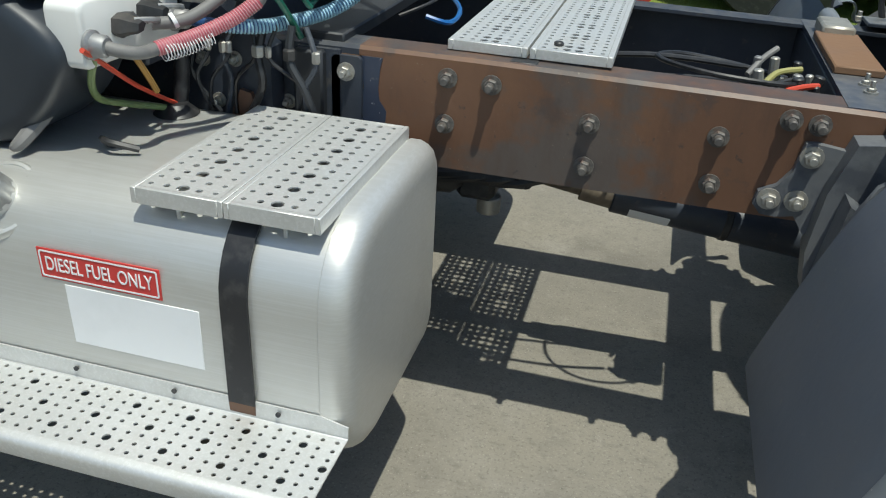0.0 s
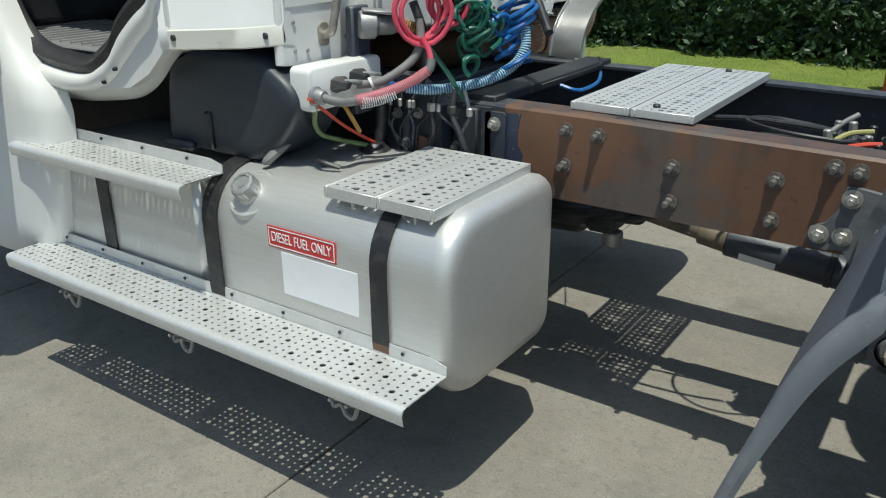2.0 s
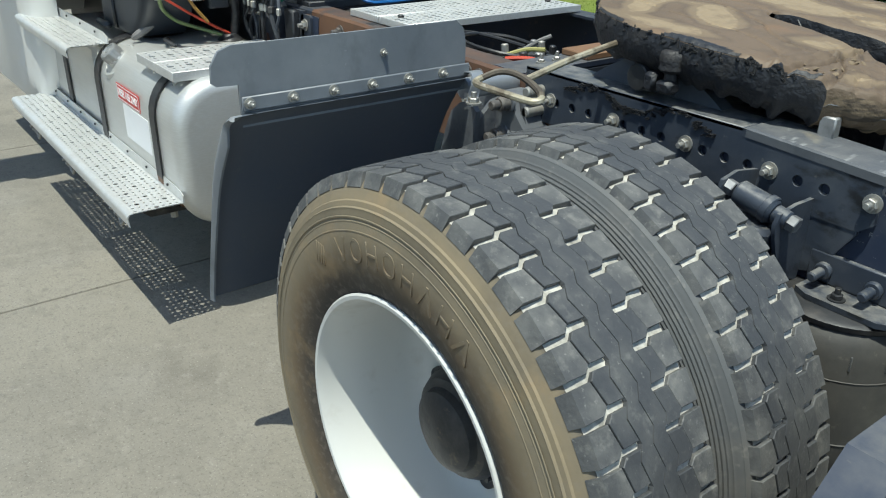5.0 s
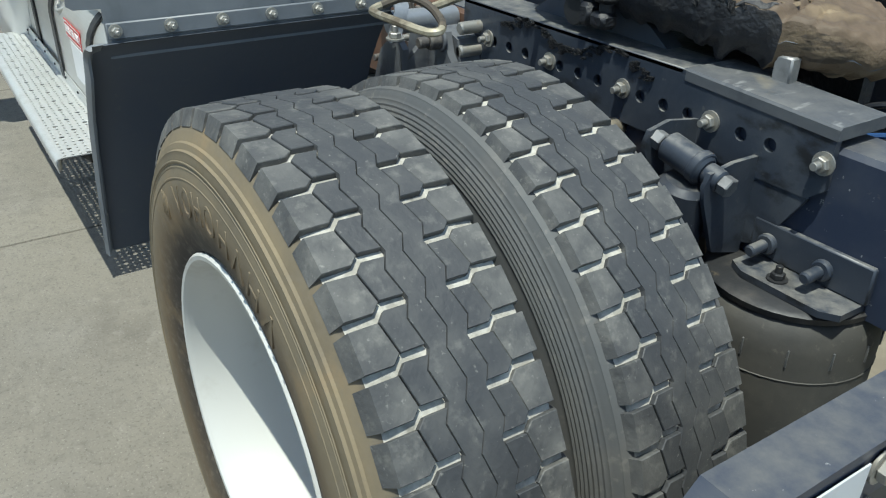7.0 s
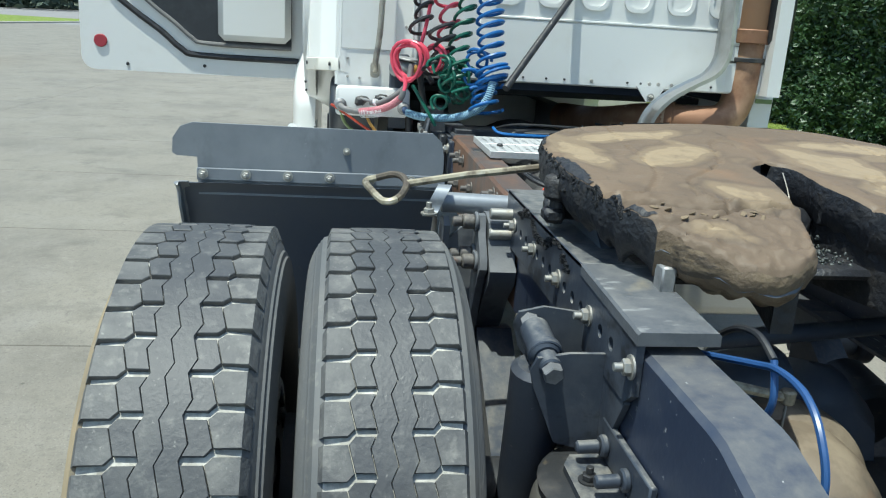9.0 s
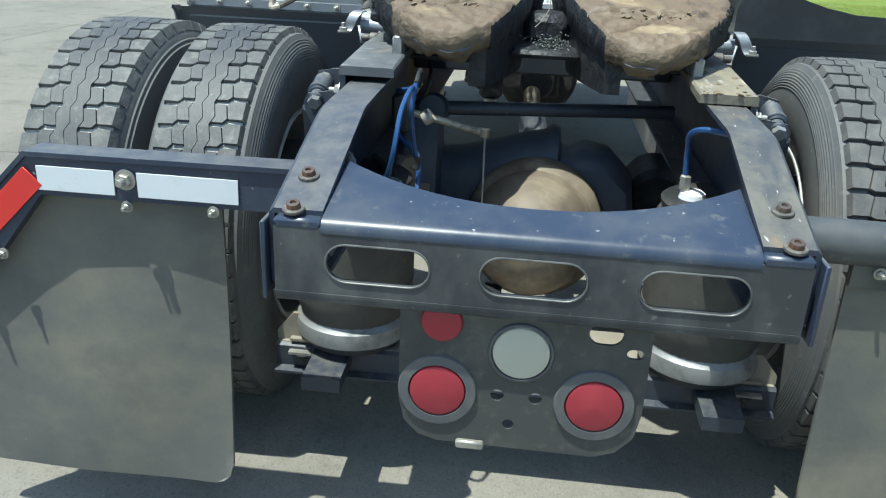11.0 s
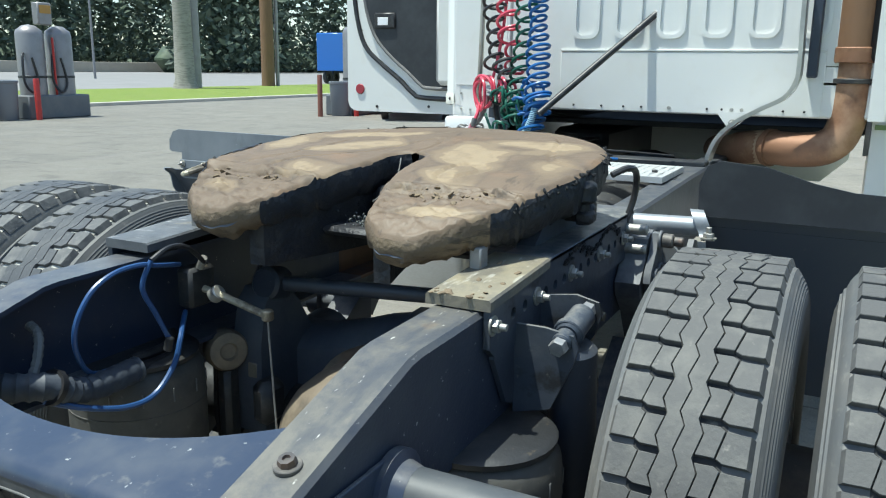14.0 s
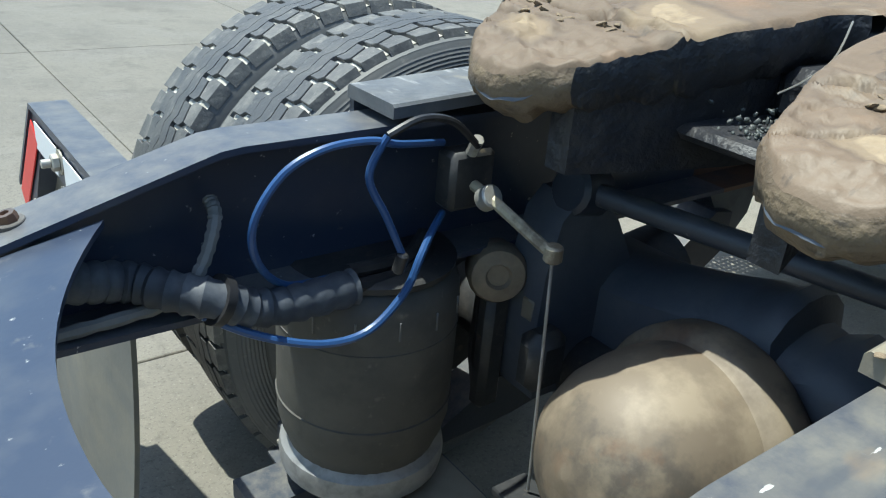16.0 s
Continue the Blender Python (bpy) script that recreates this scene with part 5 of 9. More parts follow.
NU, NV = 240, 60
for s in (-1, 1):
    rows = []
    for i in range(NU + 1):
        xn = -1.448 + 0.808 * i / NU
        row = []
        for j in range(NV + 1):
            v = j / NV
            x = xn
            if xn > -1.12:
                f = (xn + 1.12) / 0.48
                x = -1.12 + f * (0.48 - 0.055 * abs(2 * v - 1) ** 3)
            a, b = fw_inner(x), max(fw_outer(x), 0.02)
            y = s * (a + (b - a) * v)
            edge = min(j, NV - j) if xn > -1.12 else NV - j
            edge = min(edge, NU - i)
            dip = (0.007, 0.002)[edge] if edge < 2 else 0.0
            row.append((x, y, fw_z(x, y) - dip))
        rows.append(row)
    n = NV + 1
    v = [p for r in rows for p in r]
    f = [(i * n + j, i * n + j + 1, (i + 1) * n + j + 1, (i + 1) * n + j) for i in range(NU) for j in range(NV)]
    part("coupling_plate", Geo().add(v, f), "grease", fifth, "thick brown grease with tan wear patches", 60)
    k0 = next(i for i in range(NU + 1) if rows[i][0][0] > -1.12)
    loop = [r[-1] for r in rows] + rows[-1][::-1][1:] + [r[0] for r in rows[k0:][::-1]][1:]
    rings = []
    cx, cy = -1.05, s * 0.24
    for (x, y, z) in loop:
        d = Vector((cx - x, cy - y, 0)).normalized()
        n1, n2 = noise.noise((x * 20, y * 20, 2.2)), noise.noise((x * 34, y * 34, 6.6))
        ring = []
        deep = 1.35 - 0.55 * min(1.0, max(0.0, (x + 0.84) / 0.2))
        for inn, dn in ((0.0, 0.0), (-0.004 + 0.004 * n1, 0.012), (-0.003 + 0.007 * n2, 0.03), (0.004 + 0.008 * n1, 0.05 + 0.008 * n2), (0.03, 0.062 + 0.016 * max(0, n1 + n2)), (0.05, 0.055)):
            ring.append((x + d.x * inn, y + d.y * inn, z - dn * deep))
        rings.append(ring)
    k1 = next(i for i, p in enumerate(loop) if p[0] > -0.76)
    k2 = NU + NV
    part("skirt", Geo().rings(rings[:k1 + 1], closed=False, cap=False), "grease_black", fifth, "rim clogged with lumpy black grease", 60)
    part("ramp_edge", Geo().rings(rings[k1:k2 + 1], closed=False, cap=False), "grease_side", fifth, "brown grease rolled over the ramp end", 60)
    part("throat_edge", Geo().rings(rings[k2:], closed=False, cap=False), "grease_black", fifth, "black wall of the throat", 60)
    band = [q for q in f if q[0] % n > NV - 2.0 - 5.0 * noise.noise((rows[q[0] // n][0][0] * 9, s * 3.0, 0.4)) and rows[q[0] // n][0][0] < (-0.78 if s < 0 else -1.3)]
    part("grease_band", Geo().add([(x, y, z + 0.002 + 0.004 * max(0.0, noise.noise((x * 40, y * 40, 7.7)))) for (x, y, z) in v], band), "grease_black", fifth, "black grease pushed up along the rim", 60)
    # underside and pivot bracket take the axle colour, with its painted haze
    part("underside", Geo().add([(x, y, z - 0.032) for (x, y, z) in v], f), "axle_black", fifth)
    # web of the casting under the throat
    line = [-1.07 + 0.04 * k for k in range(10)]
    part("throat_web", Geo().rings([[(x, s * (fw_inner(x) + 0.012), 0.97), (x, s * (fw_inner(x) + 0.012), fw_z(x, s * 0.2) - 0.05), (x, s * (fw_inner(x) + 0.05), fw_z(x, s * 0.2) - 0.045), (x, s * (fw_inner(x) + 0.05), 0.97)] for x in line]), "grease_black", fifth, "black web of the casting under the throat")
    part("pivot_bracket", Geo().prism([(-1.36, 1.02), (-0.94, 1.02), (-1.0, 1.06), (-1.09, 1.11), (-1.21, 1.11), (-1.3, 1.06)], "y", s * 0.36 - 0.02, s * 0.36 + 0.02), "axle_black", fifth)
    part("pivot_pin", Geo().cyl((-1.15, s * 0.33, 1.075), (-1.15, s * 0.44, 1.075), 0.03, seg=16, c=0.003), "dark_steel", fifth)
    # added black plate that hides lit ground behind the shaded gap
    part("gap_plate", Geo().box(-1.34, -0.87, min(s * 0.12, s * 0.34), max(s * 0.12, s * 0.34), 0.998, 1.01, 0.003), "grease_black", fifth, "black plate added to close the view under the coupling")
    part("pivot_cap", Geo().lathe([(0.0, 1.154), (0.018, 1.153), (0.026, 1.148), (0.0285, 1.138), (0.0265, 1.124), (0.028, 1.113), (0.022, 1.107), (0.014, 1.104), (0.014, 1.06)], (-1.055, s * 0.446, 0.0), (0, 0, 1), 18), "grease_black", fifth, "greasy rounded cap of the pivot", 50)
    part("cap_lug", Geo().box(-1.075, -1.035, s * 0.452 - 0.02, s * 0.452 + 0.02, 1.062, 1.09, 0.007), "grease_black", fifth)
    part("cap_lug", Geo().box(-1.12, -1.088, s * 0.44 - 0.018, s * 0.44 + 0.018, 1.055, 1.098, 0.008), "grease_black", fifth)
lump_ob = link("grease_lump", Geo().rings([[(math.cos(6.2832 * k / 7) * r * (1 + 0.25 * math.sin(3 * k + z * 5)), math.sin(6.2832 * k / 7) * r * (1 + 0.2 * math.cos(2 * k)), z) for k in range(7)] for z, r in ((-0.8, 0.4), (-0.3, 0.95), (0.3, 1.0), (0.8, 0.5))]), "grease_black", 60)
LUMP = lump_ob.data
bpy.data.objects.remove(lump_ob)
rnd = random.Random(31)
for k in range(190):
    x, sd = rnd.uniform(-1.43, -0.8), rnd.choice((-1, -1, 1))
    dn = 0.006 + abs(rnd.gauss(0, 0.013))
    r = rnd.uniform(0.0035, 0.009)
    share("grease_lump", LUMP, fifth, Matrix.Translation((x, sd * (fw_outer(x) - 0.002 - 0.2 * max(0.0, dn - 0.06)), fw_z(x, sd * fw_outer(x)) - dn)) @ pose(0, 0, 0, rnd.uniform(0, 180), rnd.uniform(0, 180), rnd.uniform(0, 180)) @ Matrix.Diagonal((r * rnd.uniform(0.8, 2.0), r * 0.7, r * rnd.uniform(0.6, 1.1), 1)))
CLOD = LUMP.copy()
CLOD.materials[0] = M["mud"]
MUD = CLOD
for k in range(44):
    sd = rnd.choice((-1, 1, 1))
    x, y = rnd.gauss(-0.8, 0.014), sd * rnd.uniform(0.14, 0.36)
    r = rnd.uniform(0.002, 0.005)
    share("grease_clod", CLOD, fifth, Matrix.Translation((x, y, fw_z(x, y) - r * 0.1)) @ pose(0, 0, 0, rnd.uniform(-30, 30), rnd.uniform(-30, 30), rnd.uniform(0, 180)) @ Matrix.Diagonal((r * rnd.uniform(0.8, 1.6), r * rnd.uniform(1.2, 3.4), r * 0.75, 1)))
part("lock_jaw", Geo().box(-1.17, -1.0, -0.06, 0.06, 1.03, 1.11, 0.02), "grease_black", fifth)
rnd = random.Random(5)
part("jaw_floor", Geo().box(-1.04, -0.84, -0.085, 0.085, 1.02, 1.04, 0.01), "grease_black", fifth)
CRUMB = LUMP.copy()
CRUMB.materials[0] = M["crumb"]
for k in range(240):
    c = Vector((rnd.uniform(-1.03, -0.87), rnd.gauss(0.015, 0.03), 1.037 + abs(rnd.gauss(0, 0.012))))
    r = rnd.uniform(0.0015, 0.0045)
    share("grease_crumb", CRUMB, fifth, Matrix.Translation(c) @ pose(0, 0, 0, rnd.uniform(0, 180), rnd.uniform(0, 180), rnd.uniform(0, 180)) @ Matrix.Diagonal((r * rnd.uniform(0.7, 1.5), r * rnd.uniform(0.7, 1.3), r * 0.8, 1)))
part("hanging_wire", Geo().tube([(-1.05, 0.0, 1.175), (-1.02, 0.005, 1.13), (-0.99, -0.01, 1.10), (-0.97, -0.03, 1.08)], 0.0015, 5, 5), "bare_steel", fifth)

# release handle
part("release_rod", Geo().tube([(-1.215, -0.44, 1.14), (-1.212, -0.6, 1.118), (-1.202, -0.722, 1.097)], 0.0078, 8), "cream_rod", fifth, "worn steel pull rod")
grip = part("pull_handle", Geo().tube([(-1.126, -0.75, 1.079), (-1.15, -0.736, 1.086), (-1.202, -0.724, 1.097), (-1.24, -0.732, 1.105), (-1.262, -0.752, 1.104), (-1.275, -0.782, 1.093)], 0.0074, 8, 5), "rod_brown", fifth, "grease-browned back of the looped pull handle")
part("grip_bar", Geo().tube([(-1.275, -0.782, 1.093), (-1.274, -0.797, 1.089), (-1.258, -0.806, 1.086), (-1.2, -0.795, 1.081), (-1.14, -0.778, 1.075), (-1.124, -0.768, 1.075), (-1.121, -0.757, 1.077), (-1.126, -0.75, 1.079)], 0.0074, 8, 5), "cream_rod", grip, "cream bar worn bright by gloves")

flake_ob = link("grease_flake", Geo().rings([[(-1, 0.2, -0.4), (-0.3, 0.6, -1), (0.6, 0.3, -0.8), (1, 0.5, 0.1), (0.4, 0.2, 0.9), (-0.6, 0.6, 0.8)], [(-0.8, -1, -0.2), (-0.2, -0.7, -0.7), (0.5, -1, -0.5), (0.8, -0.8, 0.2), (0.3, -1, 0.6), (-0.5, -0.8, 0.6)]]), "grease_black")
FLAKE = flake_ob.data
bpy.data.objects.remove(flake_ob)
# mounting angles with rows of holes
for s in (-1, 1):
    hs = [oval(-1.44 + 0.0545 * k, 0.963, 0.0115, 0.0115, 3) for k in range(16) if k not in (0, 4, 8, 12, 15)]
    zb = 1.019 if s < 0 else 1.008
    zt = lambda x: zb + 0.05 * min(0.28, -0.575 - x)
    g = Geo().prism([(-1.5, zt(-1.5)), (-0.855, zt(-0.855)), (-0.575, zb), (-0.575, 0.925), (-0.60, 0.905), (-1.5, 0.905)], "y", s * 0.434, s * 0.446, hs)
    ang = part("mounting_angle", g, "angle_paint", truck, "dusty blue-grey steel angle drilled with a row of holes")
    part("angle_top", Geo().box(-1.5, -0.862, min(s * 0.345, s * 0.446), max(s * 0.345, s * 0.446), zt(-1.5) - 0.008, zt(-1.5) + 0.002, 0.002), "angle_paint", ang)
    for x in (-1.404, -1.197, -0.992, -0.791, -0.585):
        bolt((x, s * 0.446, 0.966), (0, s, 0), ang, k=0.78)
    rings = [[(x, s * y, zt(x) + dz) for y, dz in ((0.4475, 0.0), (0.444, 0.004), (0.33, 0.004), (0.326, 0.0), (0.326, -0.016), (0.4475, -0.016))] for x in (-0.856, -0.7, -0.572)]
    part("bearing_plate", Geo().rings(rings), "bearing" if s > 0 else "bearing_grey", ang, "scuffed bare steel plate on the rail")
    part("stop_peg", Geo().box(-0.762, -0.728, s * 0.345 - 0.012, s * 0.345 + 0.012, zt(-0.745), zt(-0.745) + 0.043, 0.003), "cast_grey", ang)
    if s > 0:
        rnd = random.Random(77)
        for k in range(16):
            r = rnd.uniform(0.003, 0.0075)
            x, y = rnd.choice((rnd.gauss(-0.583, 0.006), rnd.uniform(-0.84, -0.6))), rnd.uniform(0.335, 0.43)
            share("mud_clump", MUD, ang, Matrix.Translation((x, y, zt(x) + 0.004 + r * 0.15)) @ pose(0, 0, 0, rnd.uniform(-15, 15), rnd.uniform(-15, 15), rnd.uniform(0, 180)) @ Matrix.Diagonal((r * rnd.uniform(0.9, 1.8), r * rnd.uniform(0.8, 1.5), r * 0.45, 1)))
    # crust of old grease along the angle
    rnd = random.Random(12 + s)
    for k in range(110):
        x = rnd.uniform(-1.36, -0.93)
        z = zt(x) - 0.03 * (0.5 + 0.5 * math.sin(x * 26)) - abs(rnd.gauss(0, 0.007))
        r = rnd.uniform(0.0025, 0.0065)
        share("grease_flake", FLAKE, ang, Matrix.Translation((x, s * 0.448, z)) @ pose(0, 0, 0, 0, rnd.uniform(-30, 30), 0) @ Matrix.Diagonal((r * 1.7, 0.004, r * 0.7, 1)))

def curve(pts, k):
    out = []
    for i in range(len(pts) - 1):
        a, b, c, d = (Vector(p) for p in (pts[max(i - 1, 0)], pts[i], pts[i + 1], pts[min(i + 2, len(pts) - 1)]))
        out += [0.5 * ((2 * b) + (c - a) * t + (2 * a - 5 * b + 4 * c - d) * t * t + (3 * b - a - 3 * c + d) * t ** 3) for t in [j / k for j in range(k)]]
    return out + [Vector(pts[-1])]


# ---- guards ahead of the drive wheels ----
def guard(s):
    gd = new("wheel_guard")
    gd.parent = truck
    gd["label"] = "pale plastic quarter guard bolted over a black rubber flap"
    if s < 0:
        out = [(-0.605, 1.04), (-0.605, 1.1), (-0.612, 1.135), (-0.635, 1.156), (-1.21, 1.158), (-1.238, 1.148), (-1.256, 1.12), (-1.258, 1.085), (-1.248, 1.078), (-1.2, 1.076), (-1.198, 0.985), (-0.605, 0.985)]
    else:
        out = [(0.6, 1.0), (0.598, 1.1), (0.615, 1.145), (0.65, 1.16), (0.76, 1.15), (0.87, 1.118), (0.96, 1.102), (1.16, 1.095), (1.3, 1.088), (1.327, 1.075), (1.327, 1.03), (1.31, 1.018), (1.26, 1.012), (1.25, 0.99), (0.6, 0.99)]
    part("guard_plate", Geo().prism(out, "x", -1.56, -1.553), "flap_pale" if s < 0 else "dark_plastic", gd, "flat grey-blue plastic guard plate" if s < 0 else "dark rubber guard plate with a wavy top")
    yo = 1.228 if s < 0 else 1.285
    rings = []
    tail = [(-1.6, 0.94), (-1.632, 0.888), (-1.66, 0.825), (-1.694, 0.72), (-1.724, 0.62), (-1.75, 0.53), (-1.754, 0.505)]
    for k, (x, z) in enumerate([(-1.535, 1.018), (-1.55, 1.008), (-1.568, 0.985)] + tail):
        row = [(x, s * y, z) for y in (0.62, 0.8, 1.0, 1.15, yo)] + [(x + 0.006, s * (yo + 0.01), z), (x + 0.012, s * yo, z)] + [(x + 0.012, s * y, z + 0.002) for y in (1.15, 1.0, 0.8, 0.62)]
        rings.append(row)
    part("rubber_flap", Geo().rings(rings), "flap_navy", gd, "black rubber flap curving forward to its lower edge", 50)
    # moulded lip turned back round the outer edge, broad at the top
    lip = []
    for x, z in curve([(-1.515, 1.024), (-1.556, 1.0)] + tail, 3):
        wide = (0.025 + 0.02 * max(0.0, min(1.0, (z - 0.62) / 0.3)) ** 1.3) * max(0.25, min(1.0, (1.035 - z) / 0.07))
        lip.append([(x - 0.003, s * (yo - 0.012), z), (x - 0.002, s * (yo + 0.006), z), (x + 0.008, s * (yo + 0.016), z), (x + wide * 0.6, s * (yo + 0.02), z - 0.004), (x + wide, s * (yo + 0.014), z - 0.008), (x + wide, s * (yo + 0.009), z - 0.008), (x + 0.012, s * (yo + 0.008), z), (x + 0.008, s * (yo - 0.012), z)])
    part("rolled_edge", Geo().rings(lip), "flap_pale" if s < 0 else "dark_plastic", gd, "thick pale moulded outer lip of the flap", 50)
    if s < 0:
        part("clamp_strip", Geo().box(-1.548, -1.541, s * 0.9 - 0.3, s * 0.9 + 0.3, 1.022, 1.052, 0.002), "flap_pale" if s < 0 else "dark_plastic", gd)
    for k in range(6 if s < 0 else 0):
        bolt((-1.541, s * (1.185 - 0.1 * k), 1.038), (1, 0, 0), gd, BOLT_SMALL, k=0.95)
    if s < 0:
        bolt((-1.553, -0.845, 1.103), (1, 0, 0), gd, BOLT_SMALL, k=0.7)
    part("guard_arm", Geo().tube([(-1.56, s * 0.434, 0.98), (-1.56, s * 0.605, 0.985)], 0.026, 18), "galv_pipe", gd, "pale galvanised support tube")
    strap = [(-1.542, s * 0.6, 1.03), (-1.52, s * 0.603, 1.034), (-1.5, s * 0.61, 1.028), (-1.488, s * 0.622, 1.008), (-1.487, s * 0.632, 0.985), (-1.478, s * 0.64, 0.972), (-1.455, s * 0.645, 0.97)]
    part("arm_strap", Geo().rings([[(x, y - 0.017, z), (x + 0.004, y - 0.017, z + 0.003), (x + 0.004, y + 0.017, z + 0.003), (x, y + 0.017, z)] for x, y, z in curve(strap, 4)]), "galv_pipe", gd, "bent galvanised strap holding the guard", 40)
    bolt((-1.466, s * 0.645, 0.974), (0, 0, 1), gd, k=0.85)
    for dz in (0.0, -0.05):
        part("arm_stud", Geo().cyl((-1.44, s * 0.44, 0.985 + dz), (-1.44, s * 0.5, 0.985 + dz), 0.014, seg=10, c=0.003), "galv", gd)


guard(-1)
guard(1)


# ---- cab ----
cab = new("cab")
cab.parent = truck
cab["label"] = "white day cab with the driver's door standing open"


out = [(-2.95, 1.2), (-3.3, 1.2), (-3.355, 1.185), (-3.4, 1.14), (-3.44, 1.08), (-3.5, 1.035), (-3.58, 1.01), (-3.7, 1.0), (-3.86, 1.0), (-3.9, 1.06), (-4.35, 1.1), (-4.35, 2.0), (-4.2, 2.62), (-2.95, 2.62)]
hole = [(-3.33, 2.4), (-3.33, 1.5), (-3.352, 1.36), (-3.4, 1.26), (-3.48, 1.18), (-3.58, 1.145), (-3.75, 1.14), (-3.9, 1.17), (-4.0, 1.22), (-4.1, 1.32), (-4.18, 1.5), (-4.22, 1.8), (-4.18, 2.3), (-4.05, 2.4)]
part("side_wall", Geo().prism(out, "y", 0.97, 1.03, [hole]), "white", cab, "white cab side with a curved door opening")
out = [(-3.38, 1.22), (-3.42, 1.18), (-3.5, 1.11), (-3.6, 1.06), (-3.81, 1.03), (-4.0, 1.025), (-4.3, 1.08), (-4.35, 2.0), (-4.2, 2.62), (-3.38, 2.62)]
hole = [(-3.42, 2.4), (-3.42, 1.6), (-3.45, 1.36), (-3.51, 1.25), (-3.57, 1.16), (-3.66, 1.095), (-3.8, 1.055), (-3.97, 1.05), (-4.12, 1.085), (-4.22, 1.18), (-4.28, 1.5), (-4.2, 2.4)]
part("side_wall", Geo().prism(out, "y", -1.02, -0.985, [hole]), "white", cab, "white cab side with a curved door opening")
# wide pressed sill and pillar round the door opening: upper edge, lower edge
upper = [(-4.28, 1.36), (-4.216, 1.214), (-4.12, 1.118), (-3.956, 1.083), (-3.805, 1.083), (-3.707, 1.122), (-3.652, 1.16), (-3.605, 1.213), (-3.52, 1.276), (-3.44, 1.328), (-3.4, 1.42), (-3.385, 1.65), (-3.38, 2.4)]
under = [(-4.42, 1.2), (-4.35, 1.04), (-4.2, 0.96), (-4.0, 0.958), (-3.87, 0.972), (-3.76, 0.988), (-3.69, 1.01), (-3.62, 1.05), (-3.535, 1.125), (-3.45, 1.2), (-3.37, 1.36), (-3.34, 1.6), (-3.33, 2.4)]


U, W = curve(upper, 6), curve(under, 6)
section = ((0.0, -0.975), (0.0, -1.018), (0.04, -1.034), (0.14, -1.044), (0.3, -1.045), (0.42, -1.04), (0.5, -1.026), (0.58, -1.004), (0.78, -0.965), (0.97, -0.928), (1.0, -0.9), (0.94, -0.9), (0.6, -0.97))
part("door_sill", Geo().rings([[((a + (b - a) * f).x, y, (a + (b - a) * f).y) for f, y in section] for a, b in zip(U, W)]), "white", cab, "white pressed sill sweeping up into the door pillar", 60)
mid = Vector((-3.86, 1.75))
ins = [a + (mid - a).normalized() * 0.052 for a in U]
part("door_seal", Geo().rings([[(a.x, -1.02, a.y), ((a.x + b.x) / 2, -1.032, (a.y + b.y) / 2), (b.x, -1.012, b.y), (b.x, -0.97, b.y), (a.x, -0.97, a.y)] for a, b in zip(U, ins)]), "black_rubber", cab, "broad black rubber door seal", 60)
for k, f in ((33, 0.5), (40, 0.5)):
    p = U[k] + (W[k] - U[k]) * f
    y = -1.043 if f < 0.6 else (-1.038 if f < 0.7 else -1.016)
    part("plug", Geo().cyl((p.x, y - 0.0015, p.y), (p.x, y + 0.01, p.y), 0.0055, seg=10), "dark_steel", cab)
part("floor_mat", Geo().box(-4.55, -3.68, -0.97, -0.45, 1.13, 1.15, 0.01), "mat_grey", cab, "worn grey ridged rubber floor mat")
for k in range(13):
    part("mat_ridge", Geo().tube([(-4.5 + 0.06 * k, -0.52, 1.15), (-4.47 + 0.06 * k, -0.66, 1.152), (-4.46 + 0.06 * k, -0.8, 1.152), (-4.48 + 0.06 * k, -0.94, 1.15)], 0.007, 6, 3), "mat_grey", cab)
qy = lambda x: -1.03 + 0.27 * (x + 3.42) + (0.9 * (x + 3.16) if x > -3.16 else 0.0)
qz = lambda x: 1.183 + 0.06 * (x + 3.42)
xs = [-3.42 + 0.33 * k / 10 for k in range(11)]
part("rear_quarter", Geo().rings([[(x, qy(x) + dy, qz(x) + dz if dz < 0.2 else dz) for dy, dz in ((0.04, 0.0), (0.008, 0.002), (0.0, 0.012), (0.0, 0.06), (0.004, 0.066), (0.004, 2.6), (0.03, 2.6), (0.03, 0.01))] for x in xs]), "white", cab, "white quarter panel behind the door")
part("quarter_lip", Geo().rings([[(x, qy(x) - 0.004 + dy, qz(x) + dz) for dy, dz in ((0.006, 0.0), (0.0, 0.004), (0.0, 0.052), (0.004, 0.056), (0.01, 0.02))] for x in xs[1:]]), "quarter_white", cab, "off-white lower lip with rust specks")
for x, dz in ((-3.12, 0.03), (-3.37, 0.034)):
    part("screw", Geo().cyl((x, qy(x) - 0.009, qz(x) + dz), (x, qy(x), qz(x) + dz), 0.009, seg=12, c=0.002), "dark_steel", cab)
# fairing ahead of the steps, with a broad rounded return
edge = [(-4.25, 1.45), (-4.13, 1.2), (-4.03, 1.07), (-3.97, 1.015), (-3.955, 0.94), (-3.965, 0.85), (-3.99, 0.7), (-4.03, 0.53), (-4.1, 0.4)]
rings = []
for y, inset in ((-1.0, 0.0), (-1.03, 0.0), (-1.06, 0.004), (-1.085, 0.018), (-1.105, 0.045), (-1.118, 0.09), (-1.125, 0.16), (-1.13, 0.3)):
    rings.append([(x - inset, y, z + inset * 0.15) for x, z in edge] + [(-5.4, y, 0.4), (-5.4, y, 1.45)])
part("front_fairing", Geo().rings(rings), "white", cab, "smooth white moulded fairing ahead of the steps", 60)
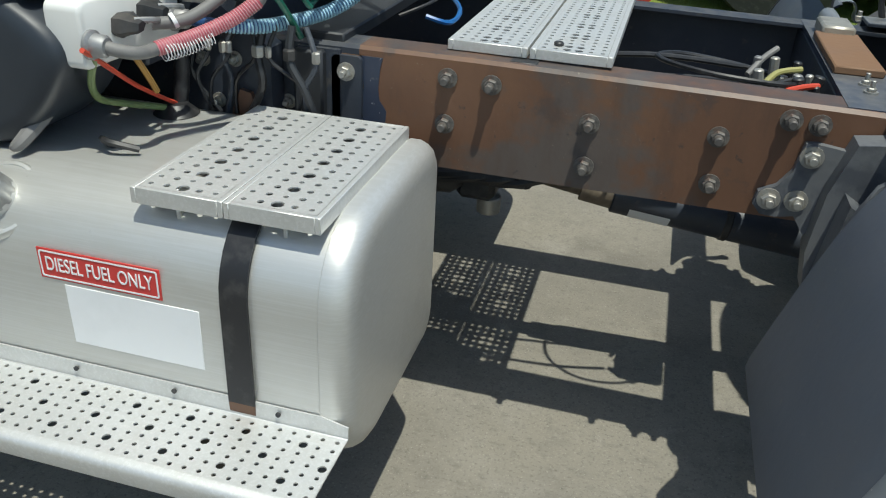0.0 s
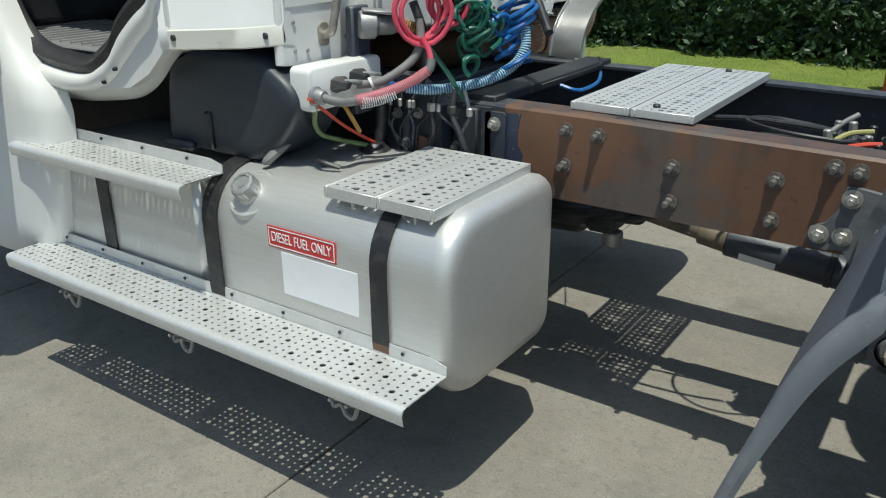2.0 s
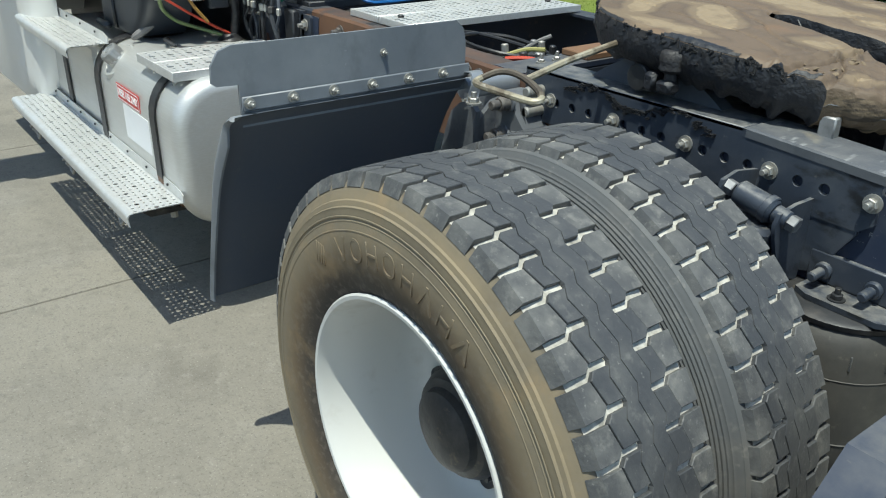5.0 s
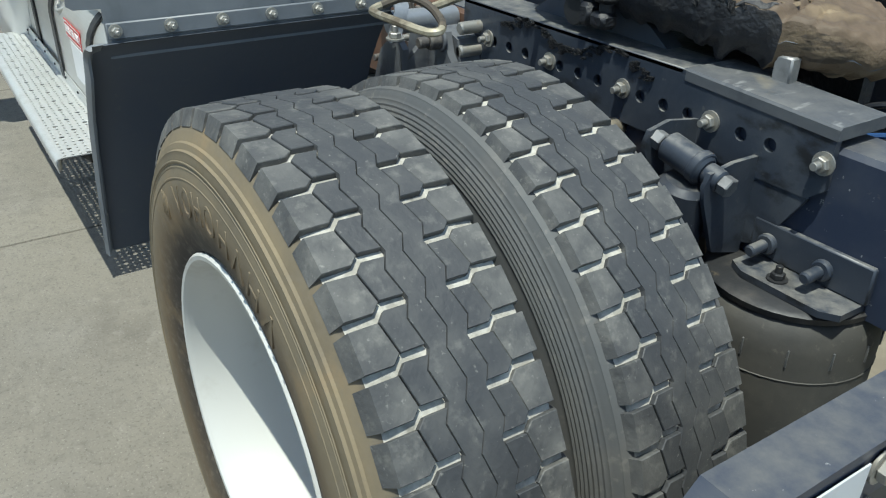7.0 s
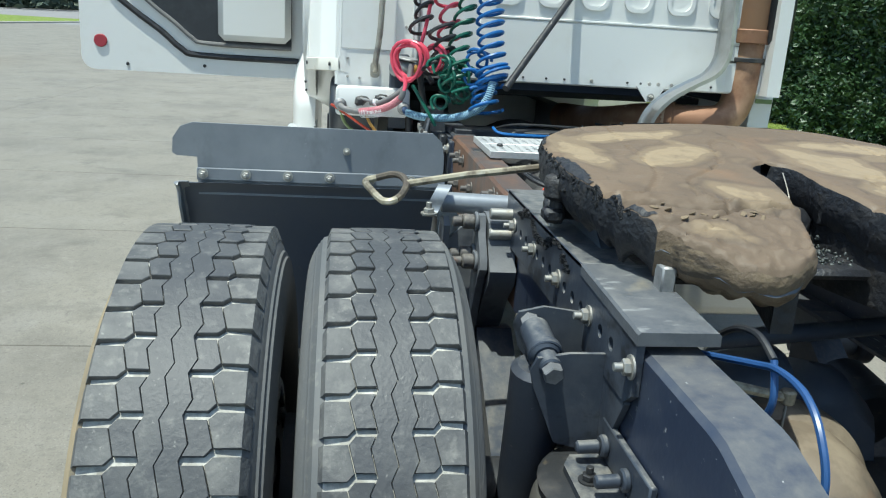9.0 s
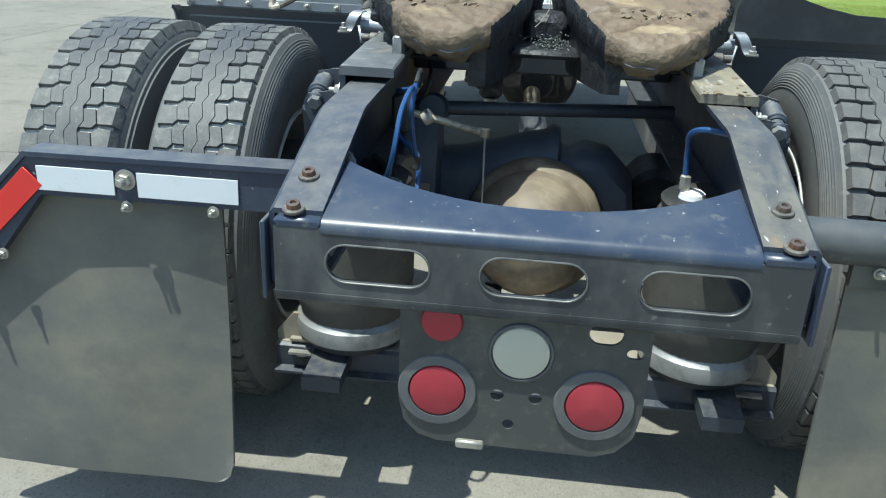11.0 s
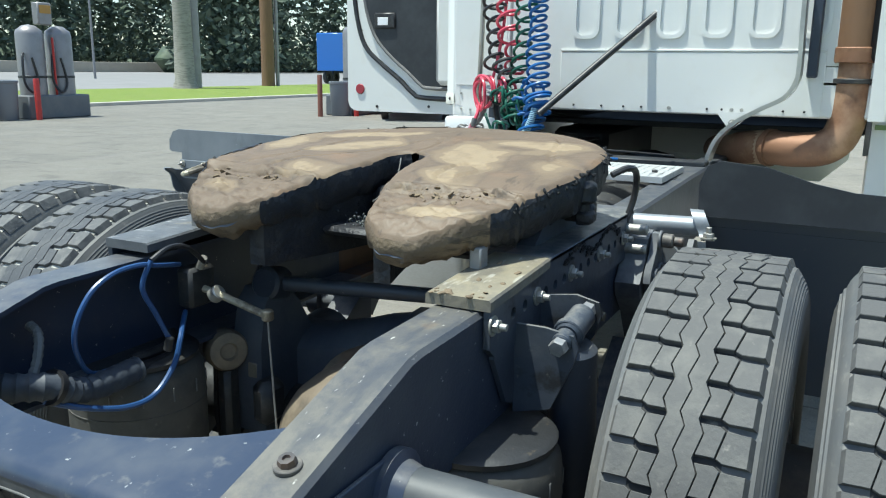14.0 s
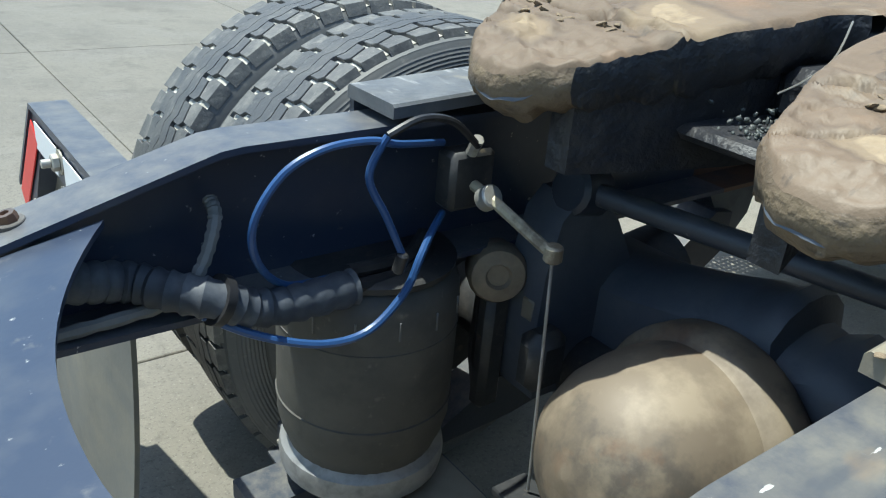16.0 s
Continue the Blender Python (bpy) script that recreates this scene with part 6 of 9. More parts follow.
# back wall with pressed ribs
bw = part("back_wall", Geo().box(-3.06, -3.02, -0.55, 0.98, 1.2, 2.62, 0.01), "white", cab, "white rear cab wall with pressed ribs")
part("wall_seam", Geo().box(-3.02, -3.012, -0.3, 0.80, 1.462, 1.472, 0.002), "white", bw)
part("lower_panel", Geo().box(-3.02, -3.014, -0.3, 0.80, 1.205, 1.458, 0.002), "white", bw)
for k in range(6):
    y0 = -0.19 + 0.187 * k
    part("rib", Geo().prism(rounded(y0 - 0.062, y0 + 0.062, 1.515, 2.45, 0.045), "x", -3.022, -3.010, [rounded(y0 - 0.045, y0 + 0.045, 1.532, 2.43, 0.035)]), "white", bw, "raised rounded rib")
for k, y in enumerate((-0.23, -0.1, 0.0, 0.08, 0.2, 0.36, 0.42, 0.46, 0.5, 0.56, 0.66, 0.74)):
    part("rivet", Geo().cyl((-3.014, y, 1.225), (-3.008, y, 1.225), 0.008 if k in (4, 7, 8, 9) else 0.005, seg=10, c=0.001), "galv" if k in (4, 7, 8, 9) else "dark_steel", bw)
part("lug_plate", Geo().prism([(0.40, 1.215), (0.53, 1.215), (0.51, 1.18), (0.475, 1.15), (0.45, 1.15)], "x", -3.012, -3.004), "white", bw)
bolt((-3.004, 0.468, 1.17), (1, 0, 0), bw, BOLT_SMALL, k=1.2)
corner = part("corner_panel", Geo().prism([(-0.882, 1.148), (-0.78, 1.141), (-0.585, 1.144), (-0.56, 1.2), (-0.56, 2.6), (-0.87, 2.6)], "x", -3.115, -3.092), "white", cab, "white rear corner panel with rivets")
part("corner_edge", Geo().tube([(-3.108, -0.878, 1.15), (-3.108, -0.878, 2.6)], 0.016, 12), "white", cab)
part("wall_return", Geo().box(-3.1, -3.02, -0.575, -0.552, 1.2, 2.6, 0.006), "white", cab)
part("upper_locker", Geo().box(-3.092, -3.088, -0.87, -0.64, 1.3, 2.6, 0.012), "white", cab)
part("grab_handle", Geo().tube([(-3.09, -0.725, 1.215), (-3.06, -0.725, 1.225), (-3.045, -0.725, 1.26), (-3.03, -0.71, 1.4), (-3.03, -0.7, 1.75)], 0.0125, 10, 3), "bare_steel", cab, "bare steel vertical grab handle")
part("handle_foot", Geo().prism(rounded(-0.745, -0.705, 1.185, 1.25, 0.015), "x", -3.093, -3.084), "bare_steel", cab)
for y, z in ((-0.84, 1.185), (-0.79, 1.18), (-0.63, 1.2), (-0.84, 1.26), (-0.6, 1.28), (-0.6, 1.4)):
    part("rivet", Geo().cyl((-3.092, y, z), (-3.087, y, z), 0.006, seg=10, c=0.001), "galv", corner)
part("roof", Geo().box(-4.4, -3.09, -0.99, 0.98, 2.58, 2.63, 0.01), "white", cab)
part("cab_floor", Geo().box(-5.4, -3.62, -0.95, 0.97, 1.1, 1.13, 0.004), "dark_plastic", cab)
part("cab_floor", Geo().box(-3.62, -3.13, -0.84, 0.97, 1.21, 1.225, 0.004), "dark_plastic", cab)
# dark panels added on side, back and roof to make the interior read shaded
part("inner_shade_panel", Geo().box(-4.5, -3.08, 0.93, 0.955, 1.14, 2.57, 0.01), "dark_plastic", cab, "dark side panel added for the shade inside the cab")
part("inner_shade_panel", Geo().box(-3.17, -3.14, -0.84, 0.93, 1.23, 2.57, 0.008), "dark_plastic", cab, "dark rear panel added for the shade inside the cab")
part("roof_shade_panel", Geo().box(-4.25, -3.1, -0.93, 0.93, 2.55, 2.575, 0.008), "dark_plastic", cab)
part("dash", Geo().box(-4.9, -4.5, -0.96, 0.96, 1.13, 1.8, 0.05), "dark_plastic", cab)
part("seat", Geo().box(-3.85, -3.4, -0.75, -0.25, 1.16, 1.6, 0.06).box(-3.5, -3.36, -0.75, -0.25, 1.5, 2.25, 0.06), "dark_plastic", cab)
part("nose", Geo().box(-5.9, -4.92, -0.9, 0.9, 0.7, 1.75, 0.15), "white", cab, "white bonnet ahead of the cab")
part("right_fairing", Geo().prism([(-4.2, 0.45), (-3.2, 0.45), (-3.14, 0.62), (-3.1, 1.35), (-3.12, 1.46), (-4.2, 1.46)], "y", 0.99, 1.09), "white", cab, "pale white side fairing below the cab")
part("warning_strip", Geo().box(-3.098, -3.094, 1.0, 1.08, 1.16, 1.18, 0.001), "yellow_green", cab)
# open door
door = part("door", Geo().prism(rounded(-2.235, -1.08, 1.085, 2.6, 0.07), "x", -4.25, -4.165), "white", cab, "open white cab door with a black inner panel")
inner = [(-2.2, 2.58), (-2.185, 2.0), (-2.155, 1.72), (-2.09, 1.52), (-1.96, 1.40), (-1.82, 1.30), (-1.72, 1.215), (-1.62, 1.185), (-1.10, 1.18), (-1.10, 2.58)]
part("door_gasket", Geo().tube([(-4.163, y, z) for y, z in inner[1:-1]], 0.016, 8, 4), "black_rubber", door, "black rubber gasket following an S-curve")
card = [(-2.11, 2.58), (-2.10, 2.0), (-2.07, 1.76), (-2.0, 1.58), (-1.88, 1.45), (-1.75, 1.35), (-1.66, 1.275), (-1.58, 1.25), (-1.14, 1.245), (-1.14, 2.58)]
part("door_card", Geo().prism(card, "x", -4.165, -4.145), "dark_plastic", door, "dark grey moulded door card")
part("card_rim", Geo().tube([(-4.148, y, z) for y, z in card[1:-1]], 0.012, 8, 4), "grey_hose", door)
part("door_light", Geo().cyl((-4.165, -2.133, 1.234), (-4.155, -2.133, 1.234), 0.034, seg=24, c=0.003), "red_lens", door, "round red reflector")
part("door_handle", Geo().box(-4.145, -4.13, -2.0, -1.84, 1.63, 1.73, 0.008), "black_rubber", door)
part("handle_plate", Geo().box(-4.13, -4.126, -1.97, -1.89, 1.65, 1.70, 0.002), "label_white", door)
part("door_pocket", Geo().box(-4.145, -4.08, -1.52, -1.14, 1.27, 2.0, 0.04), "white", door, "white moulded panel edge")
part("door_hinge", Geo().cyl((-4.2, -1.08, 1.35), (-4.2, -1.08, 1.45), 0.02, seg=12), "dark_steel", door)
for y, z in ((-2.12, 1.62), (-2.05, 1.47), (-1.9, 1.36), (-2.0, 1.12), (-1.6, 1.13)):
    part("door_screw", Geo().cyl((-4.165, y, z), (-4.16, y, z), 0.009, seg=10), "black_rubber", door)

# moulded black air box under the cab
ab = curve([(-3.585, 0.868), (-3.45, 0.864), (-3.3, 0.864), (-3.2, 0.87), (-3.12, 0.92), (-3.06, 0.99), (-3.035, 1.05), (-3.06, 1.1), (-3.125, 1.145), (-3.2, 1.175), (-3.42, 1.165), (-3.52, 1.14), (-3.575, 1.085), (-3.6, 0.95), (-3.605, 0.89), (-3.585, 0.868)], 4)[:-1]
mid = Vector((-3.32, 1.02))
airbox = part("air_box", Geo().rings([[((mid + (p - mid) * f).x, y, (mid + (p - mid) * f).y) for p in ab] for y, f in ((-0.72, 1.0), (-0.86, 1.0), (-0.885, 0.99), (-0.9, 0.965), (-0.908, 0.93), (-0.913, 0.8), (-0.916, 0.4))]), "box_plastic", truck, "large smooth black moulded plastic box under the cab", 60)
part("box_ledge", Geo().box(-3.6, -3.46, -0.94, -0.91, 0.864, 0.892, 0.01), "box_plastic", airbox)
part("pale_trim", Geo().tube([(-3.09, -0.8, 1.005), (-3.115, -0.83, 0.96), (-3.135, -0.87, 0.92), (-3.15, -0.92, 0.885), (-3.165, -0.925, 0.878)], lambda f: 0.005 + 0.011 * math.sin(3.1 * f), 8, 4), "grey_hose", airbox, "scuffed grey edge strip")
part("latch_slot", Geo().box(-3.405, -3.375, -0.926, -0.91, 0.88, 0.995, 0.006), "black_rubber", airbox)
part("under_box", Geo().box(-5.4, -3.85, -0.62, -0.3, 0.5, 1.06, 0.03), "dark_plastic", truck, "black inner wing under the cab")

# gladhand bracket and air lines
gb = part("gladhand_box", Geo().rings([[(x, y, z) for y, z in rounded(-0.887 + i, -0.578 - i, 1.03 + i, 1.15 - i, 0.018)] for x, i in ((-3.07, 0.0), (-3.008, 0.0), (-3.003, 0.002), (-3.0, 0.006))]), "white", truck, "off-white pressed bracket holding the trailer air couplings")
part("bracket_strut", Geo().box(-3.06, -3.03, -0.665, -0.585, 0.98, 1.29, 0.006), "black_paint", gb)
part("socket_lid", Geo().box(-0.05, 0.05, -0.038, 0.038, -0.004, 0.004, 0.003, Matrix.Translation((-2.985, -0.6, 1.275)) @ pose(0, 0, 0, 0, 6, 45)), "cast_grey", gb, "flat grey socket lid")
part("trailer_socket", Geo().lathe([(0.0, 0.0), (0.036, 0.0), (0.04, 0.008), (0.04, 0.045), (0.03, 0.055), (0.027, 0.1), (0.022, 0.11), (0.0, 0.11)], (-3.02, -0.65, 1.24), (0.6, 0.8, -0.05), 24), "cast_grey", gb, "grey cast trailer cable socket")
for y, z in ((-0.868, 1.075), (-0.603, 1.07)):
    part("coupling", Geo().lathe([(0.0, 0.035), (0.016, 0.035), (0.02, 0.03), (0.021, 0.01), (0.027, 0.006), (0.027, 0.0)], (-3.0, y, z), (1, 0, 0), 20), "cast_grey", gb, "round metal coupling")
for y, z in ((-0.785, 1.095), (-0.705, 1.105)):
    part("gladhand", Geo().rings([[(x, y + a * w, z + b * w) for a, b in ((-1, -0.5), (-0.6, -0.9), (0.5, -0.8), (1.1, -0.1), (1.5, 0.4), (1.1, 0.8), (0.1, 0.9), (-0.8, 0.6))] for x, w in ((-3.0, 0.022), (-2.982, 0.024), (-2.975, 0.02), (-2.965, 0.016), (-2.955, 0.014), (-2.95, 0.01))]), "dark_steel", gb, "cast metal gladhand coupling")
    part("gladhand_arm", Geo().tube([(-2.965, y, z + 0.01), (-2.945, y + 0.025, z + 0.008), (-2.945, y + 0.05, z + 0.002)], 0.006, 8, 3), "cast_grey", gb)

hoses = new("air_lines")
hoses.name = "air_line_set"
hoses.parent = truck
hoses["label"] = "tangle of red, green, blue and black coiled air and electric lines"


def coil(cx, cy, z0, z1, r, turns, tube, m, wob=0.02, seed=0, lean=(0, 0), name="coil"):
    rnd = random.Random(seed)
    pts = []
    n = int(turns * 14)
    ph = rnd.uniform(0, 6)
    for i in range(n + 1):
        f = i / n
        a = ph + 2 * math.pi * turns * f
        rr = r * (1 + 0.18 * math.sin(5 * f + seed) + 0.12 * math.sin(17 * f))
        pts.append((cx + lean[0] * f + rr * 0.8 * math.cos(a) + wob * math.sin(7 * f + seed), cy + lean[1] * f + rr * math.sin(a) + wob * math.sin(4 * f + 2 * seed), z0 + (z1 - z0) * f + 0.02 * math.sin(a + 1)))
    return part(name, Geo().tube(pts, tube, 7), m, hoses)


coil(-2.72, -0.30, 1.19, 1.78, 0.046, 15, 0.0068, "blue_hose", 0.012, 1, (-0.02, 0.0))
coil(-2.71, -0.295, 1.1, 1.26, 0.05, 5, 0.0068, "blue_hose", 0.02, 8, (0.0, 0.0))
coil(-2.76, -0.40, 1.16, 1.72, 0.046, 11, 0.0066, "green_hose", 0.02, 2, (-0.03, 0.01))
coil(-2.84, -0.56, 1.38, 1.7, 0.042, 6, 0.0075, "black_rubber", 0.01, 3, (0.0, 0.0))
coil(-2.81, -0.47, 1.36, 1.74, 0.046, 6, 0.007, "red_hose", 0.02, 4, (0.0, 0.02))
coil(-2.80, -0.49, 1.24, 1.42, 0.045, 4, 0.0075, "black_rubber", 0.02, 9, (0.0, 0.0))
side, face = Vector((0.57, 0.82, 0.0)), Vector((0.82, -0.57, 0.0))
rnd = random.Random(3)


def loops(cx, cy, cz, r, turns, tube, m, label, seed, tilt=0.25):
    """A hank of hose wound in loose turns that face the side of the truck."""
    rnd = random.Random(seed)
    pts = []
    n = int(turns * 18)
    for i in range(n + 1):
        a = 2 * math.pi * turns * i / n
        k = i / n
        rr = r * (1 + 0.14 * math.sin(2.3 * a / 6.28 + seed) + 0.05 * math.sin(3 * a))
        t = tilt * math.sin(1.9 * k * turns + seed)
        pts.append(Vector((cx, cy, cz)) + side * (rr * math.cos(a)) + Vector((0, 0, rr * math.sin(a))) + face * (0.05 * (k - 0.5) + t * rr * math.cos(a)))
    return part("hose_loop", Geo().tube(pts, tube, 8), m, hoses, label)


loops(-2.835, -0.60, 1.275, 0.07, 3.2, 0.0075, "red_hose", "loose pink-red hose loops", 2)
loops(-2.815, -0.50, 1.29, 0.047, 2.2, 0.0072, "red_hose", "loose pink-red hose loops", 5, 0.5)
for k in range(11):
    loops(-2.78 + rnd.uniform(-0.03, 0.04), -0.43 + rnd.uniform(-0.06, 0.05), 1.16 + rnd.uniform(-0.06, 0.13), rnd.uniform(0.024, 0.042), rnd.uniform(1.1, 1.7), 0.006, "green_hose", "tangled dark green cable", 10 + k, rnd.uniform(0.3, 1.0))
for k in range(3):
    loops(-2.74 + rnd.uniform(-0.02, 0.03), -0.36 + rnd.uniform(-0.03, 0.03), 1.17 + 0.06 * k, rnd.uniform(0.03, 0.045), 1.4, 0.0065, "blue_hose", "tangled blue hose", 40 + k, 0.7)
part("hose", Geo().tube([(-2.82, -0.62, 1.215), (-2.80, -0.615, 1.18), (-2.785, -0.625, 1.145)], 0.008, 8, 4), "red_hose", hoses)
part("hose", Geo().tube([(-2.835, -0.56, 1.33), (-2.84, -0.54, 1.42), (-2.85, -0.52, 1.55), (-2.85, -0.5, 1.75)], 0.0075, 8, 5), "red_hose", hoses)
lead = [(-2.975, -0.868, 1.075), (-2.945, -0.855, 1.066), (-2.928, -0.83, 1.06), (-2.925, -0.785, 1.057), (-2.88, -0.715, 1.072), (-2.83, -0.665, 1.098), (-2.79, -0.632, 1.13), (-2.788, -0.622, 1.16)]
part("hose", Geo().tube(lead, 0.0125, 10, 5), "grey_hose", hoses, "grey rubber hose end")
part("hose", Geo().tube([(-2.96, -0.74, 1.09), (-2.9, -0.7, 1.1), (-2.85, -0.63, 1.15), (-2.84, -0.6, 1.2), (-2.85, -0.59, 1.26)], 0.012, 10, 5), "grey_hose", hoses, "grey rubber hose")
def wrap(pts, r, wire, turns, m):
    """A spiral guard wound on a hose."""
    P = [Vector(p) for p in pts]
    fine = []
    for i in range(len(P) - 1):
        a, b, c, d = P[max(i - 1, 0)], P[i], P[i + 1], P[min(i + 2, len(P) - 1)]
        for k in range(40):
            t = k / 40
            fine.append(0.5 * ((2 * b) + (c - a) * t + (2 * a - 5 * b + 4 * c - d) * t * t + (3 * b - a - 3 * c + d) * t ** 3))
    length = [0.0]
    for a, b in zip(fine, fine[1:]):
        length.append(length[-1] + (b - a).length)
    out, u, k, n = [], None, 0, int(turns * 14)
    for i in range(n + 1):
        d = length[-1] * i / n
        while k < len(fine) - 2 and length[k + 1] < d:
            k += 1
        f = (d - length[k]) / max(1e-9, length[k + 1] - length[k])
        p = fine[k].lerp(fine[k + 1], f)
        t = (fine[k + 1] - fine[k]).normalized()
        u = (t.orthogonal() if u is None else u - t * u.dot(t)).normalized()
        w = t.cross(u)
        a = 2 * math.pi * turns * i / n
        out.append(p + (u * math.cos(a) + w * math.sin(a)) * r)
    part("spiral_guard", Geo().tube(out, wire, 5), m, hoses)


wp = lead[3:]
part("hose", Geo().tube(wp[:-1], 0.0138, 10, 5), "pink_wrap", hoses, "faded red hose sleeve")
wrap(wp[:-1], 0.0138, 0.0013, 40, "pink_pale")
wrap([(-2.915, -0.78, 1.05), (-2.89, -0.73, 1.055), (-2.86, -0.69, 1.07)], 0.0165, 0.001, 16, "label_white")
bp = [(-2.955, -0.6, 1.07), (-2.9, -0.595, 1.064), (-2.83, -0.53, 1.056), (-2.743, -0.417, 1.071), (-2.69, -0.34, 1.11), (-2.669, -0.306, 1.16), (-2.68, -0.29, 1.22)]
part("hose", Geo().tube(bp, 0.0125, 10, 5), "blue_tube", hoses)
wrap(bp[1:], 0.0135, 0.0026, 62, "pale_blue")
part("hose", Geo().tube([(-2.99, -0.6, 1.24), (-2.94, -0.565, 1.238), (-2.9, -0.53, 1.225), (-2.87, -0.5, 1.19)], 0.012, 8, 5), "black_rubber", hoses)
wrap([(-2.96, -0.58, 1.24), (-2.93, -0.555, 1.236), (-2.9, -0.53, 1.225)], 0.0145, 0.0024, 12, "ochre")
part("hose", Geo().tube([(-3.0, -0.865, 1.05), (-3.03, -0.845, 0.995), (-3.06, -0.79, 0.945), (-3.06, -0.72, 0.915), (-3.04, -0.65, 0.89), (-3.02, -0.6, 0.872)], 0.0072, 8, 5), "yellow_green", hoses, "yellow-green hose")
part("hose", Geo().tube([(-2.99, -0.905, 1.075), (-3.0, -0.85, 1.04), (-3.02, -0.72, 0.955), (-3.02, -0.6, 0.885)], 0.005, 8, 4), "red_cable", hoses, "red cable")
part("hose", Geo().tube([(-3.0, -0.76, 1.04), (-2.99, -0.74, 1.0), (-3.0, -0.69, 0.94)], 0.0062, 8, 4), "ochre", hoses, "ochre hose")
part("hose", Geo().tube([(-3.03, -0.6, 1.1), (-3.01, -0.575, 1.0), (-3.02, -0.58, 0.88)], lambda f: 0.017 + 0.0014 * math.sin(90 * f), 10, 10), "black_rubber", hoses)
part("hose", Geo().tube([(-2.9, -0.55, 1.3), (-2.86, -0.55, 1.2), (-2.88, -0.53, 1.1), (-2.93, -0.52, 1.02)], 0.013, 10, 4), "black_rubber", hoses)
part("hose", Geo().tube([(-2.82, -0.585, 1.18), (-2.79, -0.54, 1.11), (-2.77, -0.49, 1.03)], 0.007, 8, 4), "green_hose", hoses)
part("cable_tie", Geo().cyl((-2.925, -0.725, 1.095), (-2.92, -0.72, 1.098), 0.0155, seg=12), "label_white", hoses)
part("boot", Geo().cyl((-3.02, -0.6, 0.86), (-3.02, -0.6, 0.886), 0.05, 0.03, seg=16, c=0.004), "black_rubber", tank, "black rubber boot on the tank top")
part("tank_hook", Geo().tube([(-3.02, -0.82, 0.862), (-3.03, -0.84, 0.885), (-3.0, -0.86, 0.89), (-2.95, -0.84, 0.875)], 0.007, 6, 3), "black_rubber", tank)
# tarp bar leaning against the cab
part("prop_bar", Geo().tube([(-2.62, -0.25, 1.2), (-3.23, 0.30, 1.83)], 0.014, 10), "black_rubber", truck, "thin black bar slanting up behind the cab")
part("cable_clip_tail", Geo().tube([(-2.55, -0.3, 1.06), (-2.5, -0.27, 1.045), (-2.52, -0.1, 1.04), (-2.6, 0.1, 1.035)], 0.006, 6, 4), "blue_hose", truck)
part("loose_wire", Geo().tube([(-2.62, -0.28, 1.05), (-2.56, -0.2, 1.075), (-2.58, 0.05, 1.07), (-2.7, 0.3, 1.05)], 0.004, 6, 4), "black_rubber", truck)

# exhaust with guard strip, clamps and upright
ex = part("exhaust_pipe", Geo().tube([(-3.8, 0.3, 0.99), (-3.45, 0.38, 1.01), (-3.22, 0.49, 1.05), (-3.11, 0.61, 1.068), (-3.065, 0.73, 1.068), (-3.06, 0.84, 1.09), (-3.06, 0.895, 1.18), (-3.06, 0.905, 1.42)], 0.071, 24, 6), "exhaust", truck, "rust-brown exhaust pipe with a sweeping elbow")
part("pale_sleeve", Geo().tube([(-3.25, 0.475, 1.045), (-3.17, 0.545, 1.06), (-3.11, 0.61, 1.068)], 0.0735, 24, 4), "pale_pipe", ex, "pale tan section of pipe")
part("clamp", Geo().tube([(-3.112, 0.607, 1.068), (-3.1, 0.628, 1.0685)], 0.079, 24), "exhaust", ex)
part("muffler", Geo().cyl((-3.06, 0.9, 1.45), (-3.06, 0.9, 2.9), 0.078, seg=28), "orange_rust", ex, "pale rusted upper stack")
part("clamp", Geo().cyl((-3.06, 0.902, 1.42), (-3.06, 0.902, 1.48), 0.086, seg=28, c=0.004), "exhaust", ex)
part("clamp", Geo().cyl((-3.06, 0.903, 1.34), (-3.06, 0.903, 1.36), 0.082, seg=28, c=0.003), "dark_steel", ex)
part("stack_bracket", Geo().box(-3.1, -3.02, 0.78, 0.98, 1.33, 1.345, 0.003).box(-3.1, -3.02, 0.78, 0.97, 1.40, 1.41, 0.003), "dark_steel", ex)
part("heat_guard", Geo().box(-3.06, -2.98, 0.95, 1.07, 1.42, 2.9, 0.02), "dark_plastic", ex, "dark perforated heat guard")
part("stack_post", Geo().box(-3.05, -2.97, 0.735, 0.775, 1.36, 2.8, 0.006), "navy_paint", ex, "dark blue upright behind the cab")
strip = curve([(0.412, 1.02), (0.418, 1.05), (0.445, 1.115), (0.506, 1.177), (0.593, 1.23), (0.678, 1.278), (0.718, 1.344), (0.724, 1.417), (0.72, 1.6), (0.72, 1.75)], 4)
rings = []
for k, q in enumerate(strip):
    a, b = strip[max(k - 1, 0)], strip[min(k + 1, len(strip) - 1)]
    n = Vector((-(b.y - a.y), b.x - a.x)).normalized()
    rings.append([(-2.955, q.x, q.y), (-2.955, q.x + n.x * 0.016, q.y + n.y * 0.016), (-2.95, q.x + n.x * 0.016, q.y + n.y * 0.016), (-2.948, q.x + n.x * 0.005, q.y + n.y * 0.005), (-2.827, q.x + n.x * 0.005, q.y + n.y * 0.005), (-2.825, q.x + n.x * 0.016, q.y + n.y * 0.016), (-2.82, q.x + n.x * 0.016, q.y + n.y * 0.016), (-2.82, q.x, q.y)])
part("curved_bracket", Geo().rings(rings), "polished", ex, "curved flat steel bracket carrying the stack")


# ---- running gear between and under the rails ----
def cyl(name, p0, p1, r, m, parent, label="", seg=16, c=0.003, r1=None):
    return part(name, Geo().cyl(p0, p1, r, r1, seg, c), m, parent, label)


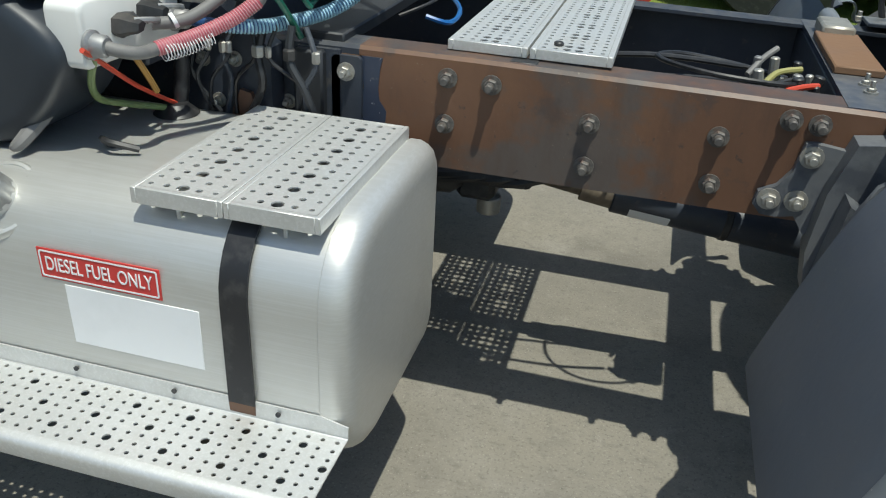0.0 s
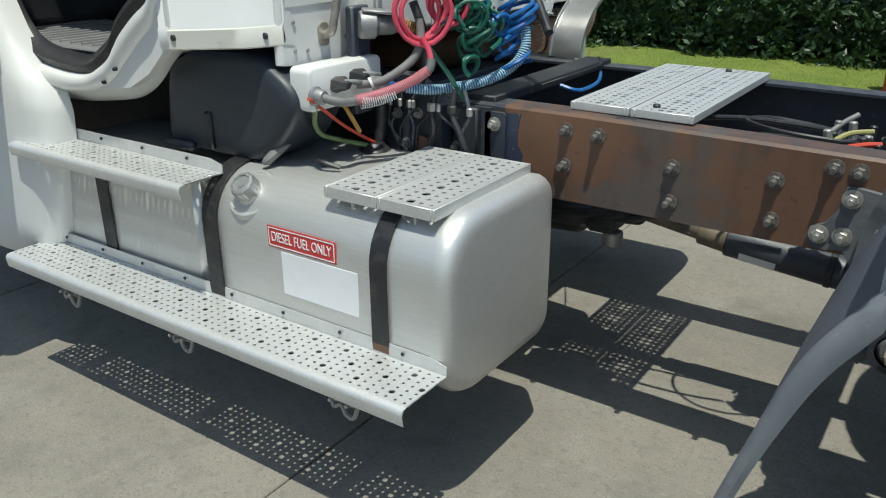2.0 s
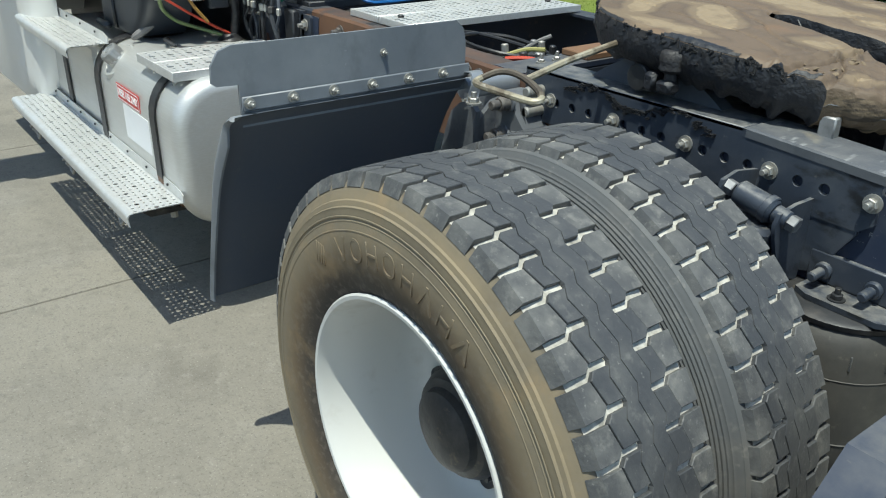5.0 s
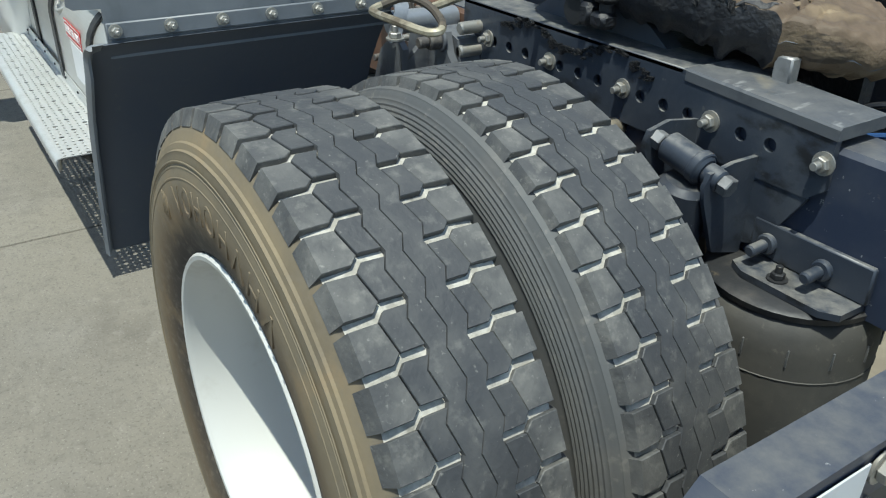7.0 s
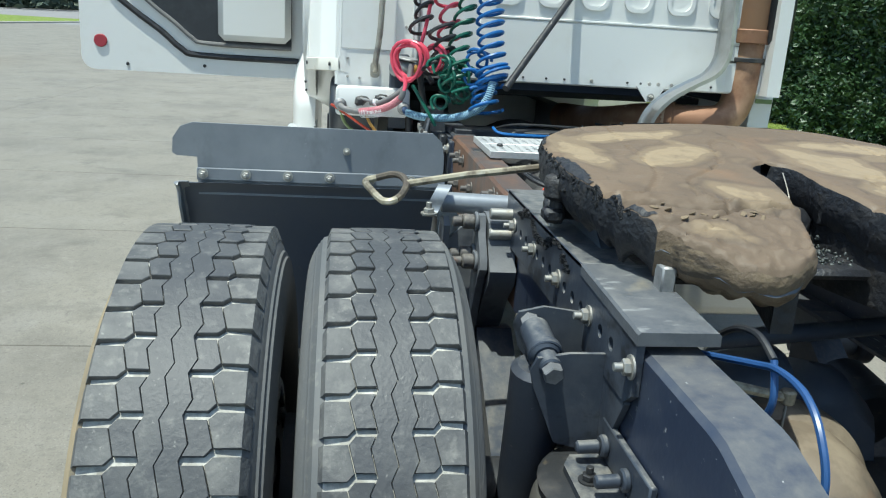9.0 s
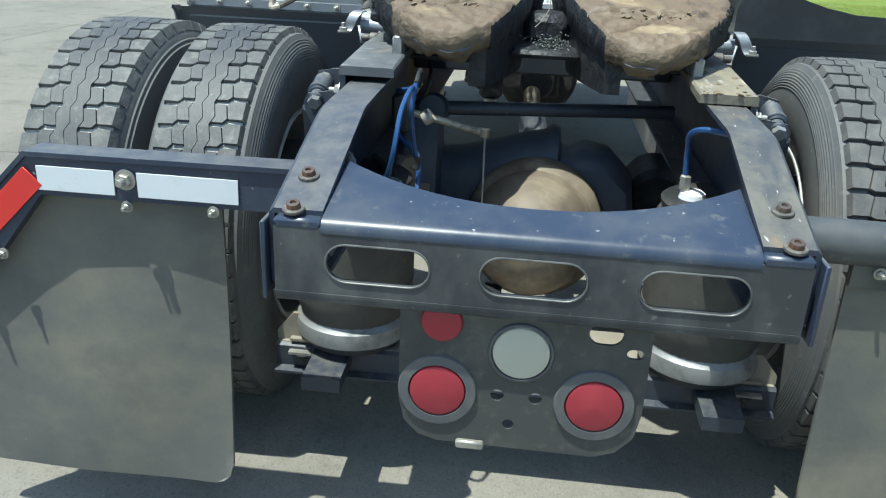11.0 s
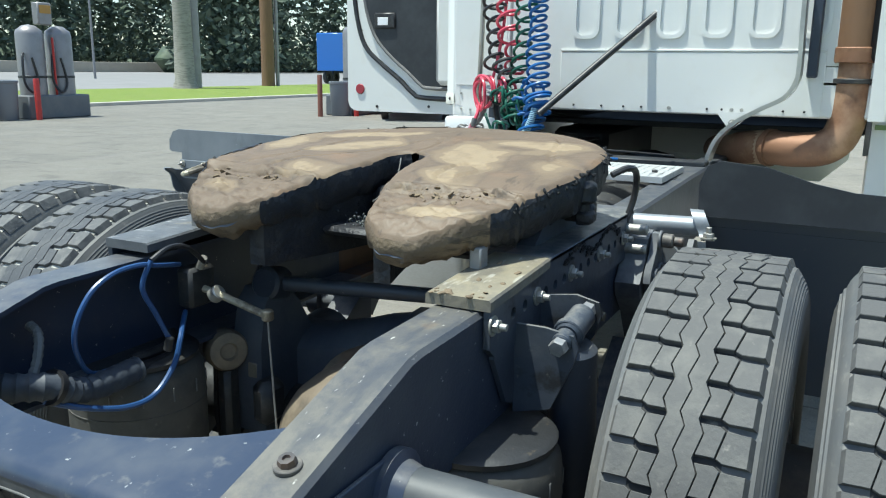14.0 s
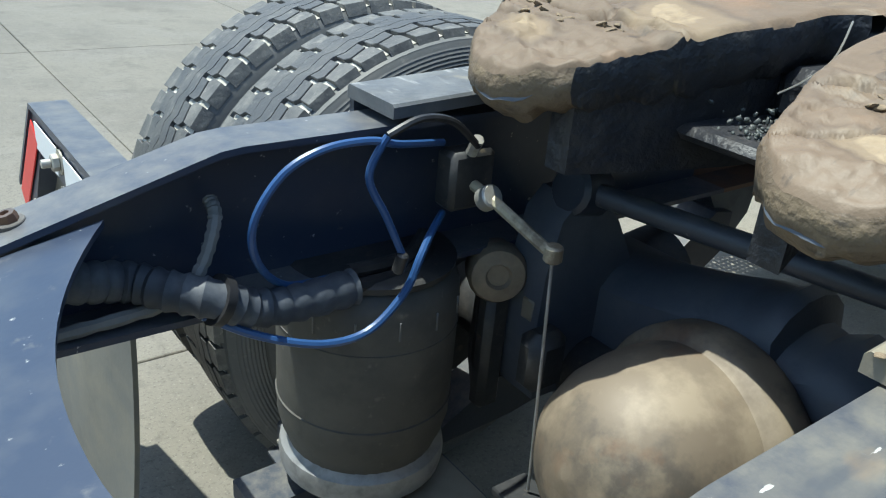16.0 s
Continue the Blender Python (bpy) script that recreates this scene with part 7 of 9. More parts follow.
for x, z0, z1 in ((-3.15, 0.78, 0.99),):
    part("crossmember", Geo().box(x - 0.05, x + 0.05, -0.423, 0.423, z0, z1, 0.006), "black_paint", truck, "black steel frame crossmember")
xm = part("suspension_crossmember", Geo().box(-1.66, -1.54, -0.423, 0.423, 0.86, 0.99, 0.006), "black_paint", truck, "black crossmember with a bare orange-rust top plate")
part("top_plate", Geo().prism([(-1.66, -0.42), (-1.54, -0.42), (-1.54, 0.42), (-1.66, 0.42)], "z", 0.99, 1.004), "navy_paint", xm)
part("rusty_plate", Geo().box(-1.655, -1.55, -0.17, 0.19, 1.004, 1.022, 0.003), "orange_rust", xm, "orange rusted raised plate")
part("end_bracket", Geo().box(-1.64, -1.56, 0.17, 0.3, 1.004, 1.04, 0.006), "bare_steel", xm)
for y in (-0.3, -0.24, 0.24):
    bolt((-1.6, y, 1.004), (0, 0, 1), xm, BOLT_SMALL, k=1.1)
part("valve_body", Geo().box(-1.42, -1.3, -0.2, -0.08, 0.96, 1.03, 0.012), "dark_steel", truck, "greasy black air valve")
cyl("green_fitting", (-1.36, -0.2, 1.02), (-1.36, -0.28, 1.02), 0.012, "green_hose", truck)
cyl("gearbox", (-3.6, 0, 0.72), (-2.55, 0, 0.68), 0.27, "dark_steel", truck, "dark gearbox under the cab", 28, 0.02, 0.18)
cyl("output_yoke", (-2.56, 0.0, 0.69), (-2.38, 0.0, 0.68), 0.075, "dark_steel", truck, "dark drive flange", 20, 0.01)
shaft = cyl("driveshaft", (-2.085, -0.01, 0.58), (-1.28, 0.05, 0.475), 0.055, "black_paint", truck, "glossy black driveshaft tube with a paper label", 24, 0.004)
cyl("slip_joint", (-2.42, -0.02, 0.637), (-2.06, -0.01, 0.577), 0.036, "diff", shaft, "pale steel slip joint", 16)
cyl("joint_collar", (-2.17, -0.012, 0.594), (-2.05, -0.008, 0.575), 0.047, "diff", shaft)
part("shaft_label", Geo().lathe([(0.0558, 0.05), (0.0558, 0.16)], (-2.085, -0.01, 0.58), (0.805, 0.06, -0.105), 24, 150, 215), "label_white", shaft, "weathered white paper label")
cyl("weld_band", (-1.79, 0.012, 0.541), (-1.77, 0.013, 0.539), 0.058, "dark_steel", shaft, "", 24)
cyl("end_yoke", (-1.3, 0.05, 0.478), (-1.12, 0.06, 0.47), 0.05, "dark_steel", shaft)
for p in ((-2.5, 0.05, 0.60), (-2.42, -0.2, 0.6)):
    part("air_valve", Geo().box(p[0] - 0.05, p[0] + 0.05, p[1] - 0.05, p[1] + 0.05, p[2], p[2] + 0.17, 0.015), "dark_steel", truck, "dark air valve below the rail")
tr = part("gearbox_tail", Geo().box(-2.78, -2.62, -0.3, -0.12, 0.63, 0.75, 0.03), "dark_steel", truck, "greasy black gearbox tail under the rail", 60)
part("tail_lobe", Geo().lathe([(0.0, 0.0), (0.05, 0.005), (0.066, 0.03), (0.066, 0.12), (0.045, 0.15), (0.0, 0.155)], (-2.6, -0.26, 0.685), (1, 0.2, -0.05), 20), "dark_steel", tr, "", 60)
part("tail_lobe", Geo().lathe([(0.0, 0.0), (0.04, 0.004), (0.05, 0.03), (0.048, 0.08), (0.0, 0.09)], (-2.36, -0.24, 0.7), (0.6, -0.2, 0.1), 18), "dark_steel", tr, "", 60)
for k in range(4):
    part("hanging_hose", Geo().tube([(-2.7 + 0.05 * k, -0.3, 0.72), (-2.6 + 0.06 * k, -0.31 + 0.01 * k, 0.685 - 0.008 * (k % 2)), (-2.45 + 0.05 * k, -0.3, 0.69), (-2.3 + 0.04 * k, -0.27, 0.73)], 0.013, 8, 5), "black_rubber", tr, "black hose slung under the rail")
part("cable_loop", Geo().tube([(-1.72, -0.22, 0.985), (-1.78, -0.3, 1.0), (-1.9, -0.32, 1.01), (-2.0, -0.26, 1.01), (-2.03, -0.16, 1.0), (-1.97, -0.08, 0.99), (-1.84, -0.07, 0.975), (-1.72, -0.12, 0.965)], 0.006, 7, 6), "black_rubber", truck, "loop of thin black cable between the rails")
cyl("valve_cap", (-2.39, -0.2, 0.555), (-2.39, -0.2, 0.6), 0.032, "bare_steel", truck)
cyl("track_bar", (-0.904, -0.25, 0.872), (-1.05, 0.36, 0.868), 0.0185, "black_paint", truck, "black tubular track bar", 16)
cyl("track_bar_bush", (-0.94, -0.275, 0.86), (-0.87, -0.275, 0.875), 0.042, "black_paint", truck, "", 16, 0.008)
# bracket and saddle: hazy shade between the rails is in their colour
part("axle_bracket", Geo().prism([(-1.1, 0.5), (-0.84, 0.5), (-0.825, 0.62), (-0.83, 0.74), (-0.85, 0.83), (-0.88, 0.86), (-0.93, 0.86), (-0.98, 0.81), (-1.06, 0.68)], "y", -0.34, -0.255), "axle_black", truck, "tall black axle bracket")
arch = [(-0.36, 0.73), (-0.3, 0.725), (-0.21, 0.735), (-0.1, 0.762), (-0.03, 0.785), (0.02, 0.795), (0.045, 0.812), (0.064, 0.802), (0.072, 0.757), (0.1, 0.75), (0.14, 0.772), (0.2, 0.76), (0.27, 0.69), (0.29, 0.56), (0.28, 0.42), (-0.34, 0.42)]
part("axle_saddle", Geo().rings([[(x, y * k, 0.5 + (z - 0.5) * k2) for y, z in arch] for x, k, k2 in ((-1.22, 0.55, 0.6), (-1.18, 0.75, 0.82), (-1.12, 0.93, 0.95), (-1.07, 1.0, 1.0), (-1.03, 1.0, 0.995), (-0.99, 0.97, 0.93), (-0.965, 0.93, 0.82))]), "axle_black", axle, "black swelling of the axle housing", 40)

beam = part("spring_beam", Geo().rings([[(x, y, z) for x, z in ((-0.75, 0.34), (-0.745, 0.345), (-0.538, 0.345), (-0.53, 0.338), (-0.53, 0.285), (-0.51, 0.279), (-0.51, 0.273), (-0.538, 0.273), (-0.538, 0.335), (-0.74, 0.335), (-0.74, 0.285), (-0.75, 0.285))] for y in (-0.6, -0.2, 0.2, 0.6)]), "black_paint", truck, "black cross beam carrying both air springs")
part("beam_top", Geo().box(-0.742, -0.538, -0.596, 0.596, 0.3452, 0.3475, 0.001), "beam_tan", beam, "mud-dusted tan upper face")
for sd in (-1, 1):
    part("pad_flange", Geo().prism([(-0.57, sd * 0.45), (-0.532, sd * 0.45), (-0.532, sd * 0.565), (-0.57, sd * 0.565)], "z", 0.352, 0.358), "beam_tan", beam)
    part("pad_flange", Geo().prism([(-0.53, sd * 0.49), (-0.512, sd * 0.49), (-0.512, sd * 0.565), (-0.53, sd * 0.565)], "z", 0.325, 0.331), "bare_steel", beam)
    part("pad_web", Geo().prism([(sd * 0.48, 0.3475), (sd * 0.6, 0.3475), (sd * 0.6, 0.37), (sd * 0.56, 0.42), (sd * 0.5, 0.42)], "x", -0.56, -0.548), "beam_tan", beam, "dusty upright web beside the spring")
    bolt((-0.521, sd * 0.53, 0.325), (0, 0, -1), beam, DARK_BOLT, k=0.7)
for s in (-1, 1):
    # hanger bracket ahead of the axle
    pl = [(-1.5, 0.975), (-1.445, 0.96), (-1.43, 0.9), (-1.385, 0.855), (-1.395, 0.82), (-1.46, 0.76), (-1.5, 0.70), (-1.53, 0.66), (-1.56, 0.6), (-1.61, 0.57), (-1.665, 0.63), (-1.68, 0.72), (-1.67, 0.85), (-1.64, 0.955)]
    y0, y1 = sorted((s * 0.436, s * 0.50))
    hg = part("spring_hanger", Geo().prism(pl, "y", y0, y1), "hanger_paint", truck, "black cast suspension hanger bolted to the rail")
    fl = [(-1.645, 0.925), (-1.7, 0.932), (-1.722, 0.93), (-1.733, 0.87), (-1.755, 0.835), (-1.788, 0.818), (-1.793, 0.79), (-1.775, 0.77), (-1.745, 0.768), (-1.71, 0.775), (-1.685, 0.74), (-1.6, 0.74)]
    part("hanger_flange", Geo().prism(fl, "y", *sorted((s * 0.434, s * 0.452))), "hanger_paint", hg, "glossy navy flange of the hanger")
    for x, z in ((-1.765, 0.806), (-1.713, 0.81), (-1.706, 0.905)):
        bolt((x, s * 0.452, z), (0, s, 0), hg, BOLT, k=1.0)
    part("hanger_web", Geo().prism([(-1.665, 0.64), (-1.58, 0.59), (-1.54, 0.8), (-1.64, 0.86)], "y", *sorted((s * 0.5, s * 0.57))), "hanger_paint", hg)
    tri = [(-1.49, 0.975), (-1.462, 0.975), (-1.448, 0.93), (-1.404, 0.885), (-1.397, 0.856), (-1.42, 0.83), (-1.46, 0.75), (-1.5, 0.66), (-1.55, 0.64), (-1.545, 0.75), (-1.53, 0.85), (-1.54, 0.888), (-1.52, 0.93)]
    part("hanger_plate", Geo().prism(tri, "y", *sorted((s * 0.505, s * 0.523))), "hanger_paint", hg, "pale dusty three-cornered plate bolted on the hanger")
    part("hanger_rib", Geo().prism([(s * 0.505, 0.955), (s * 0.53, 0.95), (s * 0.585, 0.9), (s * 0.595, 0.875), (s * 0.58, 0.83), (s * 0.555, 0.72), (s * 0.505, 0.65)], "x", -1.54, -1.524), "hanger_paint", hg)
    part("hanger_leaf", Geo().prism([(-1.612, 0.915), (-1.575, 0.945), (-1.536, 0.955), (-1.51, 0.935), (-1.522, 0.82), (-1.545, 0.7), (-1.575, 0.625), (-1.615, 0.565), (-1.648, 0.59), (-1.667, 0.64), (-1.665, 0.76), (-1.635, 0.86)], "y", *sorted((s * 0.585, s * 0.6))), "hanger_paint", hg, "pale grey outer leaf of the hanger")
    for x, z in ((-1.486, 0.872), (-1.444, 0.864), (-1.472, 0.957)):
        cyl("stud_washer", (x, s * 0.523, z), (x, s * 0.531, z), 0.025, "hanger_paint", hg, "", 16, 0.002)
        cyl("hanger_stud", (x, s * 0.531, z), (x, s * 0.56, z), 0.0185, "bolt_dust", hg, "", 12, 0.003)
        cyl("stud_end", (x, s * 0.56, z), (x, s * 0.585, z), 0.0125, "bolt_dust", hg, "", 10, 0.003)
    cyl("pivot_bush", (-1.545, s * 0.42, 0.625), (-1.545, s * 0.625, 0.625), 0.036, "hanger_paint", hg, "grey rubber and steel pivot bush", 20, 0.006)
    cyl("pivot_nut", (-1.545, s * 0.625, 0.625), (-1.545, s * 0.665, 0.625), 0.019, "cream_rod", hg, "", 6)
    part("hanger_eye", Geo().lathe([(0.037, 0.0), (0.058, 0.0), (0.06, 0.004), (0.06, 0.042), (0.056, 0.046), (0.042, 0.046)], (-1.545, s * 0.575, 0.625), (0, s, 0), 28), "black_paint", hg, "dusty cast eye round the bush")
    # trailing arm
    arm = [(-1.56, 0.57), (-1.45, 0.5), (-1.2, 0.38), (-0.95, 0.33), (-0.4, 0.30), (-0.4, 0.335), (-0.75, 0.345), (-0.95, 0.455), (-1.2, 0.47), (-1.4, 0.6), (-1.5, 0.67), (-1.56, 0.66)]
    part("trailing_arm", Geo().prism(arm, "y", *sorted((s * 0.41, s * 0.50))), "black_paint", truck, "black suspension trailing arm")
    # air spring
    bx, by = -0.605, s * 0.42
    prof = [(0.0, 0.4), (0.11, 0.4), (0.125, 0.412), (0.128, 0.43), (0.138, 0.455), (0.145, 0.485), (0.146, 0.62), (0.146, 0.70), (0.142, 0.73), (0.13, 0.752), (0.105, 0.762), (0.0, 0.763)]
    bag = part("air_spring", Geo().lathe(prof, (bx, by, 0.0), (0, 0, 1), 44), "bag", truck, "dusty grey-brown rubber air spring on a metal pedestal")
    for z in (0.52, 0.66):
        part("moulding_rib", Geo().lathe([(0.1445, z - 0.002), (0.1475, z), (0.1445, z + 0.002)], (bx, by, 0.0), (0, 0, 1), 40), "bag", bag)
    for k in range(14):
        a = 2 * math.pi * k / 14
        part("mould_mark", Geo().box(-0.0015, 0.0015, -0.0015, 0.0015, 0.685, 0.715, 0.0005, Matrix.Translation((bx + 0.1465 * math.cos(a), by + 0.1465 * math.sin(a), 0))), "sidewall_dark", bag)
    part("pedestal", Geo().lathe([(0.125, 0.372), (0.14, 0.376), (0.143, 0.398), (0.14, 0.415), (0.128, 0.425), (0.122, 0.445)], (bx, by, 0.0), (0, 0, 1), 36), "cast_grey", bag, "pale metal pedestal ring")
    part("piston", Geo().lathe([(0.105, 0.345), (0.118, 0.35), (0.124, 0.372), (0.12, 0.38)], (bx, by, 0.0), (0, 0, 1), 36), "dark_plastic", bag, "black lower piston")
    part("bead_plate", Geo().lathe([(0.0, 0.772), (0.128, 0.772), (0.136, 0.766), (0.134, 0.756), (0.11, 0.752)], (bx, by, 0.0), (0, 0, 1), 36), "dark_steel", bag)
    if s < 0:
        brk = part("spring_bracket", Geo().prism([(-0.665, s * 0.436), (-0.475, s * 0.436), (-0.475, s * 0.495), (-0.5, s * 0.512), (-0.635, s * 0.512), (-0.665, s * 0.495)], "z", 0.773, 0.784), "angle_paint", truck, "black angle bracket over the air spring")
        part("bracket_wall", Geo().box(-0.675, -0.47, min(s * 0.434, s * 0.446), max(s * 0.434, s * 0.446), 0.784, 0.845, 0.003), "angle_paint", brk)
        for x in (-0.64, -0.543):
            cyl("bracket_stud", (x, s * 0.446, 0.812), (x, s * 0.458, 0.812), 0.017, "angle_paint", brk, "", 18)
            cyl("bracket_stud_end", (x, s * 0.458, 0.812), (x, s * 0.495, 0.81), 0.01, "angle_paint", brk, "", 10)
        bolt((-0.588, s * 0.487, 0.784), (0, 0, 1), brk, DARK_BOLT, k=0.7)
    # damper with its upper bush
    dm = cyl("shock_absorber", (-0.745, s * 0.535, 0.9), (-0.82, s * 0.53, 0.42), 0.045, "black_paint", truck, "black telescopic shock absorber", 20, 0.01)
    cyl("upper_bush", (-0.795, s * 0.537, 0.942), (-0.715, s * 0.533, 0.924), 0.025, "angle_paint", dm, "dull grey rubber bush", 20, 0.005)
    cyl("bush_collar", (-0.735, s * 0.533, 0.929), (-0.72, s * 0.533, 0.925), 0.028, "angle_paint", dm, "", 20, 0.002)
    cyl("bush_neck", (-0.715, s * 0.533, 0.924), (-0.685, s * 0.532, 0.917), 0.018, "angle_paint", dm, "", 18, 0.003)
    cyl("bush_nut", (-0.685, s * 0.532, 0.917), (-0.667, s * 0.531, 0.913), 0.0165, "cast_grey", dm, "", 6, 0.002)
    cyl("bush_nut", (-0.825, s * 0.54, 0.949), (-0.80, s * 0.539, 0.943), 0.016, "cast_grey", dm, "", 6, 0.002)
    part("shock_bracket", Geo().prism([(-0.86, 0.95), (-0.79, 0.955), (-0.62, 0.93), (-0.60, 0.90), (-0.66, 0.80), (-0.72, 0.78), (-0.86, 0.86)], "y", *sorted((s * 0.434, s * 0.444))), "angle_paint", truck, "black shock bracket plate")
    part("bracket_ear", Geo().prism([(s * 0.444, 0.94), (s * 0.5, 0.94), (s * 0.552, 0.932), (s * 0.562, 0.912), (s * 0.556, 0.885), (s * 0.515, 0.79), (s * 0.444, 0.77)], "x", -0.7, -0.692), "angle_paint", truck, "dark plate holding the damper bush")
    part("bracket_ear", Geo().prism([(s * 0.444, 0.962), (s * 0.515, 0.972), (s * 0.558, 0.962), (s * 0.566, 0.94), (s * 0.555, 0.9), (s * 0.5, 0.82), (s * 0.444, 0.8)], "x", -0.823, -0.815), "angle_paint", truck)
    bolt((-0.745, s * 0.446, 0.885), (0, s, 0), truck, DUSTY_BOLT, k=0.8)
    for x, z in ((-0.98, 0.84), (-1.06, 0.86), (-0.92, 0.80), (-1.0, 0.89)):
        fs = cyl("frame_stud", (x, s * 0.432, z), (x, s * 0.466, z), 0.0185, "stud_tan", truck, "dusty tan nut and stud", 14, 0.004)
        cyl("stud_end", (x, s * 0.466, z), (x, s * 0.505, z), 0.0105, "stud_tan", fs, "", 10, 0.002)
    # brake chamber
    cyl("brake_chamber", (-1.28, s * 0.36, 0.62), (-1.12, s * 0.36, 0.60), 0.085, "dark_steel", truck, "dark round brake chamber", 24, 0.02)

# levelling valve, arm and link on the driver's side
lv = part("levelling_valve", Geo().box(-0.74, -0.66, -0.345, -0.30, 0.86, 0.95, 0.008), "dark_steel", truck, "small black levelling valve with a metal arm")
part("valve_arm", Geo().tube([(-0.70, -0.30, 0.90), (-0.702, -0.26, 0.892), (-0.703, -0.127, 0.862)], 0.0085, 8), "cream_rod", lv, "pale zinc lever")
cyl("arm_pivot", (-0.70, -0.275, 0.885), (-0.70, -0.255, 0.90), 0.018, "galv", lv)
cyl("arm_eye", (-0.703, -0.127, 0.852), (-0.703, -0.127, 0.876), 0.013, "cream_rod", lv)
cyl("link_rod", (-0.703, -0.127, 0.855), (-0.72, -0.12, 0.46), 0.0024, "cast_grey", lv, "thin grey link rod", 8)
part("link_foot", Geo().box(-0.75, -0.68, -0.16, -0.06, 0.44, 0.455, 0.003), "dark_steel", lv)
part("valve_fitting", Geo().cyl((-0.69, -0.3, 0.95), (-0.688, -0.285, 0.975), 0.009, seg=8), "galv", lv)
rb = part("link_bracket", Geo().lathe([(0.0, -0.034), (0.03, -0.034), (0.046, -0.028), (0.05, -0.02), (0.05, 0.018), (0.044, 0.03), (0.022, 0.034), (0.018, 0.026), (0.0, 0.026)], (-0.80, -0.34, 0.72), (0.5, 0.8, 0.1), 20), "diff", truck, "rust-caked bush bracket by the air spring")
part("bracket_arm", Geo().box(-0.83, -0.78, -0.36, -0.32, 0.45, 0.68, 0.012), "dark_steel", rb)
part("pad_block", Geo().box(-0.865, -0.825, -0.3, -0.265, 0.645, 0.69, 0.006), "bearing", rb, "tan mud-caked block")
part("flat_lever", Geo().prism([(-0.835, 0.74), (-0.81, 0.75), (-0.79, 0.7), (-0.785, 0.55), (-0.8, 0.47), (-0.815, 0.47), (-0.82, 0.6)], "y", -0.372, -0.362), "dark_steel", rb, "curved flat steel lever")
part("bush_block", Geo().box(-0.86, -0.78, -0.26, -0.20, 0.55, 0.66, 0.02), "dark_steel", rb)

lines = new("air_line")
lines.parent = truck
lines["label"] = "loops of blue nylon air line inside the rail"
L1 = [(-0.66, -0.33, 0.96), (-0.553, -0.28, 0.986), (-0.504, -0.275, 0.998), (-0.441, -0.275, 0.995), (-0.389, -0.28, 0.968), (-0.354, -0.285, 0.91), (-0.366, -0.3, 0.847), (-0.42, -0.33, 0.79), (-0.5, -0.34, 0.78)]
L2 = [(-0.688, -0.285, 0.965), (-0.634, -0.275, 1.008), (-0.578, -0.27, 1.02), (-0.528, -0.27, 1.003), (-0.506, -0.275, 0.951), (-0.535, -0.275, 0.891), (-0.562, -0.27, 0.83)]
L3 = [(-0.67, -0.33, 0.85), (-0.62, -0.29, 0.838), (-0.592, -0.27, 0.82), (-0.565, -0.265, 0.772), (-0.508, -0.265, 0.727), (-0.438, -0.27, 0.725), (-0.36, -0.29, 0.75), (-0.3, -0.32, 0.78)]
part("tube", Geo().tube(L1, 0.0054, 8, 6), "blue_tube", lines)
part("tube", Geo().tube(L2[:4], 0.0054, 8, 6), "black_rubber", lines, "black rubber section of air line")
part("tube", Geo().tube(L2[3:], 0.0054, 8, 6), "blue_tube", lines)
part("tube", Geo().tube(L3, 0.006, 8, 6), "blue_tube", lines)
part("tube", Geo().tube([(-0.602, 0.33, 0.80), (-0.602, 0.325, 0.88), (-0.58, 0.32, 0.92), (-0.55, 0.34, 0.94), (-0.5, 0.4, 0.945)], 0.0068, 8, 5), "blue_tube", lines)
cyl("tee", (-0.555, -0.27, 0.805), (-0.56, -0.265, 0.835), 0.009, "black_rubber", lines)
cyl("spring_fitting", (-0.602, 0.33, 0.79), (-0.602, 0.33, 0.825), 0.013, "galv", lines, "brass-coloured fitting", 6)
part("spring_boss", Geo().lathe([(0.03, 0.0), (0.028, 0.012), (0.02, 0.018), (0.0, 0.02)], (-0.60, 0.35, 0.773), (0, 0, 1), 24), "label_white", lines)
part("tube", Geo().tube([(-0.95, -0.30, 0.99), (-0.9, -0.285, 0.97), (-0.88, -0.29, 0.92), (-0.9, -0.32, 0.88)], 0.005, 6, 5), "black_rubber", lines)
lm = [(-0.13, -0.375, 0.84), (-0.179, -0.375, 0.831), (-0.23, -0.375, 0.819), (-0.268, -0.345, 0.812), (-0.314, -0.315, 0.803), (-0.365, -0.315, 0.777), (-0.43, -0.315, 0.769), (-0.513, -0.315, 0.772)]
part("wiring_loom", Geo().tube(lm, lambda f: 0.026 + 0.0022 * math.sin(120 * f), 12, 8), "loom", truck, "dusty taped wiring loom along the rail")
for dz in (0.0, 0.016):
    part("loom_branch", Geo().tube([(x, y - dz, z + dz) for x, y, z in [(-0.513, -0.315, 0.772), (-0.62, -0.33, 0.765), (-0.68, -0.37, 0.775)]], 0.011, 8, 4), "black_rubber", truck)
part("conduit", Geo().tube([(-0.1, -0.36, 0.775), (-0.268, -0.355, 0.79), (-0.31, -0.35, 0.83), (-0.339, -0.37, 0.884), (-0.345, -0.4, 0.9)], lambda f: 0.009 + 0.0012 * math.sin(190 * f), 8, 12), "grey_hose", truck, "ribbed grey conduit")
part("loom_tie", Geo().cyl(Vector(lm[4]), Vector(lm[4]) + (Vector(lm[5]) - Vector(lm[4])).normalized() * 0.012, 0.034, seg=14), "black_rubber", truck)
part("tie_tag", Geo().box(-0.385, -0.37, -0.334, -0.33, 0.765, 0.775, 0.001), "label_white", truck)

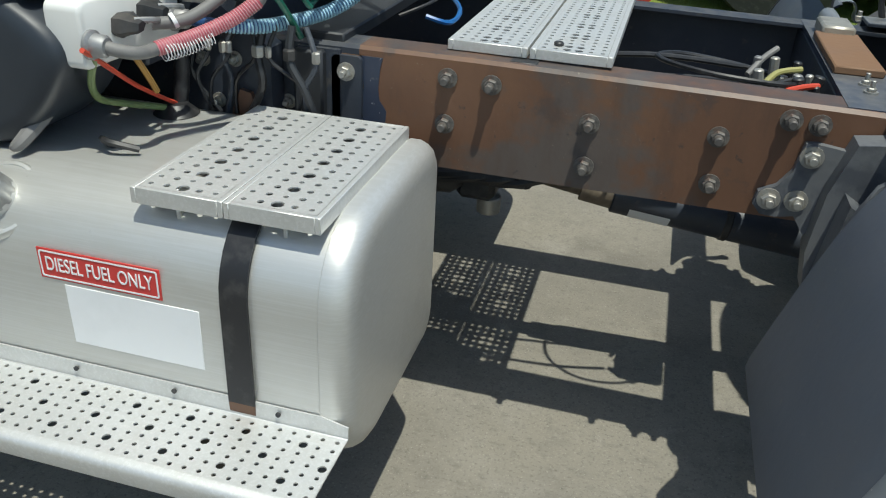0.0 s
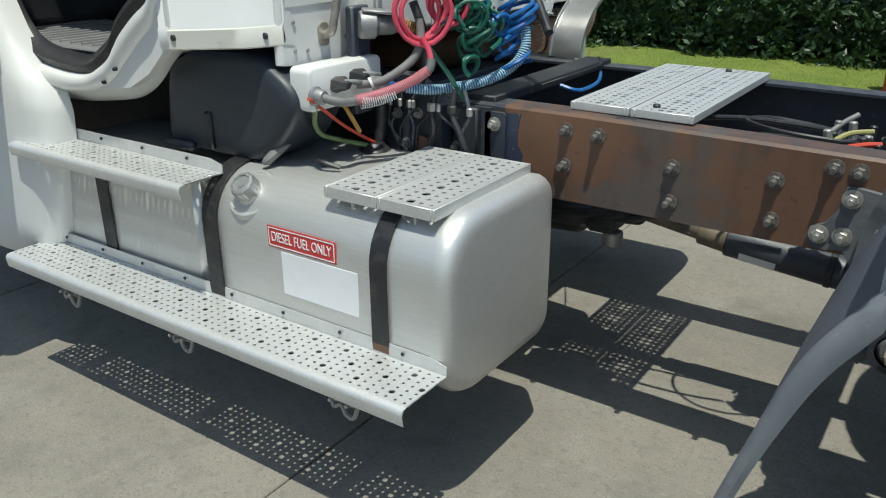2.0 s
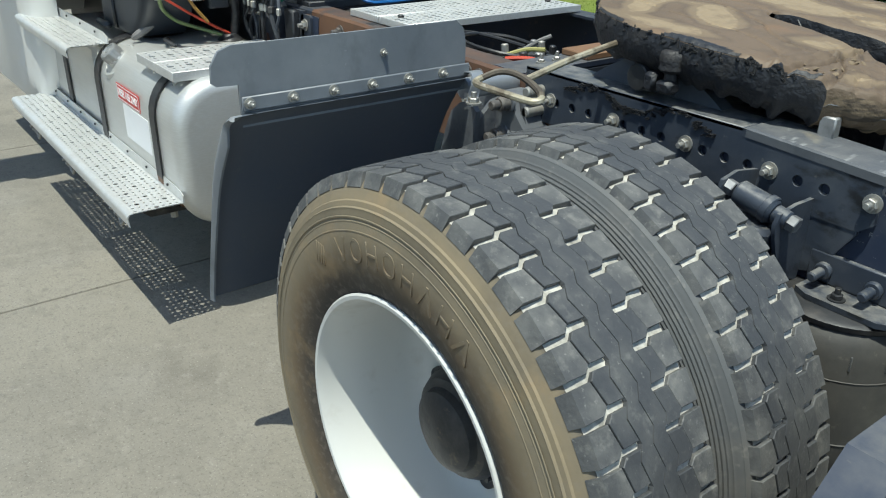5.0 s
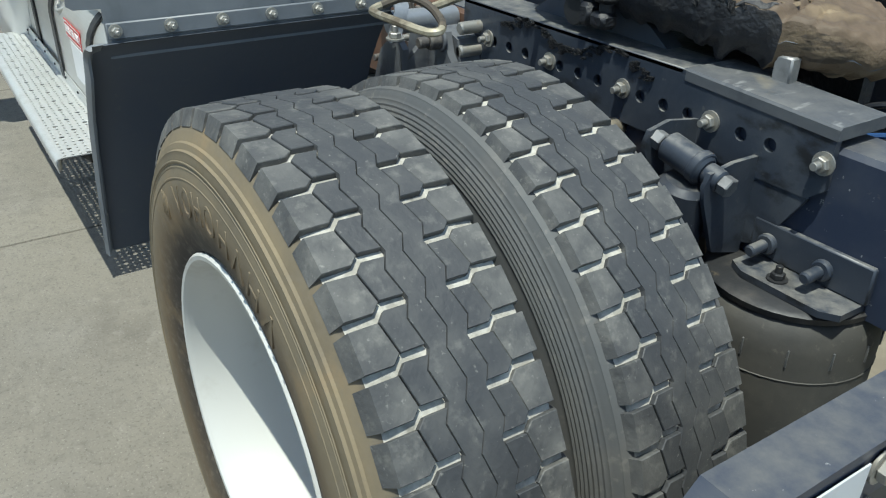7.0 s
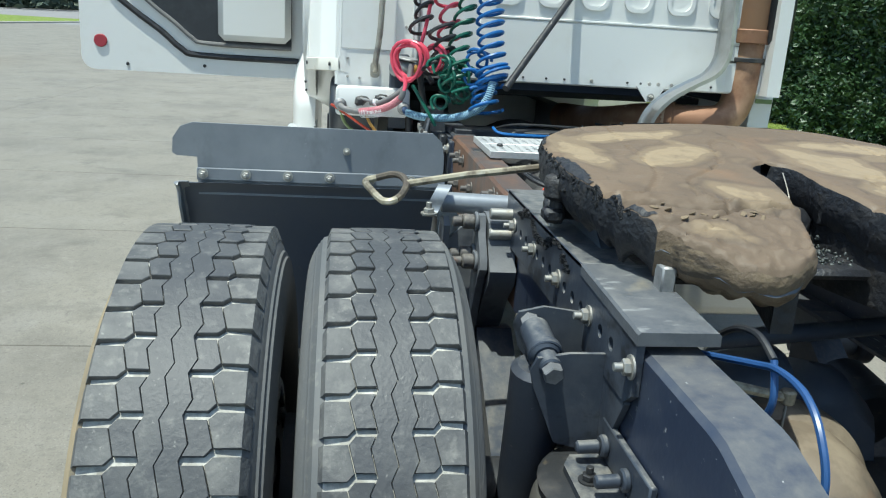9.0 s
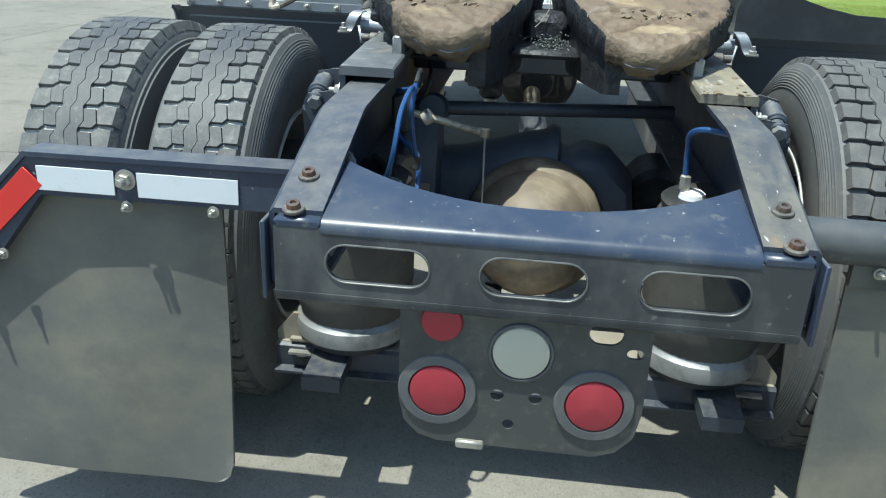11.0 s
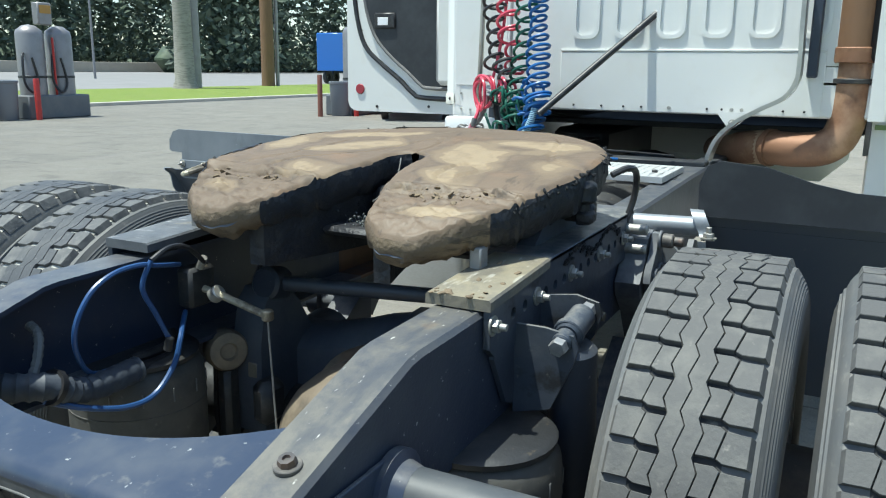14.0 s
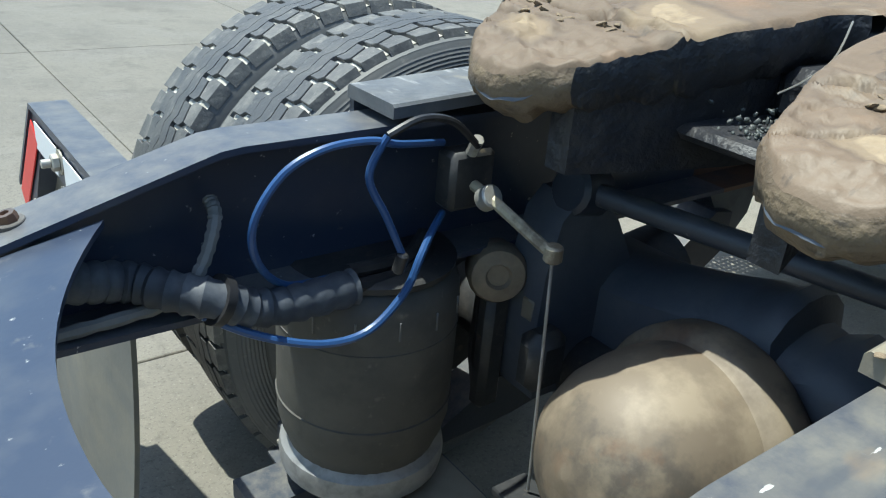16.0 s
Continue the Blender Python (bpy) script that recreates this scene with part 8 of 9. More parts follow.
# warning label on the rail end
wl2 = part("warning_label", Geo().box(-0.128, -0.004, 0.4412, 0.4425, 0.775, 0.853, 0.0004), "label_white", truck, "white safety label with an orange WARNING heading")
part("label_heading", Geo().box(-0.128, -0.004, 0.4426, 0.4434, 0.827, 0.853, 0.0003), "orange", wl2)
RFACE = Matrix(((-1, 0, 0, 0), (0, 0, 1, 0), (0, 1, 0, 0), (0, 0, 0, 1)))
text("WARNING", 0.024, wl2, "ink", Matrix.Translation((-0.062, 0.4437, 0.840)) @ RFACE @ Matrix.Diagonal((0.9, 0.9, 0.2, 1)))
for k in range(5):
    part("text_bar", Geo().box(-0.12, -0.03 - 0.012 * (k % 3), 0.4426, 0.443, 0.783 + 0.008 * k, 0.787 + 0.008 * k, 0.0002), "ink", wl2)

# second plate, rail brackets, clips and bolts
bk = part("rail_bracket", Geo().prism([(-2.80, 1.0), (-2.70, 1.0), (-2.70, 0.84), (-2.80, 0.84)], "y", -0.446, -0.433), "black_paint", truck, "black channel bracket on the rail")
part("bracket_channel", Geo().box(-2.80, -2.73, -0.475, -0.446, 0.85, 1.0, 0.006), "dark_plastic", bk)
part("bracket_plate", Geo().prism(rounded(-2.72, -2.65, 0.84, 0.99, 0.012), "y", -0.446, -0.434), "black_paint", bk)
bolt((-2.685, -0.447, 0.955), (0, -1, 0), bk, BOLT, k=0.9)
for x, z in ((-2.95, 0.93), (-2.9, 0.86), (-3.02, 0.87), (-2.86, 0.95)):
    cyl("frame_stud", (x, -0.432, z), (x, -0.47, z), 0.014, "dark_steel", truck, "", 8)
part("steering_bracket", Geo().prism([(-3.1, 0.8), (-2.84, 0.8), (-2.84, 1.0), (-2.95, 1.08), (-3.05, 1.08)], "y", -0.50, -0.44), "black_paint", truck, "black bracket under the cab mount")
part("front_deck_bar", Geo().box(-2.8, -2.70, -0.42, 0.42, 1.0, 1.03, 0.004), "dark_plastic", truck, "black bar across the rails behind the cab")
for s in (-1, 1):
    part("deck_clip", Geo().box(-2.33, -2.27, s * 0.383 - 0.03, s * 0.383 + 0.012, 1.003, 1.012, 0.002), "dark_steel", truck)
for y in (-0.33, 0.33):
    cyl("deck_screw", (-2.24, y, 1.034), (-2.24, y, 1.045), 0.011, "dark_steel", truck, "", 8)
part("black_hose", Geo().tube([(-1.36, 0.42, 1.13), (-1.39, 0.45, 1.145), (-1.44, 0.46, 1.13), (-1.46, 0.455, 1.07), (-1.44, 0.44, 1.0)], 0.0085, 8, 5), "black_rubber", truck, "short black hose beside the coupling")

# old paint edges where the primer starts on the rail
for x0, x1, m, seed in ((-2.70, -2.665, "orange_rust", 3), (-2.655, -2.605, "navy_paint", 4)):
    rnd = random.Random(seed)
    zs = [0.775 + 0.024 * k for k in range(10)]
    left = [(x0 + rnd.uniform(-0.008, 0.008), z) for z in zs]
    right = [(x1 + rnd.uniform(-0.012, 0.012), z) for z in zs[::-1]]
    part("paint_edge", Geo().prism(left + right, "y", -0.4345, -0.4328), m, rail_l, "ragged old paint on the rail")

# clutter on the rail below the couplings
for x, z, y in ((-2.831, 0.865, -0.434), (-3.002, 0.961, -0.502), (-2.923, 0.969, -0.502), (-2.815, 0.965, -0.434), (-2.97, 0.87, -0.502)):
    bolt((x, y, z), (0, -1, 0), truck, BOLT, name="frame_bolt", k=0.75)
part("rusty_bracket", Geo().prism([(-2.945, 0.79), (-2.87, 0.79), (-2.86, 0.84), (-2.885, 0.9), (-2.91, 0.905), (-2.93, 0.86)], "y", -0.515, -0.502), "rail_rust", truck, "brown rusted bracket on the rail")
rnd = random.Random(21)
for k in range(9):
    x = -3.0 + 0.032 * k
    r = rnd.choice((0.0045, 0.006, 0.009))
    pts = [(x, -0.52, 1.06), (x + rnd.uniform(-0.03, 0.03), -0.535, 0.99), (x + rnd.uniform(-0.05, 0.05), -0.525 + rnd.uniform(-0.02, 0.01), 0.93), (x + rnd.uniform(-0.05, 0.06), -0.52, 0.85)]
    part("rail_hose", Geo().tube(pts, r, 7, 5), rnd.choice(("black_rubber", "black_rubber", "loom", "dark_plastic")), lines, "thin dark hose hanging against the rail")
    cyl("hose_fitting", pts[1], (pts[1][0], pts[1][1], pts[1][2] + 0.025), r * 1.6, rnd.choice(("galv", "dark_steel", "cast_grey")), lines, "", 6)

# valve block with its fittings between the rails
vb = part("valve_block", Geo().box(-1.82, -1.68, -0.26, -0.1, 0.9, 0.965, 0.012), "dark_plastic", truck, "black air valve block crowded with fittings between the rails")
for k in range(12):
    x, y = -1.81 + 0.04 * (k % 4), -0.245 + 0.055 * (k // 4)
    h = rnd.uniform(0.02, 0.055)
    cyl("fitting", (x, y, 0.96), (x + rnd.uniform(-0.01, 0.01), y, 0.965 + h), rnd.uniform(0.008, 0.013), rnd.choice(("dark_steel", "cast_grey", "black_rubber", "galv")), vb, "", 8)
for m, p in (("yellow_hose", ((-1.8, -0.25, 0.985), (-1.77, -0.2, 1.0), (-1.72, -0.17, 1.005))), ("black_rubber", ((-1.79, -0.27, 0.98), (-1.76, -0.23, 0.988), (-1.72, -0.2, 0.99))), ("red_cable", ((-1.76, -0.29, 0.985), (-1.72, -0.26, 0.99), (-1.69, -0.24, 0.99))), ("grey_hose", ((-1.83, -0.17, 0.98), (-1.8, -0.13, 1.01), (-1.77, -0.1, 1.03))), ("black_rubber", ((-2.3, -0.3, 0.97), (-2.0, -0.28, 0.985), (-1.84, -0.24, 0.98))), ("black_rubber", ((-2.3, -0.2, 0.975), (-2.05, -0.17, 1.0), (-1.84, -0.14, 0.99)))):
    part("valve_line", Geo().tube(list(p), 0.007, 8, 5), m, vb)

# spare wire clips under the step
for x, z in ((-3.814, 0.405), (-3.265, 0.41), (-2.652, 0.415)):
    clip = part("clip_plate", Geo().prism([(x - 0.055, z + 0.022), (x + 0.055, z + 0.022), (x + 0.05, z + 0.002), (x + 0.02, z - 0.012), (x - 0.03, z - 0.012), (x - 0.052, z + 0.0)], "y", -1.2, -1.185), "cast_grey", lower, "dark clamp plate under the step")
    part("clip_bow", Geo().tube([(x - 0.042, -1.2, z + 0.012), (x - 0.03, -1.207, z - 0.022), (x - 0.006, -1.207, z - 0.01), (x + 0.01, -1.207, z - 0.034), (x + 0.036, -1.207, z - 0.034), (x + 0.046, -1.2, z + 0.012)], 0.0062, 7, 5), "galv", clip, "bent steel bow")
    for dx in (-0.025, 0.028):
        bolt((x + dx, -1.2, z + 0.006), (0, -1, 0), clip, BOLT_SMALL, k=1.2)


# ---- surroundings ----
def grass_mat():
    return mat("mown_grass", (0.15, 0.21, 0.028), 0.9, 0.0, [((0.23, 0.27, 0.05), 1.3, 0.4, 0.7, 0.7), ((0.24, 0.21, 0.09), 0.35, 0.6, 0.72, 0.6), ((0.11, 0.13, 0.035), 5, 0.52, 0.75, 0.5), ((0.03, 0.07, 0.012), 60, 0.5, 0.7, 0.6)], [(90, 0.8, 0.02)])


M["grass"] = grass_mat()
M["leaf"] = mat("hedge_leaf", (0.028, 0.062, 0.02), 0.45, 0.0, [((0.055, 0.11, 0.03), 1.5, 0.45, 0.7, 0.7), ((0.014, 0.03, 0.012), 3, 0.5, 0.7, 0.6)], ())
# leaf colour greyed and lightened to hold the aerial haze
M["leaf_far"] = mat("hazed_tree_leaf", (0.06, 0.085, 0.058), 0.7, 0.0, [((0.11, 0.145, 0.085), 0.4, 0.45, 0.65, 0.8), ((0.02, 0.032, 0.022), 0.25, 0.5, 0.7, 0.7)], ())
M["bark"] = mat("grey_palm_bark", (0.3, 0.28, 0.25), 0.85, 0.0, [((0.15, 0.14, 0.12), 3, 0.45, 0.65, 0.7, (1, 1, 6))], [(20, 0.6, 0.02)])
M["pole_wood"] = mat("brown_wooden_pole", (0.2, 0.115, 0.06), 0.8, 0.0, [((0.12, 0.07, 0.04), 4, 0.45, 0.7, 0.7, (4, 4, 0.3))], [(20, 0.4, 0.01)])
M["red_post"] = mat("red_painted_post", (0.42, 0.03, 0.025), 0.45, 0.0, [((0.25, 0.03, 0.03), 8, 0.5, 0.7, 0.5)])
M["brown_post"] = mat("brown_painted_post", (0.2, 0.075, 0.05), 0.5)
M["grey_bin"] = mat("grey_plastic_bin", (0.17, 0.18, 0.2), 0.5)
M["green_bin"] = mat("dark_green_plastic_bin", (0.012, 0.055, 0.045), 0.45, 0.0, [((0.03, 0.09, 0.07), 6, 0.5, 0.7, 0.4)])
M["steel_can"] = mat("brushed_steel_canister", (0.27, 0.26, 0.265), 0.45, 0.4, [((0.19, 0.18, 0.18), 4, 0.45, 0.7, 0.5)])
M["red_car"] = mat("glossy_red_car_paint", (0.46, 0.01, 0.012), 0.2, 0.0, coat=0.8)
M["plinth_grey"] = mat("grey_painted_plinth", (0.12, 0.13, 0.14), 0.7, 0.0, [((0.18, 0.18, 0.18), 2, 0.45, 0.7, 0.6)], [(40, 0.2, 0.003)])
M["maroon"] = mat("maroon_car_paint", (0.2, 0.018, 0.03), 0.25, 0.0, coat=0.6)
M["blue_truck"] = mat("bright_blue_truck_paint", (0.012, 0.13, 0.48), 0.3, 0.0, coat=0.4)
M["steel_blue"] = mat("slate_blue_paint", (0.13, 0.18, 0.29), 0.45)
M["wall"] = mat("tan_wall_render", (0.4, 0.36, 0.3), 0.9, 0.0, [((0.3, 0.27, 0.23), 0.6, 0.45, 0.7, 0.5)])

# kerbs and grass
KY = 2.12
tagged(link("kerb_1", Geo().box(-90, 30, KY, KY + 0.28, -0.1, 0.1, 0.02), "kerb"), "pale concrete kerb along the grass", "kerb", kind="structure")
tagged(link("kerb_2", Geo().box(-80, 30, -21.7, -21.45, -0.1, 0.12, 0.02), "kerb"), "pale concrete kerb across the yard", "kerb", kind="structure")
tagged(link("lawn_1", Geo().box(-60, 30, KY + 0.28, 8.5, -0.1, 0.075, 0.0), "grass"), "bright mown lawn beside the yard", "grass", kind="structure")
tagged(link("lawn_2", Geo().box(-80, 30, -34, -21.7, -0.1, 0.1, 0.0), "grass"), "bright green verge between yard and road", "grass", kind="structure")
tagged(link("road_1", Geo().box(-300, 120, -120, -34, -0.1, 0.0, 0.0), "asphalt"), "pale grey road beyond the verge", "road", kind="structure")
tagged(link("road_2", Geo().box(-300, -60, -34, 90, -0.1, 0.004, 0.0), "asphalt"), "pale grey road crossing behind the yard", "road", kind="structure")
tagged(link("pavement_2", Geo().box(-60, 30, 8.5, 60, -0.1, 0.002, 0.0), "kerb"), "pale paving behind the hedge", "pavement", kind="structure")


def blades(name, x0, x1, y0, y1, n, h, seed):
    rnd = random.Random(seed)
    v, f = [], []
    for k in range(n):
        x, y = rnd.uniform(x0, x1), rnd.uniform(y0, y1)
        a, hh = rnd.uniform(0, 6.28), h * rnd.uniform(0.5, 1.3)
        w = 0.006
        o = len(v)
        v += [(x - w * math.cos(a), y - w * math.sin(a), 0.06), (x + w * math.cos(a), y + w * math.sin(a), 0.06), (x + 0.03 * math.sin(3 * a), y + 0.03 * math.cos(2 * a), 0.07 + hh)]
        f.append((o, o + 1, o + 2))
    me = bpy.data.meshes.new(name)
    me.from_pydata(v, [], f)
    me.materials.append(M["grass"])
    return tagged(new(name, me), "short green grass blades on the lawn", "grass", kind="stuff")


blades("grass", -16, 2, KY + 0.28, 7.2, 90000, 0.022, 11)


def foliage(name, boxes, n, size, m, seed, label, category, kind="stuff"):
    """Leaf clumps scattered in uneven boxes."""
    rnd = random.Random(seed)
    v, f = [], []
    for (x0, x1, y0, y1, z0, z1), share_n in boxes:
        for k in range(int(n * share_n)):
            x, z = rnd.uniform(x0, x1), rnd.uniform(z0, z1)
            front = y0 + 0.35 * (noise.noise((x * 1.1, z * 1.1, seed)) + 0.6 * noise.noise((x * 3.7, z * 3.7, seed)))
            y = front + abs(rnd.gauss(0, 0.16)) if rnd.random() < 0.85 else rnd.uniform(y0, y1)
            s = size * rnd.uniform(0.6, 1.4)
            q = Euler((rnd.uniform(0.3, 2.2), rnd.uniform(-0.9, 0.9), rnd.uniform(0, 6.28))).to_matrix()
            o = len(v)
            for p in ((-1, 0, 0), (-0.1, -0.45, 0.1), (1, 0, 0), (-0.1, 0.45, 0.1)):
                w = q @ (Vector(p) * s)
                v.append((x + w.x, y + w.y, max(0.05, z + w.z)))
            f += [(o, o + 1, o + 2), (o, o + 2, o + 3)]
    me = bpy.data.meshes.new(name)
    me.from_pydata(v, [], f)
    me.materials.append(M[m])
    return tagged(new(name, me), label, category, kind=kind)


hedge = foliage("hedge", [((-16, 6.0, 6.85, 8.0, 0.08, 3.0), 1.0)], 80000, 0.05, "leaf", 4, "tall dense dark-green clipped hedge", "hedge")
tagged(link("hedge_core", Geo().box(-15.9, 5.9, 7.25, 8.2, 0.05, 2.95, 0.2), "leaf"), "dark inner mass of the hedge", "hedge", kind="stuff")
rnd = random.Random(8)
g = Geo()
for k in range(34):
    p = Vector((-6.2 + rnd.gauss(0, 0.2), 6.75, 0.06))
    d = Vector((rnd.gauss(0, 0.4), rnd.gauss(-0.1, 0.1), 1)).normalized()
    h = rnd.uniform(0.1, 0.34)
    g.tube([p, p + d * h * 0.6, p + d * h + Vector((rnd.gauss(0, 0.06), 0, -0.04))], 0.0035, 4)
tagged(link("dry_twigs", g, "straw"), "dry straw-coloured twigs at the foot of the hedge", "twigs", kind="stuff")


def palm_trunk(x, y, h, r):
    rings = []
    for k in range(24):
        f = k / 23
        rr = r * (1.25 - 0.35 * f + 0.05 * math.sin(k * 2.4))
        rings.append([(x + 0.12 * f * f + rr * math.cos(6.283 * i / 12), y + rr * math.sin(6.283 * i / 12), h * f) for i in range(12)])
    t = tagged(new("palm_tree"), "slim palm with a grey ringed trunk on the lawn", "tree")
    part("trunk", Geo().rings(rings), "bark", t)
    g = Geo()
    for k in range(14):
        a = 6.283 * k / 14
        base = Vector((x + 0.12, y, h))
        for i in range(18):
            f = i / 18
            p = base + Vector((math.cos(a), math.sin(a), 0)) * (1.7 * f) + Vector((0, 0, 0.7 * f - 1.5 * f * f))
            side = Vector((-math.sin(a), math.cos(a), -0.5))
            for s in (-1, 1):
                q = p + side * (0.4 * s) * (1 - 0.6 * f) + Vector((0, 0, -0.12))
                o = len(g.v)
                g.v += [tuple(p), tuple(p + Vector((math.cos(a), math.sin(a), 0)) * 0.05), tuple(q)]
                g.f.append((o, o + 1, o + 2))
    part("crown", g, "leaf", t)
    return t


palm_trunk(-8.95, 6.55, 4.2, 0.12)
palm_trunk(-27.0, 5.2, 3.4, 0.2)
palm_trunk(-24.0, 7.6, 3.2, 0.2)


def post(x, y, h, r, m, label, z0=0.0):
    t = tagged(new("bollard"), label, "post")
    part("shaft", Geo().lathe([(r, z0 - 0.02), (r, h - 0.03), (r * 0.9, h - 0.005), (0.0, h)], (x, y, 0), (0, 0, 1), 18), m, t)
    return t


post(-13.3, 2.46, 1.6, 0.07, "red_post", "tall red painted steel post beside the kerb", 0.06)
post(-13.6, 3.85, 2.4, 0.075, "red_post", "tall red painted steel post behind the bin", 0.06)
post(-2.25, 5.6, 0.86, 0.085, "red_post", "short red steel bollard by the hedge", 0.06)

# concrete plinth with the green bin
pl = tagged(link("concrete_plinth", Geo().box(-13.8, -12.45, 2.6, 4.08, 0.05, 0.5, 0.02), "kerb"), "pale concrete plinth on the grass", "plinth")
bn = tagged(new("wheelie_bin"), "dark green plastic refuse bin standing on a plinth", "bin")
bn.location = (-13.0, 3.25, 0.5)
bn.scale = (0.8, 0.8, 1.03)
part("body", Geo().rings([[(sx * w, sy * w * 0.95, z) for sx, sy in [(math.copysign(abs(math.cos(a)) ** 0.6, math.cos(a)), math.copysign(abs(math.sin(a)) ** 0.6, math.sin(a))) for a in [6.2832 * k / 28 for k in range(28)]]] for z, w in ((0.0, 0.34), (0.05, 0.36), (1.05, 0.45), (1.06, 0.49), (1.12, 0.49))]), "green_bin", bn)
part("lid", Geo().box(-0.5, 0.5, -0.48, 0.48, 1.12, 1.18, 0.03), "green_bin", bn)
part("front_recess", Geo().box(0.395, 0.425, -0.16, 0.16, 0.55, 0.85, 0.01), "green_bin", bn)
tagged(link("utility_box", Geo().box(-13.0, -12.8, 2.64, 2.83, 0.5, 0.74, 0.015), "steel_can"), "small grey metal box on the plinth", "box")


def car(x, y, yaw, m, label, low=False):
    """A parked car seen from behind or the side; length along its own x."""
    t = tagged(new("car"), label, "car")
    t.matrix_basis = pose(x, y, 0, 0, 0, yaw)
    h = 1.15 if low else 1.7
    L = 2.2
    prof = [(-L, 0.45), (-L - 0.03, 0.62), (-L + 0.05, 0.86), (-1.3, 0.92), (-0.7, h - 0.02), (0.55, h), (1.25, 0.95), (2.1, 0.8), (2.25, 0.55), (2.2, 0.28), (-L + 0.1, 0.28)] if low else [(-L, 0.5), (-L - 0.05, 0.75), (-L + 0.02, 1.0), (-L + 0.25, h - 0.05), (-L + 0.5, h), (0.4, h), (1.05, 1.08), (2.1, 0.95), (2.3, 0.6), (2.2, 0.3), (-L + 0.1, 0.32)]
    rings = []
    for y0, k in ((-0.88, 0.94), (-0.84, 1.0), (0.84, 1.0), (0.88, 0.94)):
        rings.append([(px * (0.99 if k < 1 else 1), y0, 0.3 + (pz - 0.3) * k) for px, pz in prof])
    part("body", Geo().rings(rings), m, t)
    gl = [(-0.95, 0.93), (-0.65, h - 0.07), (0.5, h - 0.07), (1.05, 0.95)] if low else [(-L + 0.2, 1.06), (-L + 0.42, h - 0.12), (0.35, h - 0.12), (0.9, 1.08)]
    part("side_window", Geo().prism(gl, "y", -0.888, -0.882), "glass", t)
    part("side_window", Geo().prism(gl, "y", 0.882, 0.888), "glass", t)
    part("rear_window", Geo().box(-0.005, 0.005, -0.65, 0.65, -0.22, 0.22, 0.004, Matrix.Translation((-1.02 if low else -L + 0.10, 0, 1.05 if low else 1.34)) @ pose(0, 0, 0, 0, 60 if low else 14, 0)), "glass", t)
    for px in (-1.4, 1.4):
        for s in (-1, 1):
            wv = part("wheel", Geo().lathe([(0.2, 0.09), (0.31, 0.09), (0.33, 0.06), (0.33, -0.1), (0.2, -0.1)], (px, s * 0.82, 0.33), (0, s, 0), 28), "black_rubber", t)
            part("hubcap", Geo().lathe([(0.0, 0.1), (0.1, 0.1), (0.19, 0.09), (0.2, 0.075)], (px, s * 0.82, 0.33), (0, s, 0), 20), "steel_can", wv)
    part("bumper", Geo().box(-L - 0.1, -L + 0.1, -0.85, 0.85, 0.36, 0.58, 0.05), m if not low else "black_rubber", t)
    for s in (-1, 1):
        part("tail_light", Geo().cyl((-L - 0.02, s * 0.66, 0.72), (-L - 0.06, s * 0.66, 0.72), 0.075, seg=20, c=0.01), "red_lens", t)
        part("exhaust_tip", Geo().cyl((-L - 0.12, s * 0.5, 0.36), (-L - 0.05, s * 0.5, 0.36), 0.04, seg=14), "steel_can", t)
    part("plate", Geo().box(-L - 0.07, -L - 0.05, -0.22, 0.22, 0.62, 0.75, 0.004), "label_white", t)
    return t


car(-19.9, -10.45, 208, "red_car", "low glossy red sports car parked in the yard", True)
car(-3.9, -12.95, -43, "maroon", "maroon minivan parked in the yard with pale hubcaps")


def vacuum_station(x, y, label, two=True, k=1.0):
    t = tagged(new("vacuum_station"), label, "vacuum")
    part("plinth", Geo().box(x - 0.9, x + 0.9, y - 0.45, y + 0.45, 0.0, 0.58, 0.03), "plinth_grey", t)
    for dx in (-0.42, 0.4) if two else (0.0,):
        part("canister", Geo().lathe([(0.27 * k, 0.58), (0.27 * k, 1.72 * k), (0.25 * k, 1.8 * k), (0.12 * k, 1.9 * k), (0.0, 1.92 * k)], (x + dx, y, 0), (0, 0, 1), 28), "steel_can", t)
        part("band", Geo().lathe([(0.272 * k, 1.0), (0.28 * k, 1.01), (0.28 * k, 1.05), (0.272 * k, 1.06)], (x + dx, y, 0), (0, 0, 1), 28), "dark_steel", t)
        part("hose", Geo().tube([(x + dx + 0.27, y + 0.1, 1.6), (x + dx + 0.42, y + 0.25, 1.5), (x + dx + 0.45, y + 0.3, 0.9), (x + dx + 0.3, y + 0.4, 0.65), (x + dx + 0.1, y + 0.35, 0.9), (x + dx + 0.2, y + 0.3, 1.5)], 0.03, 8, 6), "black_rubber", t)
    part("sign_box", Geo().box(x - 0.2, x + 0.2, y - 0.1, y + 0.15, 1.92 * k, 1.92 * k + 0.55, 0.03), "steel_can", t)
    part("yellow_plate", Geo().box(x - 0.16, x + 0.16, y + 0.152, y + 0.165, 1.92 * k + 0.28, 1.92 * k + 0.48, 0.004), "ochre", t)
    if not two:
        part("blue_plate", Geo().box(x - 0.17, x + 0.17, y + 0.152, y + 0.165, 1.92 * k - 0.02, 1.92 * k + 0.26, 0.004), "blue_truck", t)
    part("red_frame", Geo().tube([(x - 0.02, y + 0.3, 0.58), (x - 0.02, y + 0.3, 2.0)], 0.03, 8), "red_post", t)
    return t


